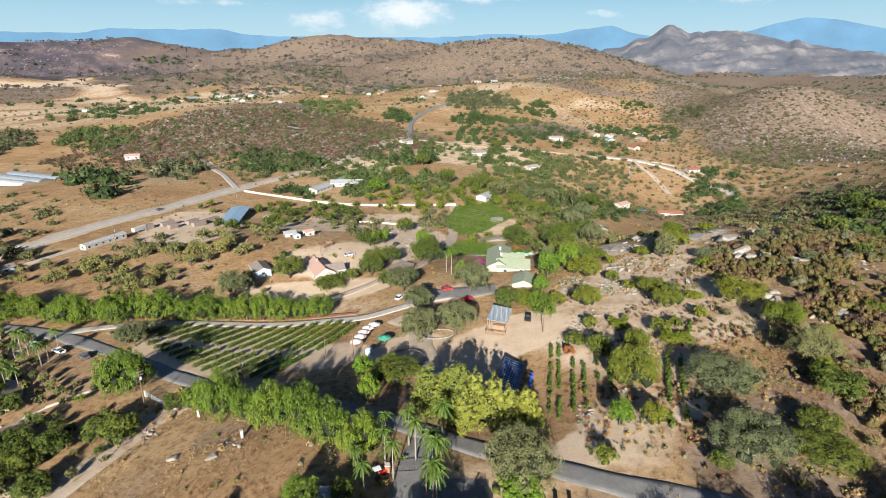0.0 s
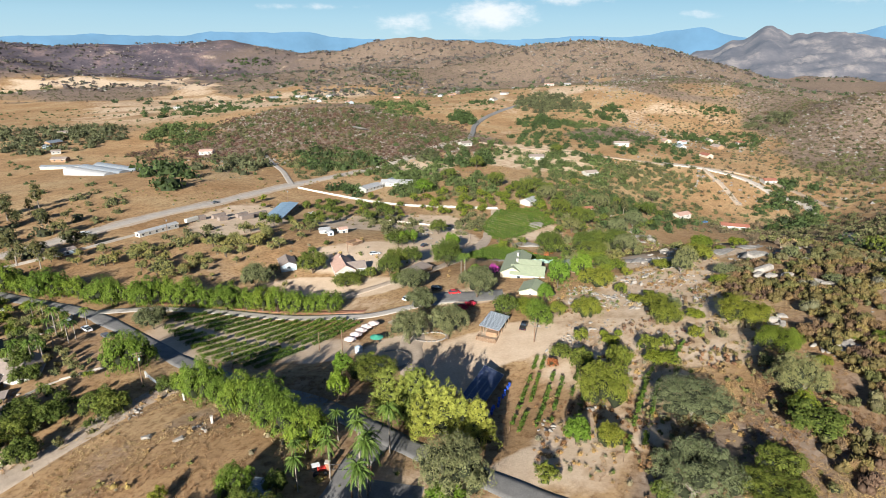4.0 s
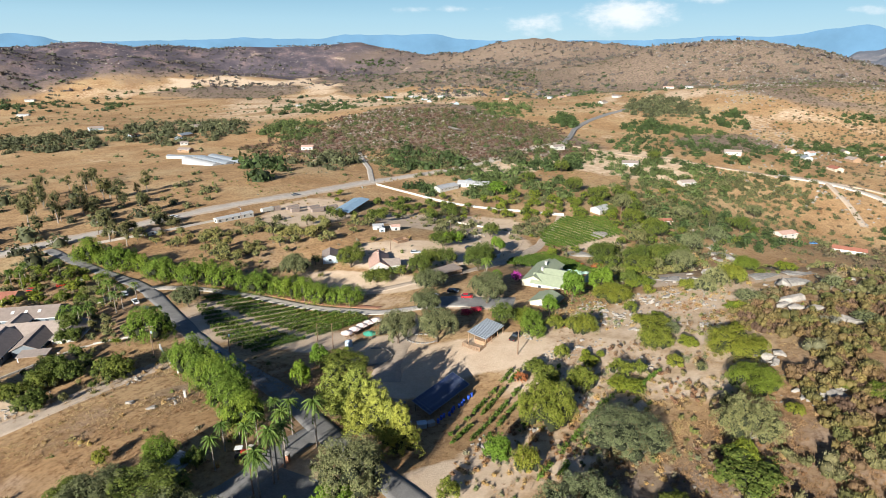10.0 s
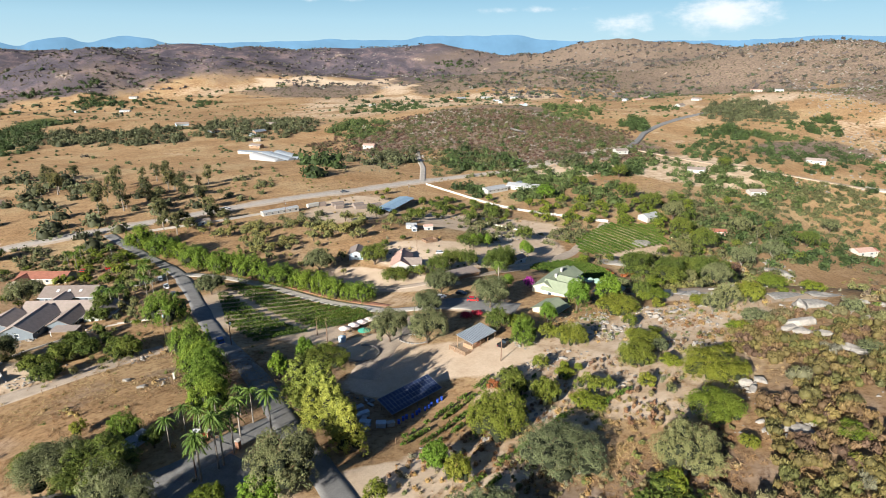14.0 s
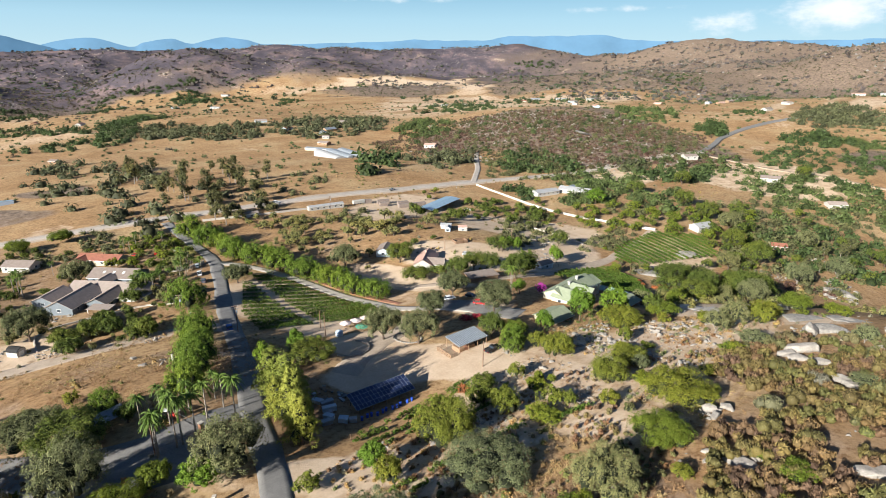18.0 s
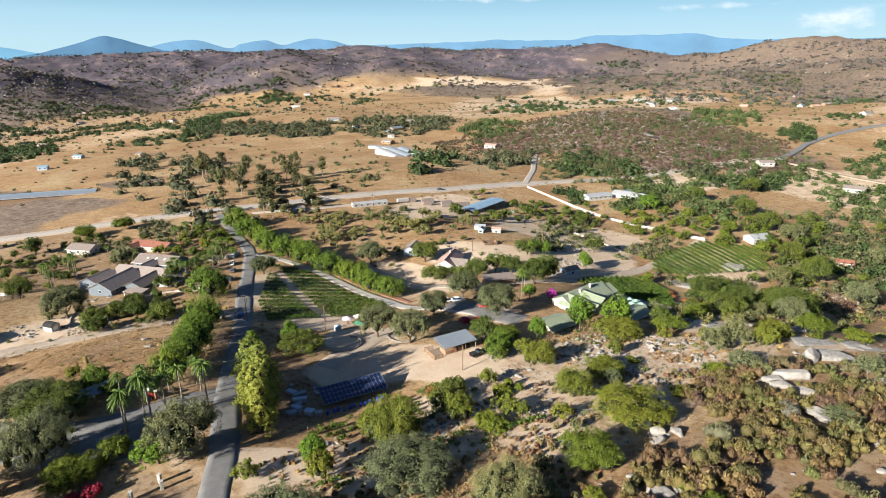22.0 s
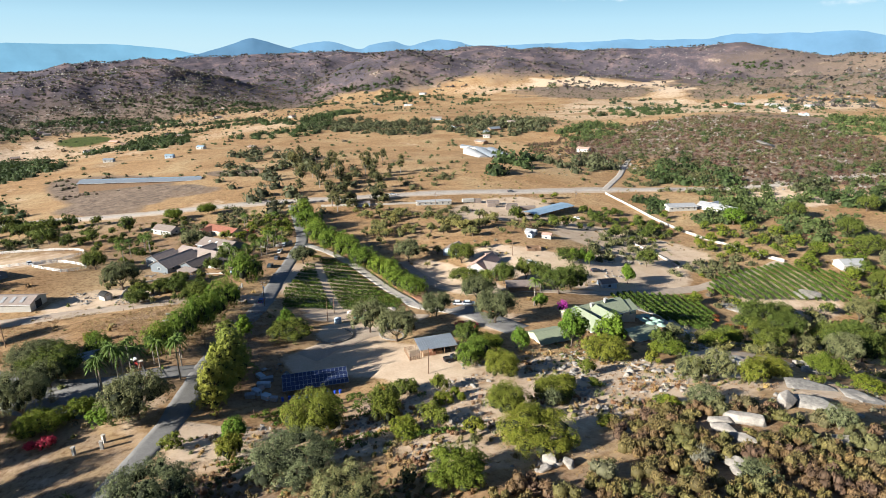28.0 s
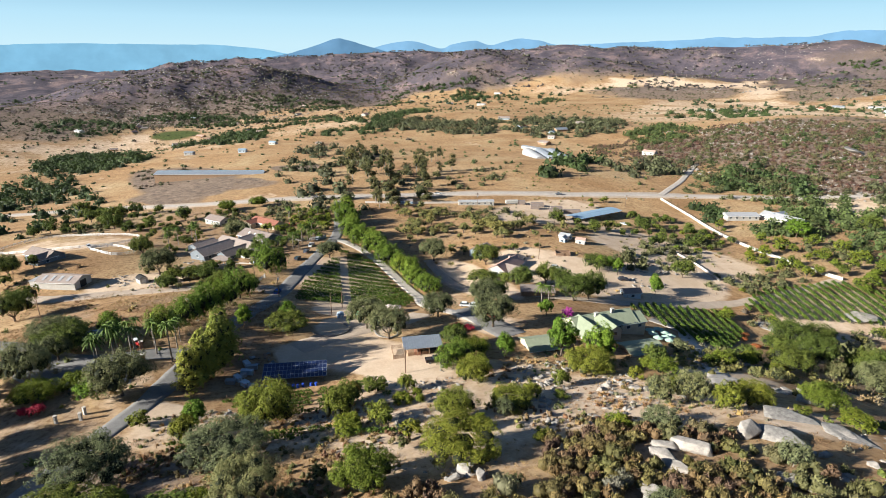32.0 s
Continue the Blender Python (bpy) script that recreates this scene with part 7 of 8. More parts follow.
# the pink farmhouse
home = root("farmhouse", -56, 241, zat(-56, 241), 118, "white farmhouse with a pink tiled gable roof", "house")
gable(home, 0, 0, 0, 17, 9, 3.0, 5.6, WHITE, PINK_ROOF, 4, door=True)
gable(home, -3, -5, 90, 9, 7, 3.0, 5.0, WHITE, BROWN_ROOF, 1)
chimney(home, 3.5, 0.5, 4.6, 1.8, PINK_ROOF)
annex = root("cottage", -84, 243, zat(-84, 243), 120, "small grey cottage with a brown roof", "house")
gable(annex, 0, 0, 0, 11, 7, 2.7, 4.2, PALE_BOX, BROWN_ROOF, 2)
low = root("workshop", -19, 233, zat(-19, 233), 60, "long low shed with a flat grey roof", "shed")
part("wall", slab(13, 6, 3.6, pose(0, 0, 0.8)), TIMBER, low)
part("roof", slab(14, 7, 0.18, pose(0, 0, 2.7, 4)), BROWN_ROOF, low, "flat grey-brown roof")
tiny = root("tool_shed", -9.5, 274, zat(-9.5, 274), 70, "small pale blue shed with a brown roof", "shed")
gable(tiny, 0, 0, 0, 7, 5, 2.4, 3.5, PALE_BOX, BROWN_ROOF, 1)
# yard sheds behind the farmhouse
for x, y, t, lo, wi, wm, rm in ((-84, 296, 30, 6, 5, WHITE, WHITE_ROOF), (-74.5, 299, 40, 5, 4, WHITE, PINK_ROOF), (-79, 291, 120, 4, 3, PALE_BOX, WHITE_ROOF)):
    s = root("yard_shed", x, y, zat(x, y), t, "small white farm shed on bare dirt", "shed", "farm sheds")
    gable(s, 0, 0, 0, lo, wi, 2.2, 3.1, wm, rm, 1, 0.25)
pen = root("pen", -61, 277, zat(-61, 277), 60, "low dark timber animal pen", "pen")
for sx, sy, lx, ly in ((0, 2.5, 7, 0.15), (0, -2.5, 7, 0.15), (3.5, 0, 0.15, 5), (-3.5, 0, 0.15, 5)):
    part("panel", slab(lx, ly, 1.5, pose(sx, sy, 0.6)), POLE, pen)

# the stable with the blue roof, and boxes beside it
barn = root("stable", -138.5, 362, zat(-138, 362) - 0.2, 97, "open stable with a sky-blue steel roof", "barn")
for py, rz, rx in ((-3.2, 3.9, 7), (3.2, 3.9, -7)):
    part("roof", slab(42, 6.6, 0.14, pose(0, py, rz, rx)), BLUE_ROOF, barn, "sky-blue steel roof")
for i in range(9):
    for py in (-6, 6):
        part("post", slab(0.2, 0.2, 3.9, pose(-20 + 5 * i, py, 1.7)), TIMBER, barn)
part("back_wall", slab(41, 0.2, 2.6, pose(0, 1.0, 1.4)), TIMBER, barn)
for x, y, t, lo in ((-179, 328, 60, 7), (-171, 337, 60, 9), (-165, 331, 60, 6), (-159, 345, 62, 8), (-153, 340, 60, 9), (-150, 352, 62, 11)):
    c = root("container", x, y, zat(x, y), t, "dull brown steel storage container on bare ground", "container", "storage containers")
    part("box", slab(lo, 3, 2.8, pose(0, 0, 1.4), 0.05), BROWN_ROOF, c)
    part("door", slab(0.08, 2.6, 2.4, pose(lo / 2 + 0.03, 0, 1.35)), TIMBER, c)
    for k in range(int(lo)):
        part("rib", slab(0.12, 3.08, 2.6, pose(-lo / 2 + 0.5 + k, 0, 1.4)), BROWN_ROOF, c)
mob = root("mobile_home", -187, 296, zat(-187, 296), 68, "long white mobile home by the road", "house")
gable(mob, 0, 0, 0, 25, 4.5, 2.7, 3.4, WHITE, WHITE_ROOF, 6, 0.2)
mob = root("trailer", -181, 322, zat(-181, 322), 70, "white travel trailer by the road", "trailer")
part("body", slab(9, 2.6, 2.6, pose(0, 0, 1.7), 0.25), WHITE, mob)
for sx in (-1, 1):
    part("wheel", rod(0.38, 0.25, pose(sx * 0.7, -1.3, 0.38, 90), 12), RUBBER, mob)
win = root("roadside_shed", -210, 252, zat(-210, 252), 65, "low open shed with a green roof by the road", "shed")
gable(win, 0, 0, 0, 9, 5, 2.3, 3.2, PALE_BOX, BROWN_ROOF, 1, 0.3)

# the white house beyond the block wall
home = root("white_house", -103, 462, zat(-103, 462), 64, "long white house with a white low roof", "house")
gable(home, 0, 0, 0, 22, 11, 3.2, 4.4, WHITE, WHITE_ROOF, 5)
home = root("white_house", -83, 480, zat(-83, 480), 5, "white house with a pale roof among trees", "house")
gable(home, 0, 0, 0, 27, 10, 3.2, 5.0, WHITE, WHITE_ROOF, 5)
gable(home, -6, 4, 90, 12, 8, 3.2, 4.8, WHITE, STEEL_ROOF, 1)

# plant nursery tunnels on the rise
for i in range(3):
    x, y = -372 + 5.2 * i, 470 + 13 * i
    g = root("greenhouse", x, y, zat(x, y), -20, "long pale greenhouse with a low rounded roof", "greenhouse", "nursery greenhouses")
    prof = [(6 * math.cos(math.pi * k / 10), 1.6 + 3.4 * math.sin(math.pi * k / 10)) for k in range(11)]
    part("cover", prism(prof + [(-6, -4), (6, -4)], 62, None), WHITE_ROOF if i == 0 else STEEL_ROOF, g)
    for k in range(9):
        rib = [(6.1 * math.cos(math.pi * q / 10), 1.6 + 3.5 * math.sin(math.pi * q / 10)) for q in range(11)]
        part("rib", prism(rib + [(-6.1, -1), (6.1, -1)], 0.25, pose(-28 + 7 * k, 0, 0)), WHITE, g)
shade = root("shade_house", -440, 520, zat(-440, 520), 12, "very long low shed with a pale roof", "shed")
gable(shade, 0, 0, 0, 46, 8, 2.6, 3.6, CREAM, STEEL_ROOF, 0)
lb = root("poultry_barn", -440, 137, zat(-440, 137) + 1.0, 66, "very long low barn with a grey steel roof", "barn")
gable(lb, 0, 0, 0, 105, 14, 3.0, 4.8, TIMBER, STEEL_ROOF, 0, 0.6, base=-6)
part("ridge_vent", slab(104, 1.4, 0.5, pose(0, 0, 5.1)), BLUE_ROOF, lb)

# the estate west of the lane
home = root("ranch_house", -136, 119, zat(-136, 119) + 0.4, 32, "rambling grey house with brown shingle roofs", "house")
gable(home, 2.3, 14, 0, 27, 11, 3.0, 5.4, GREYBLUE, TAN_ROOF, 5, base=-5, door=True)
gable(home, -3.5, 31, 0, 21, 12, 2.4, 4.8, GREYBLUE, BROWN_ROOF, 4, base=-6)
gable(home, -2, 1, 90, 19, 11, 3.2, 5.9, GREYBLUE, TAN_ROOF, 3, base=-4)
gable(home, 9, 4.5, 90, 14, 8, 3.0, 4.9, GREYBLUE, BROWN_ROOF, 2, base=-4)
gable(home, -13, 3, 90, 12, 9, 3.0, 5.0, GREYBLUE, TAN_ROOF, 2, base=-5)
gable(home, 19, 10, 90, 13, 9, 3.0, 4.9, WHITE, TAN_ROOF, 2, base=-4)
gable(home, -4, 22, 90, 8, 7, 2.6, 4.2, GREYBLUE, TAN_ROOF, 0, base=-5)
part("garage_door", slab(4.8, 0.1, 2.3, pose(19, 3.42, 1.2), 0.02), TRIM, home, "white garage door")
part("patio_cover", slab(9, 5, 0.16, pose(13, -5.5, 2.9, 3)), TAN_ROOF, home, "flat tan patio cover")
for px in (9, 17):
    part("patio_post", slab(0.18, 0.18, 3.4, pose(px, -7.6, 1.2)), TRIM, home)
for i in range(3):
    part("skylight", slab(1.0, 1.4, 0.2, pose(-8 + 4.5 * i, 28.2, 3.85, 22)), TRIM, home)
home = root("tile_house", -197, 154, zat(-197, 154), 30, "low house with a red tile roof", "house")
gable(home, 0, 0, 0, 22, 9, 3.0, 4.8, CREAM, RED_ROOF, 4)
gable(home, -8, -5, 90, 9, 7, 3.0, 4.4, CREAM, RED_ROOF, 1)
home = root("bungalow", -223, 127, zat(-223, 127), 35, "small house with a brown roof in dry grass", "house")
gable(home, 0, 0, 0, 14, 9, 3.0, 4.9, WHITE, BROWN_ROOF, 3)
home = root("stable_house", -155, 45, zat(-155, 45), 40, "grey stable house with dark twin gables", "house")
gable(home, 0, 0, 0, 16, 9, 3.0, 5.2, GREYBLUE, BROWN_ROOF, 3)
gable(home, 5, -4, 90, 9, 7, 3.0, 4.8, GREYBLUE, BROWN_ROOF, 1)
bz = zat(-113, 58) - 0.4
gb = root("barn", -113, 58, bz, 60, "grey barn with a tan roof, four skylights and an open door", "barn")
gable(gb, 0, 0, 0, 17, 10, 3.4, 5.0, WHITE, TAN_ROOF, 0, base=-2)
# a dark slab on the solid wall paints the shade inside the doorway
part("doorway", slab(0.12, 3.6, 3.2, pose(8.53, 0, 1.6)), DARKNESS, gb, "dark open doorway")
for i in range(4):
    part("skylight", slab(1.3, 3.4, 0.08, pose(-6 + 3.6 * i, -2.6, 4.42, 17.7)), WHITE_ROOF, gb, "translucent white skylight")
part("lean_to", slab(5, 7, 0.12, pose(-10.6, 0, 3.0)), WHITE_ROOF, gb)
part("lean_to_wall", slab(4.6, 6.6, 2.9, pose(-10.5, 0, 1.4)), WHITE, gb)
ws = root("garden_shed", -103.5, 87.5, zat(-103.5, 87.5), 25, "white barn-shaped shed with a black roof", "shed")
part("body", prism([(-1.6, -0.2), (1.6, -0.2), (1.6, 1.9), (1.05, 2.7), (0, 3.1), (-1.05, 2.7), (-1.6, 1.9)], 4.2), WHITE, ws)
part("roof", prism([(-1.75, 1.85), (-1.12, 2.8), (0, 3.22), (1.12, 2.8), (1.75, 1.85), (1.6, 1.85), (1.02, 2.66), (0, 3.06), (-1.02, 2.66), (-1.6, 1.85)], 4.5), DARKNESS, ws, "black shingle gambrel roof")
part("door", slab(0.08, 1.6, 1.9, pose(2.12, 0, 0.95)), TRIM, ws)


def oval_fence(cx, cy, a, b, turn, n, label):
    """A ring of white rails on posts."""
    f = root("arena_fence", cx, cy, 0, 0, label, "fence")
    t = radians(turn)
    pts = []
    for i in range(n):
        q = 2 * math.pi * i / n
        u, v = a * math.copysign(abs(math.cos(q)) ** 0.6, math.cos(q)), b * math.copysign(abs(math.sin(q)) ** 0.6, math.sin(q))
        x, y = u * math.cos(t) - v * math.sin(t), u * math.sin(t) + v * math.cos(t)
        pts.append((x, y, zat(cx + x, cy + y)))
    for i, p0 in enumerate(pts):
        p1 = pts[(i + 1) % n]
        part("post", slab(0.2, 0.2, 1.7, pose(p0[0], p0[1], p0[2] + 0.75)), TRIM, f)
        dx, dy = p1[0] - p0[0], p1[1] - p0[1]
        ln = math.hypot(dx, dy)
        for hz_ in (0.5, 1.0, 1.45):
            part("rail", slab(ln, 0.07, 0.2, pose((p0[0] + p1[0]) / 2, (p0[1] + p1[1]) / 2, (p0[2] + p1[2]) / 2 + hz_, 0, -math.degrees(math.atan2(p1[2] - p0[2], ln)), math.degrees(math.atan2(dy, dx)))), TRIM, f)


oval_fence(-212, 46, 38, 22, 54, 44, "white rail fence round a sandy riding arena")
oval_fence(-163, 72, 14, 7, 30, 16, "white rail fence round a small paddock")

# small steel-roofed shelter by the palms
sh = root("carport", -20.6, 80.6, zat(-20.6, 80.6), 92, "open shelter with a pale corrugated roof", "carport")
part("roof", slab(8.5, 4.2, 0.1, pose(0, 0, 3.0, 5)), STEEL_ROOF, sh)
for k in range(14):
    part("corrugation", slab(0.1, 4.2, 0.06, pose(-4 + 0.62 * k, 0, 3.08, 5)), STEEL_ROOF, sh)
for px in (-3.8, 0, 3.8):
    for py in (-1.8, 1.8):
        part("post", slab(0.14, 0.14, 3.3, pose(px, py, 1.3)), TIMBER, sh)

# hay shelter in the yard
hx, hy = 18.4, 166.2
hs = root("hay_shelter", hx, hy, zat(hx, hy), 75, "open shelter with a pale steel roof in the yard", "shelter")
part("roof", slab(11.5, 6.6, 0.12, pose(0, 0, 3.3, 6)), STEEL_ROOF, hs, "pale corrugated steel roof")
for k in range(16):
    part("corrugation", slab(0.12, 6.6, 0.07, pose(-5.4 + 0.72 * k, 0, 3.4, 6)), STEEL_ROOF, hs)
for px in (-5.3, -1.8, 1.8, 5.3):
    for py, ph in ((-3.0, 2.95), (3.0, 3.55)):
        part("post", slab(0.16, 0.16, ph + 0.6, pose(px, py, ph / 2 - 0.3), 0.01), TIMBER, hs)
for k, (bx, col) in enumerate(((-3.6, TIMBER), (-1.6, CLAY), (0.6, TIMBER), (3.0, DARKNESS))):
    part("hay_bale", slab(1.9, 3.6, 1.4 + 0.2 * (k % 2), pose(bx, -0.4, 0.6), 0.06), col, hs)
for k in range(5):
    part("rail", slab(0.1, 6.4, 0.12, pose(-8.8 + 0.0 * k, 0, 0.25 + 0.28 * k)), TIMBER, hs)
for k in range(4):
    part("fence_post", slab(0.14, 0.14, 1.6, pose(-8.8, -3.1 + 2.07 * k, 0.7)), TIMBER, hs)
for sg in (-1, 1):
    for k in range(4):
        part("side_rail", slab(3.0, 0.08, 0.12, pose(-7.3, 3.1 * sg, 0.3 + 0.32 * k)), TIMBER, hs)

# solar canopy: sixteen by four panels on a tilted frame
A, Bc, Cc = Vector((12.6, 122.0, 15.2)), Vector((17.0, 138.2, 15.2)), Vector((17.9, 120.2, 13.6))
ux, uy = (Bc - A).normalized(), (Cc - A).normalized()
uz = ux.cross(uy).normalized()
if uz.z < 0:
    uz = -uz
lx, ly = (Bc - A).length, (Cc - A).length
mid = A + ux * lx / 2 + uy * ly / 2
mm = Matrix((ux, uy, uz)).transposed().to_4x4()
mm.translation = mid
can = new("solar_canopy")
can.matrix_basis = mm
tagged(can, "solar canopy of dark blue panels on steel posts", "solar canopy")
pw, ph = lx / 16, ly / 4
pane_me = None
for i in range(16):
    for j in range(4):
        m = Matrix.Translation((-lx / 2 + pw * (i + 0.5), -ly / 2 + ph * (j + 0.5), 0.06))
        if pane_me is None:
            q = part("solar_panel", slab(pw - 0.07, ph - 0.07, 0.05), SOLAR, can)
            pane_me = q.data
        else:
            q = new("solar_panel", pane_me)
            q.parent = can
        q.matrix_basis = m
for i in range(17):
    part("mullion", slab(0.07, ly, 0.09, pose(-lx / 2 + pw * i, 0, 0.05)), STEEL_ROOF, can, "pale aluminium mullion")
for j in range(5):
    part("rail", slab(lx, 0.07, 0.1, pose(0, -ly / 2 + ph * j, 0.05)), STEEL_ROOF, can, "pale aluminium rail")
inv = mm.inverted()
for i in range(5):
    for j in (0.06, 0.94):
        top = A + ux * lx * (0.05 + 0.225 * i) + uy * ly * j
        g0 = zat(top.x, top.y) - 0.3
        hh = max(0.6, top.z - g0 - 0.05)
        part("post", rod(0.09, hh, inv @ Matrix.Translation((top.x, top.y, g0)), 8), IRON, can)

# clutter by the canopy
crng = random.Random(9)


def crate(x, y, sx, sy, sz, turn, material, name, label, lean=0.0):
    c = root(name, x, y, zat(x, y), turn, label, "crate")
    part("body", slab(sx, sy, sz, pose(0, 0, sz / 2, lean), 0.05), material, c)
    part("lid", slab(sx + 0.1, sy + 0.1, 0.08, pose(0, 0, sz + 0.05, lean)), material, c)
    part("band", slab(sx + 0.05, 0.12, sz, pose(0, 0, sz / 2, lean)), IRON, c)


for x, y, a, b, c_, t, mt in ((13.8, 114.8, 2.6, 1.3, 1.2, 20, PALE_BOX), (15.2, 112.8, 2.4, 1.4, 1.1, 70, STEEL_ROOF), (11, 117.5, 3.4, 1.2, 1.3, 60, PALE_BOX), (8.5, 119, 3.2, 1.2, 1.2, 75, STEEL_ROOF), (6.2, 118, 2.8, 1.4, 1.0, 15, PALE_BOX), (12.4, 116.2, 2.0, 1.0, 0.9, 110, WHITE_ROOF), (17.3, 116.2, 2.2, 1.6, 1.2, 30, PALE_BOX), (19, 117.6, 1.8, 1.2, 1.0, 50, WHITE_ROOF)):
    crate(x, y, a, b, c_, t, mt, "storage_crate", "pale metal storage crate in a cluttered corner")
for k in range(11):
    x, y = 20.2 + 0.38 * k + crng.uniform(-0.4, 0.4), 119.5 + 1.35 * k + crng.uniform(-0.4, 0.4)
    d = root("drum", x, y, zat(x, y), 0, "blue plastic drum beside the solar canopy", "drum", "blue drums")
    part("body", rod(0.34, 0.95, None, 12, 0.34), TARP, d)
    part("lid", rod(0.36, 0.07, pose(0, 0, 0.93), 12), TARP, d)
for k in range(16):
    x, y = 3.5 + crng.uniform(-2.5, 6), 122 + crng.uniform(-2.5, 4)
    s = root("scrap_pile", x, y, zat(x, y), crng.uniform(0, 180), "heap of dull scrap metal and boards", "scrap", "scrap heaps")
    part("sheet", slab(crng.uniform(0.8, 2), 0.9, 0.12, pose(0, 0, 0.35, crng.uniform(-25, 25), 12)), crng.choice([IRON, STEEL_ROOF, TIMBER]), s)
    part("board", slab(1.8, 0.2, 0.1, pose(0.2, 0.1, 0.2, 0, 0, crng.uniform(0, 180))), TIMBER, s)
    part("block", slab(0.6, 0.5, 0.4, pose(0.3, -0.3, 0.1), 0.03), IRON, s)


# ---- vehicles ----
def vehicle(name, x, y, turn, colour, label, pickup=False, length=4.7, lift=0.1):
    """A car or pickup: body, cabin glass, roof, four wheels with rims, lamps."""
    v = root(name, x, y, zat(x, y) + lift, turn, label, "car")
    w = 1.85
    paintm = plain(name + "_paint", colour, 0.25, 0.06, 0.8)
    L = length / 2
    if pickup:
        prof = [(-L, 0.45), (L, 0.45), (L, 0.85), (L - 0.2, 1.05), (0.9, 1.1), (-0.7, 1.1), (-L, 1.1)]
        cab = [(1.1, 1.1), (0.5, 1.7), (-0.65, 1.7), (-0.8, 1.1)]
    else:
        prof = [(-L, 0.4), (L, 0.4), (L, 0.75), (L - 0.2, 0.9), (1.0, 1.0), (-L + 0.1, 1.0)]
        cab = [(1.1, 1.0), (0.4, 1.55), (-L + 0.7, 1.55), (-L + 0.15, 1.0)]
    turned = pose(0, 0, 0, 0, 0, -90)
    part("body", prism([(a, b) for a, b in prof], w, turned), paintm, v)
    part("cabin_glass", prism(cab, w - 0.16, turned), GLASS, v)
    part("roof", slab(cab[1][0] - cab[2][0] - 0.1, w - 0.2, 0.06, pose((cab[1][0] + cab[2][0]) / 2, 0, cab[1][1] + 0.02), 0.02), paintm, v)
    if pickup:
        part("bed", slab(1.5, w - 0.3, 0.06, pose(-L + 0.95, 0, 1.11)), DARKNESS, v)
        for sg in (-1, 1):
            part("bed_side", slab(1.9, 0.08, 0.22, pose(-L + 0.98, sg * (w / 2 - 0.05), 1.18)), paintm, v)
    for sx in (-1, 1):
        for sy in (-1, 1):
            wh = part("wheel", rod(0.36, 0.24, pose(sx * L * 0.62, sy * (w / 2 - 0.02) + (0.12), 0.36, 90), 12), RUBBER, v)
            part("rim", rod(0.2, 0.26, pose(sx * L * 0.62, sy * (w / 2 - 0.02) + 0.13, 0.36, 90), 8), STEEL_ROOF, wh)
    for sy in (-0.65, 0.65):
        part("headlight", slab(0.05, 0.35, 0.16, pose(L + 0.01, sy, 0.72)), TRIM, v)
        part("tail_light", slab(0.05, 0.25, 0.16, pose(-L - 0.01, sy, 0.75)), RED_PAINT, v)
    return v


vehicle("pickup_truck", 27.6, 166.3, 80, (0.018, 0.018, 0.022), "black pickup truck parked in the dirt yard", True, 5.7)
vehicle("white_car", -16.5, 199.0, 60, (0.75, 0.75, 0.74), "white car parked under the oaks", False, 4.7, 0.2)
vehicle("white_car", -13.3, 201.4, 60, (0.72, 0.73, 0.74), "white car parked beside another", False, 4.7, 0.2)
vehicle("white_pickup", -127, 165.5, 152, (0.78, 0.78, 0.76), "white pickup on the lane near palms", True, 5.4, 0.15)
vehicle("blue_car", -61.5, 137.5, 150, (0.03, 0.09, 0.3), "dark blue car on the shaded lane", False, 4.6, 0.15)
vehicle("grey_car", -115.5, 160.5, 148, (0.12, 0.12, 0.13), "dark grey car parked along the lane", False, 4.6, 0.15)
vehicle("silver_car", -140, 172, 152, (0.5, 0.52, 0.54), "silver car parked along the lane", False, 4.6, 0.15)
vehicle("red_car", 1.5, 199.4, 20, (0.5, 0.03, 0.03), "red car parked beneath the oak", False, 4.4, 0.2)
vehicle("dark_car", -6.5, 206, 10, (0.03, 0.03, 0.035), "dark car parked by the gravel apron", False, 4.5, 0.15)
vehicle("white_van", -225, 284, 70, (0.75, 0.75, 0.73), "white van driving on the main road", False, 5.4, 0.3)
vehicle("grey_pickup", -193, 372, 72, (0.2, 0.21, 0.22), "grey pickup on the main road", True, 5.4, 0.3)
vehicle("red_truck", -182, 176, 70, (0.55, 0.04, 0.03), "red truck among garden palms", True, 5.6, 0.1)
vehicle("red_truck", -190, 168, 20, (0.5, 0.04, 0.03), "red truck parked by the tile-roofed house", False, 5.6, 0.1)
vehicle("white_truck", -178, 184, 40, (0.7, 0.7, 0.7), "white truck parked in the garden", True, 5.4, 0.1)
vehicle("green_car", -105, 154, 148, (0.05, 0.07, 0.07), "dark car parked on the verge", False, 4.6, 0.1)
vehicle("white_van", -46, 262, 30, (0.6, 0.6, 0.58), "white van parked in the farmyard", False, 5.2, 0.15)
vehicle("grey_pickup", -72, 244, 100, (0.18, 0.19, 0.2), "grey pickup beside the farmhouse", True, 5.4, 0.15)
vehicle("dark_car", -25, 284, 70, (0.04, 0.04, 0.05), "dark car parked by the farm sheds", False, 4.6, 0.15)
vehicle("white_truck", -120, 372, 20, (0.62, 0.62, 0.6), "white truck by the storage barn", True, 5.8, 0.15)
vehicle("silver_car", -150, 355, 80, (0.45, 0.46, 0.48), "silver car parked in the dirt lot", False, 4.6, 0.15)
vehicle("white_car", -180, 60, 20, (0.6, 0.6, 0.6), "white car beside the paddock", False, 4.6, 0.15)
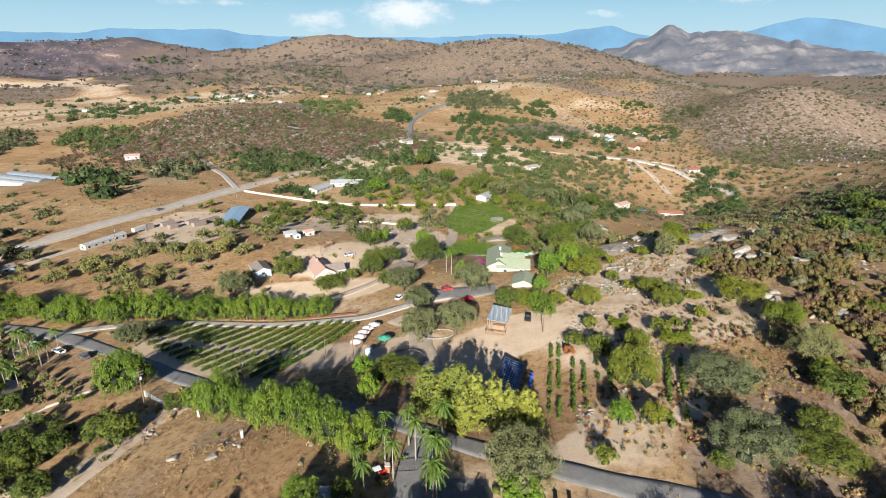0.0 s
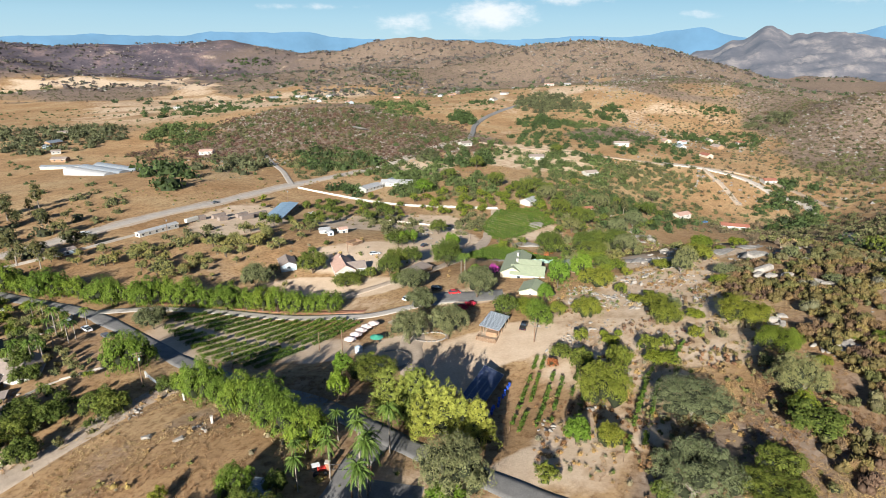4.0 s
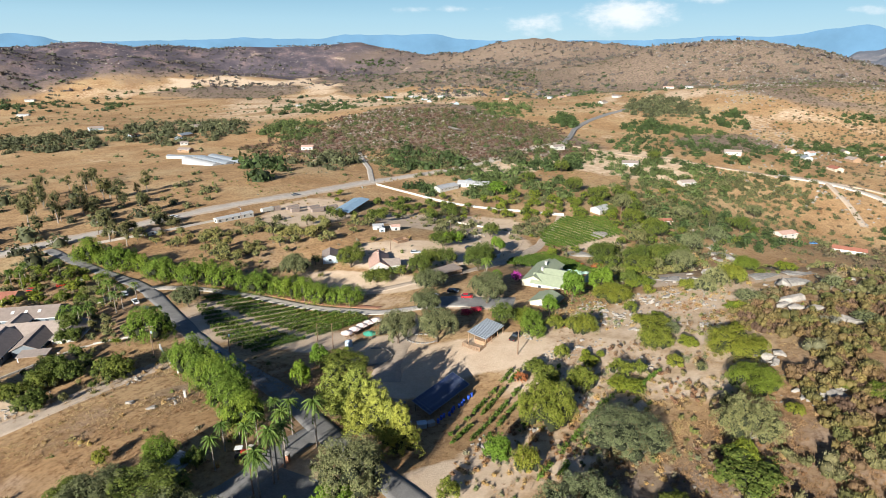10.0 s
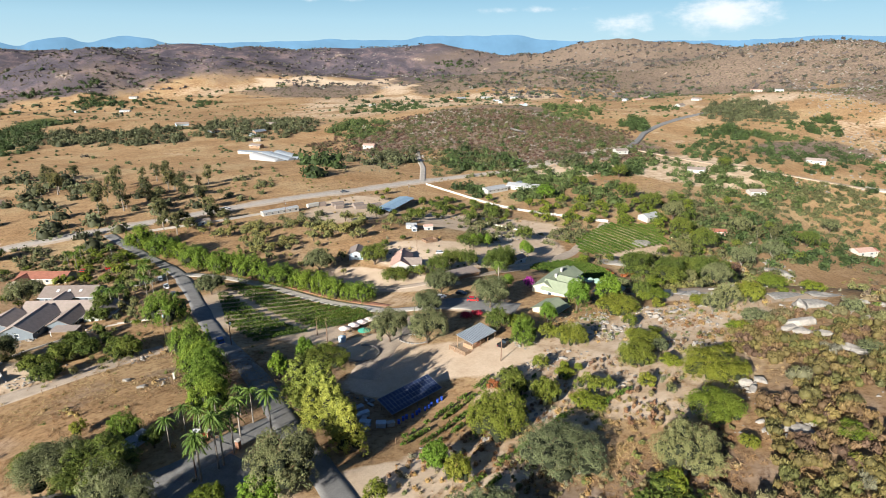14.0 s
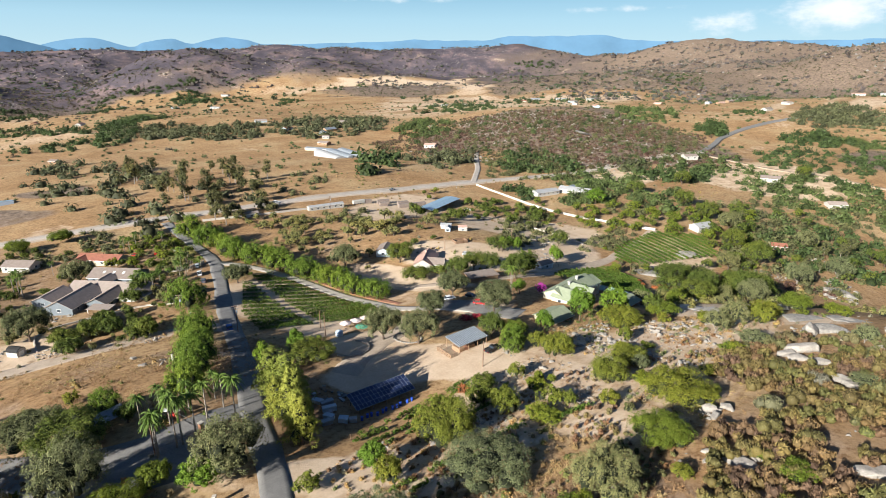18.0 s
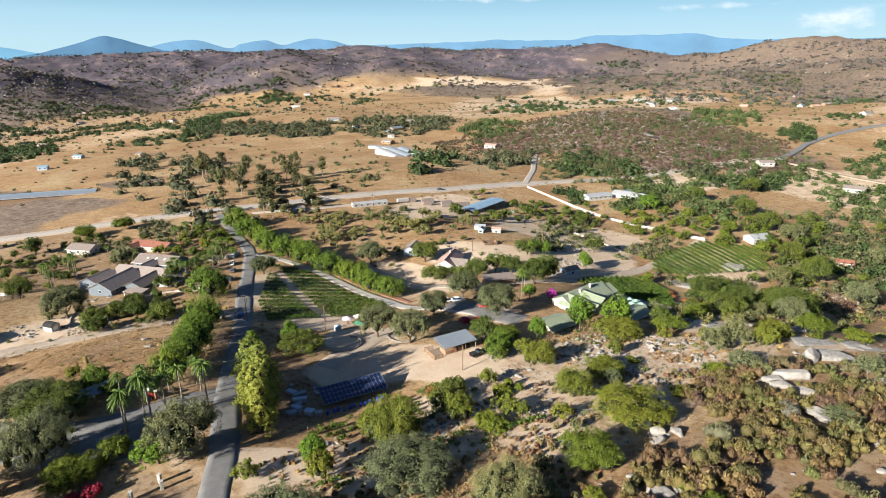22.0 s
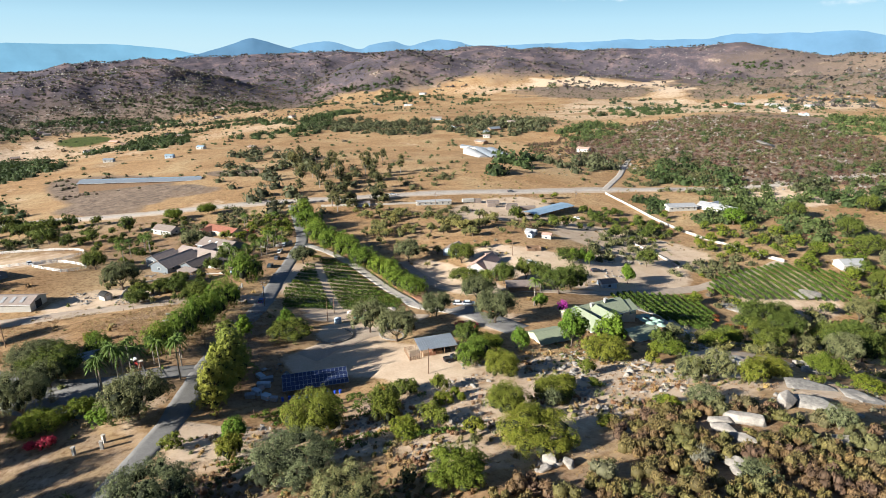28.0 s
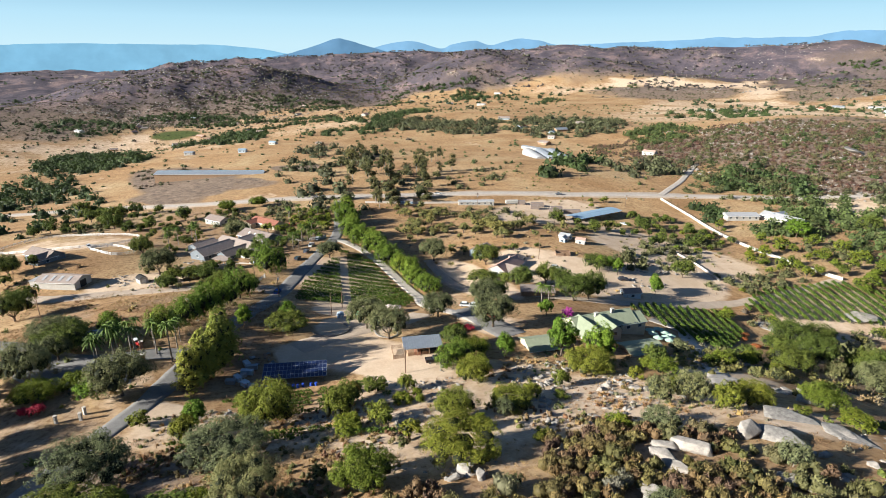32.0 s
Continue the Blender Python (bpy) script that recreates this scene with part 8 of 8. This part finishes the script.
vehicle("blue_pickup", 190, 520, 20, (0.06, 0.2, 0.4), "blue pickup beside a hillside house", True, 5.6, 0.1)

tr = root("tractor", -12.6, 90.5, zat(-12.6, 90.5), 30, "small red and white tractor by the driveway", "tractor")
part("hood", slab(1.6, 0.8, 0.7, pose(0.7, 0, 1.0), 0.08), RED_PAINT, tr)
part("seat", slab(0.5, 0.6, 0.5, pose(-0.6, 0, 1.2), 0.08), DARKNESS, tr)
part("canopy", slab(1.6, 1.3, 0.08, pose(-0.4, 0, 2.2), 0.02), TRIM, tr)
for px in (-1.0, 0.3):
    for py in (-0.55, 0.55):
        part("strut", slab(0.06, 0.06, 1.2, pose(px, py, 1.6)), IRON, tr)
for px, py, rr in ((-0.6, -0.8, 0.65), (-0.6, 0.95, 0.65), (1.2, -0.7, 0.4), (1.2, 0.85, 0.4)):
    part("wheel", rod(rr, 0.3, pose(px, py, rr, 90), 14), RUBBER, tr)


# ---- yard furniture ----
def umbrella(x, y, material, label, r=1.9, h=2.7):
    u = root("umbrella", x, y, zat(x, y), prng.uniform(0, 45), label, "umbrella", "patio umbrellas")
    part("pole", rod(0.05, h), TIMBER, u)
    part("canopy", rod(r, 0.75, pose(0, 0, h - 0.65), 8, 0.06), material, u)
    part("base", rod(0.35, 0.12), IRON, u)
    part("table", rod(0.7, 0.06, pose(0, 0, 0.74), 12), TIMBER, u)


for x, y in ((-27.6, 160.2), (-26.9, 164.4), (-26.2, 168.2), (-25.2, 171.4), (-23.4, 173.6)):
    umbrella(x, y, CANVAS, "faded pink canvas umbrella over a picnic table", 2.1)
umbrella(-18.4, 158.8, GREEN_CANVAS, "green canvas umbrella tilted by the oaks", 2.2, 3.0)
GREEN_SHADE = plain("pale_green_canvas", (0.3, 0.42, 0.33), 0.8, 0.12, 1.0)
for x, y in ((30, 245), (33.4, 243), (36.8, 245.5), (32.5, 249.5), (37.5, 241), (28.5, 250.5), (40, 243.5), (35.5, 249)):
    umbrella(x, y, GREEN_SHADE, "pale green umbrella on the patio", 1.7, 2.4)

bed = root("stone_ring", -11.2, 146, 0, 0, "low curved stone wall round a sandy circle", "wall")
for k in range(22):
    a = radians(-75 + 9 * k)
    x, y = 6.2 * math.cos(a), 6.2 * math.sin(a)
    part("stone", slab(1.0, 0.5, 0.6, pose(x, y, zat(-11.2 + x, 146 + y) + 0.15, 0, 0, math.degrees(a) + 90), 0.08), ROCK, bed)
ring2 = root("planter_ring", -1.5, 162, 0, 0, "round stone planter beneath the oak", "planter")
for k in range(20):
    a = radians(18 * k)
    x, y = 5.0 * math.cos(a), 3.4 * math.sin(a)
    part("stone", slab(1.2, 0.45, 0.5, pose(x, y, zat(-1.5 + x, 162 + y) + 0.15, 0, 0, math.degrees(a) + 90), 0.08), ROCK, ring2)
tank = root("water_tank", -22.5, 152.5, zat(-22.5, 152.5), 0, "pale plastic water tank by the vineyard", "tank")
part("body", rod(1.2, 1.8, None, 16), PALE_BOX, tank)
part("dome", rod(1.2, 0.35, pose(0, 0, 1.8), 16, 0.3), PALE_BOX, tank)


def utility_pole(x, y, h, arm=True, turn=0.0):
    p = root("utility_pole", x, y, zat(x, y) - 0.3, turn, "weathered timber utility pole", "pole")
    part("shaft", rod(0.17, h, None, 8, 0.11), POLE, p)
    if arm:
        for k in (0.5, 1.4):
            c = part("crossarm", slab(2.4, 0.12, 0.14, pose(0, 0, h - k)), POLE, p)
            for q in (-1.0, -0.4, 0.4, 1.0):
                part("insulator", rod(0.05, 0.18, pose(q, 0, h - k + 0.06), 6), PALE_BOX, c)
        part("transformer", rod(0.25, 0.8, pose(0.35, 0, h - 2.8), 10), PALE_BOX, p)


utility_pole(30.7, 156, 8, False)
utility_pole(-27, 150.5, 9, False)
utility_pole(-36.9, 157, 7, False)
utility_pole(-81, 131.3, 11, True, 40)
utility_pole(-55.7, 137, 10.5, True, 40)
utility_pole(-64, 58, 11, False, 40)
utility_pole(-3, 82, 8, False)
utility_pole(-60, 262, 12, False)
utility_pole(-178, 292, 11, True, 70)
utility_pole(-235, 238, 11, True, 70)
utility_pole(-150, 400, 11, True, 70)
utility_pole(-38, 292, 11, False)
utility_pole(-330, 330, 12, False)


def wall_run(name, pts, h, thick, material, label):
    """A masonry wall in straight lengths that follow the land."""
    c = spline(pts, 4)
    w = root(name, 0, 0, 0, 0, label, "wall")
    for a, b in zip(c[:-1], c[1:]):
        d = b - a
        ln = float(np.linalg.norm(d))
        z0 = min(zat(*a), zat(*b))
        part("length", slab(ln + 0.02, thick, h + 0.8, pose((a[0] + b[0]) / 2, (a[1] + b[1]) / 2, z0 + h / 2 - 0.3, 0, 0, math.degrees(math.atan2(d[1], d[0])))), material, w)
    return w


wall_run("block_wall", [(-160, 445), (-122, 434), (-80, 417), (-39, 401), (-6, 391.5), (9, 391)], 1.7, 0.3, WHITE, "long whitewashed block wall between plots")
wall_run("road_wall", [(-224, 226), (-206, 259), (-196, 283), (-186, 308)], 1.3, 0.3, BLOCK, "pale low wall along the main road")
wall_run("garden_wall", [(-145.7, 160.2), (-140.5, 168.8), (-142.9, 177.4)], 1.6, 0.3, WHITE, "white garden wall beside the lane")
wall_run("low_wall", [(-60, 352), (-40, 345), (-15, 335)], 1.0, 0.4, BLOCK, "rough pale wall beside the orchard")
wall_run("curb_wall", [(-100, 92), (-118, 100), (-112, 128), (-100, 140)], 0.6, 0.4, BLOCK, "low stone wall below the grey house")


def rail_fence(pts, h, label, step=4.0):
    c = spline(pts, step)
    f = root("wire_fence", 0, 0, 0, 0, label, "fence")
    for a, b in zip(c[:-1], c[1:]):
        z0, z1 = zat(*a), zat(*b)
        part("post", rod(0.07, h + 0.3, pose(a[0], a[1], z0 - 0.3), 6), POLE, f)
        d = b - a
        ln = float(np.linalg.norm(d))
        for k in (0.4, 0.8):
            part("wire", slab(ln, 0.03, 0.03, pose((a[0] + b[0]) / 2, (a[1] + b[1]) / 2, (z0 + z1) / 2 + h * k, 0, -math.degrees(math.atan2(z1 - z0, ln)), math.degrees(math.atan2(d[1], d[0])))), IRON, f)


rail_fence([(-80, 92), (-75, 104), (-70, 114), (-64, 122)], 1.3, "timber posts with wire beside the dirt road")
rail_fence([(-4, 330), (-3, 300), (-8, 268)], 1.2, "timber posts with wire beside the farm track")
gate = root("metal_gate", -77, 131.8, zat(-77, 131.8), -33, "grey tubular metal gate across the dirt road", "gate")
for k in range(5):
    part("bar", rod(0.05, 12, pose(-6, 0, 0.3 + 0.28 * k, 0, 90), 6), STEEL_ROOF, gate)
for k in range(7):
    part("upright", rod(0.06, 1.6, pose(-6 + 2 * k, 0, -0.1), 6), STEEL_ROOF, gate)
for sx, hgt in ((-7.0, 1.6), (7.0, 1.6)):
    part("gatepost", slab(0.5, 0.5, hgt + 0.4, pose(sx, 0, hgt / 2 - 0.2), 0.05), WHITE, gate)
for x, y in ((-46.5, 109.5), (-62.5, 123), (21.5, 75.5), (23, 80.5), (20.5, 81)):
    gp = root("gate_pillar", x, y, zat(x, y), prng.uniform(0, 90), "white painted entrance pillar", "pillar")
    part("shaft", slab(0.6, 0.6, 2.0, pose(0, 0, 0.9), 0.04), WHITE, gp)
    part("cap", slab(0.75, 0.75, 0.15, pose(0, 0, 1.95), 0.03), BLOCK, gp)
dg = root("driveway_gate", -6.8, 92, zat(-6.8, 92), 5, "dark iron driveway gate between brick pillars", "gate")
for sx in (-4.2, 4.2):
    pl = part("pillar", slab(0.9, 0.9, 2.2, pose(sx, 0, 0.9), 0.05), CLAY, dg, "red brick pillar")
    part("pillar_cap", slab(1.1, 1.1, 0.16, pose(sx, 0, 2.05)), BLOCK, pl)
for k in range(15):
    part("bar", rod(0.03, 1.5, pose(-3.6 + 0.51 * k, 0, 0.1), 6), IRON, dg)
for k in (0.2, 1.5):
    part("rail", slab(7.6, 0.06, 0.08, pose(0, 0, k)), IRON, dg)

# houses far off
for x, y, t, lo, wi, wm, rm, lab in ((168, 517, 40, 15, 9, WHITE, PINK_ROOF, "white hillside house with a pink roof"), (212, 510, -12, 22, 8, WHITE, RED_ROOF, "long white house with a red tile roof"), (174, 527, 40, 9, 7, CREAM, RED_ROOF, "small cream house with a red roof"),
                                     (300, 674, 10, 14, 10, WHITE, RED_ROOF, "white house with a red roof on dry ground"), (345, 900, 5, 22, 10, WHITE, RED_ROOF, "white house with a red roof among trees"), (74, 421, 20, 8, 6, PINK_ROOF, RED_ROOF, "orange timber hut among trees"), (31, 412, 60, 12, 8, WHITE, WHITE_ROOF, "low white house with a pale roof"),
                                     (79, 1400, 5, 36, 14, WHITE, PINK_ROOF, "long white farm building far off"), (120, 1390, 5, 26, 12, WHITE, WHITE_ROOF, "white farm building far off"), (-5, 1620, 10, 26, 12, WHITE, WHITE_ROOF, "white hilltop building far off"), (-540, 1420, 20, 44, 16, WHITE, WHITE_ROOF, "pale warehouse in the far valley"),
                                     (-600, 1395, 20, 36, 16, WHITE_ROOF, STEEL_ROOF, "pale warehouse in the far valley"), (-470, 1440, 10, 30, 14, WHITE, WHITE_ROOF, "pale warehouse in the far valley"), (-681, 1107, 20, 24, 12, WHITE, WHITE_ROOF, "white farmhouse on the far rise"), (-640, 1130, 10, 20, 12, WHITE, BROWN_ROOF, "white farmhouse with a brown roof far off"),
                                     (-680, 125, 60, 20, 10, WHITE, STEEL_ROOF, "white farmhouse with a pale roof"), (-627, 188, 60, 16, 9, PALE_BOX, BLUE_ROOF, "small blue-roofed farm building"), (-682, 236, 40, 18, 9, WHITE, BLUE_ROOF, "farm shed with a blue roof"), (-1270, -70, 30, 40, 14, WHITE, WHITE_ROOF, "white buildings in the far valley"),
                                     (-627, 290, 30, 16, 9, TIMBER, BROWN_ROOF, "brown farmhouse among oaks"), (-1250, 890, 30, 40, 14, WHITE, WHITE_ROOF, "white farm building in the far valley"), (-1560, 1125, 30, 40, 16, WHITE, BROWN_ROOF, "pale house on a far rise"), (-45, 690, 40, 14, 10, WHITE, BROWN_ROOF, "small house by the road bend"), (40, 640, 10, 16, 10, WHITE, BROWN_ROOF, "house among trees below the bend"),
                                     (95, 600, 30, 14, 9, WHITE, TAN_ROOF, "tan-roofed house among trees"), (150, 760, 0, 18, 10, WHITE, TAN_ROOF, "tan-roofed house on the slope"), (-480, 560, 10, 16, 9, TIMBER, BROWN_ROOF, "brown farmhouse by the nursery"), (-520, 600, 40, 16, 9, WHITE, BROWN_ROOF, "white farmhouse behind the nursery"), (-330, 600, 20, 14, 9, WHITE, PINK_ROOF, "white farmhouse behind oaks")):
    if y > 800 or x < -500:
        lo, wi = lo * 0.6, wi * 0.75
    hm = root("distant_house", x, y, zat(x, y), t, lab, "house", "houses in the valley")
    gable(hm, 0, 0, 0, lo, wi, 3.4, 3.4 + wi * 0.2, wm, rm, 0, 0.5, base=-4)
    for k in range(max(2, int(lo / 7))):
        for sg in (-1, 1):
            part("window", slab(1.6, 0.1, 1.2, pose(-lo / 2 + lo * (k + 0.5) / max(2, int(lo / 7)), sg * (wi / 2 + 0.04), 1.9)), GLASS, hm)


# homes strewn over the far slopes
hrng = random.Random(77)
for cx, cy, rx, ry, count in ((-1250, 250, 250, 260, 12), (-1500, 500, 160, 400, 8), (-500, 1250, 250, 120, 6), (-150, 1200, 150, 160, 6), (260, 820, 130, 150, 6), (-640, 640, 120, 120, 5)):
    for _ in range(count):
        x, y = cx + hrng.uniform(-1, 1) * rx, cy + hrng.uniform(-1, 1) * ry
        hm = root("distant_house", x, y, zat(x, y), hrng.uniform(0, 180), "small pale house with a low gabled roof", "house", "houses in the valley")
        lo, wi = hrng.uniform(12, 20), hrng.uniform(8, 11)
        gable(hm, 0, 0, 0, lo, wi, 3.2, 3.2 + wi * 0.22, hrng.choice((WHITE, CREAM, PALE_BOX, TIMBER)), hrng.choice((BROWN_ROOF, TAN_ROOF, RED_ROOF, STEEL_ROOF, PINK_ROOF)), 0, 0.5, base=-4)


# ---- vines ----
def vine_row(x0, y0, x1, y1, tall=1.7, label="row of green grape vines on posts", seed=0, thick=0.42):
    ln = math.hypot(x1 - x0, y1 - y0)
    if ln < 3:
        return
    rng = np.random.default_rng(seed + 900)
    n = int(ln * (58 if tall > 1.6 else 30))
    s = rng.random(n)
    px, py = x0 + (x1 - x0) * s, y0 + (y1 - y0) * s
    gap = fbm(px, py, 3.0, 55, 2)
    keep = gap > (0.12 if tall > 1.6 else 0.44)
    px, py, n = px[keep], py[keep], int(keep.sum())
    off = rng.normal(size=(n, 2)) * thick * 0.8
    z = height(px, py) + 0.45 + (tall - 0.5) * rng.random(n) * (0.6 + 0.7 * gap[keep])
    nrm = rng.normal(size=(n, 3)) + np.array([0, 0, 0.7])
    nrm /= np.linalg.norm(nrm, axis=1)[:, None]
    v, f = cards(rng, np.stack([px + off[:, 0], py + off[:, 1], z], -1), nrm, 0.24, 0.75)
    r = new("vine_row")
    tagged(r, label, "vine row", "vine rows")
    fo = new("foliage", fast_mesh("foliage", v, [f], [VINE]))
    fo.parent = r
    for q in (0.02, 0.5, 0.98):
        x, y = x0 + (x1 - x0) * q, y0 + (y1 - y0) * q
        part("trellis_post", rod(0.06, tall + 0.3, pose(x, y, zat(x, y) - 0.2), 5), POLE, r)


def vineyard(poly, ux_, uy_, spacing, gapline=None, tall=1.7, label="row of green grape vines on posts"):
    """Rows along (ux_, uy_), cut to the outline poly."""
    P = [Vector(p) for p in poly]
    u, n = Vector((ux_, uy_)).normalized(), Vector((-uy_, ux_)).normalized()
    lo, hi = min(p.dot(n) for p in P), max(p.dot(n) for p in P)
    k, i = lo + spacing * 0.7, 0
    while k < hi:
        cuts = []
        for a, b in zip(P, P[1:] + P[:1]):
            da, db = a.dot(n) - k, b.dot(n) - k
            if da * db < 0:
                cuts.append((a + (b - a) * (da / (da - db))).dot(u))
        cuts.sort()
        for s0, s1 in zip(cuts[::2], cuts[1::2]):
            pieces = [(s0, s1)]
            if gapline:
                g0, g1 = Vector(gapline[0]), Vector(gapline[1])
                da, db = g0.dot(n) - k, g1.dot(n) - k
                if da * db < 0:
                    c = (g0 + (g1 - g0) * (da / (da - db))).dot(u)
                    pieces = [(s0, c - 2.0), (c + 2.0, s1)]
            for a, b in pieces:
                p, q = n * k + u * a, n * k + u * b
                vine_row(p.x, p.y, q.x, q.y, tall, label, i)
                i += 1
        k += spacing


vineyard([(-109, 181), (-94, 188), (-40, 188), (-29, 179), (-37, 163), (-49, 142), (-72, 150), (-98, 168)], 0.5, 0.87, 4.5, ((-112, 178), (-36, 159)))
vineyard([(1, 262), (0, 277), (12, 307), (29, 296), (45, 264), (34, 261), (16, 263)], 0.88, -0.46, 3.6)
vineyard([(11, 318), (0, 343), (9, 386), (36, 402), (50, 373), (34, 348), (24, 328)], 0.89, -0.45, 4.2)
for i, (a, b, c, d) in enumerate(((24.5, 110.5, 31.5, 146), (26.8, 110, 33.6, 146), (30.5, 112, 35.6, 136), (33.5, 112, 37.6, 133), (37.5, 116, 44, 147), (40.3, 116, 46, 140), (46.5, 96, 56, 124), (49.5, 95, 58.5, 123), (56, 125, 64, 138), (59, 123, 68, 140))):
    vine_row(a, b, c, d, 1.35, "straggling row of vines on the stony terrace", 300 + i, 0.3)


# ---- flowering and odd plants ----
def bloom(x, y, w, h, material, name, label):
    rng = np.random.default_rng(int(abs(x) * 10 + abs(y)))
    v, f = crown(rng, dome_lobes(rng, w, h, 0.0, 8, 0.27, 0.33), 900, 0.14, 0.7, low=-0.3, loose=0.35)
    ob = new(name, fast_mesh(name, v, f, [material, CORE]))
    ob.matrix_basis = pose(x, y, zat(x, y))
    tagged(ob, label, "bush")


bloom(15.2, 221.5, 4.5, 4.5, MAGENTA, "bougainvillea", "magenta bougainvillea against the house")
bloom(15, 71, 4.0, 2.8, ROSE, "bougainvillea", "crimson bougainvillea by the driveway")
bloom(13.5, 68, 3.0, 2.0, ROSE, "rose_bush", "red flowering bush by the driveway")
bloom(22, 228, 4, 3, ROSE, "rose_bush", "red flowering bush beside the roof")
bloom(35.2, 140.2, 3.2, 2.6, RUSTY, "rusty_bush", "orange-red dried bush among vines")
bloom(6, 184, 4, 1.6, ROSE, "rose_bush", "low red flower bed under the oaks")
bloom(9, 187, 4, 1.4, ROSE, "rose_bush", "low red flower bed near the parking")
for i in range(9):
    bloom(34 + prng.uniform(-5, 14), 296 + prng.uniform(-8, 8), prng.uniform(1.5, 3.5), 1.2, RUSTY, "rusty_bush", "rust-coloured low bush among rocks")
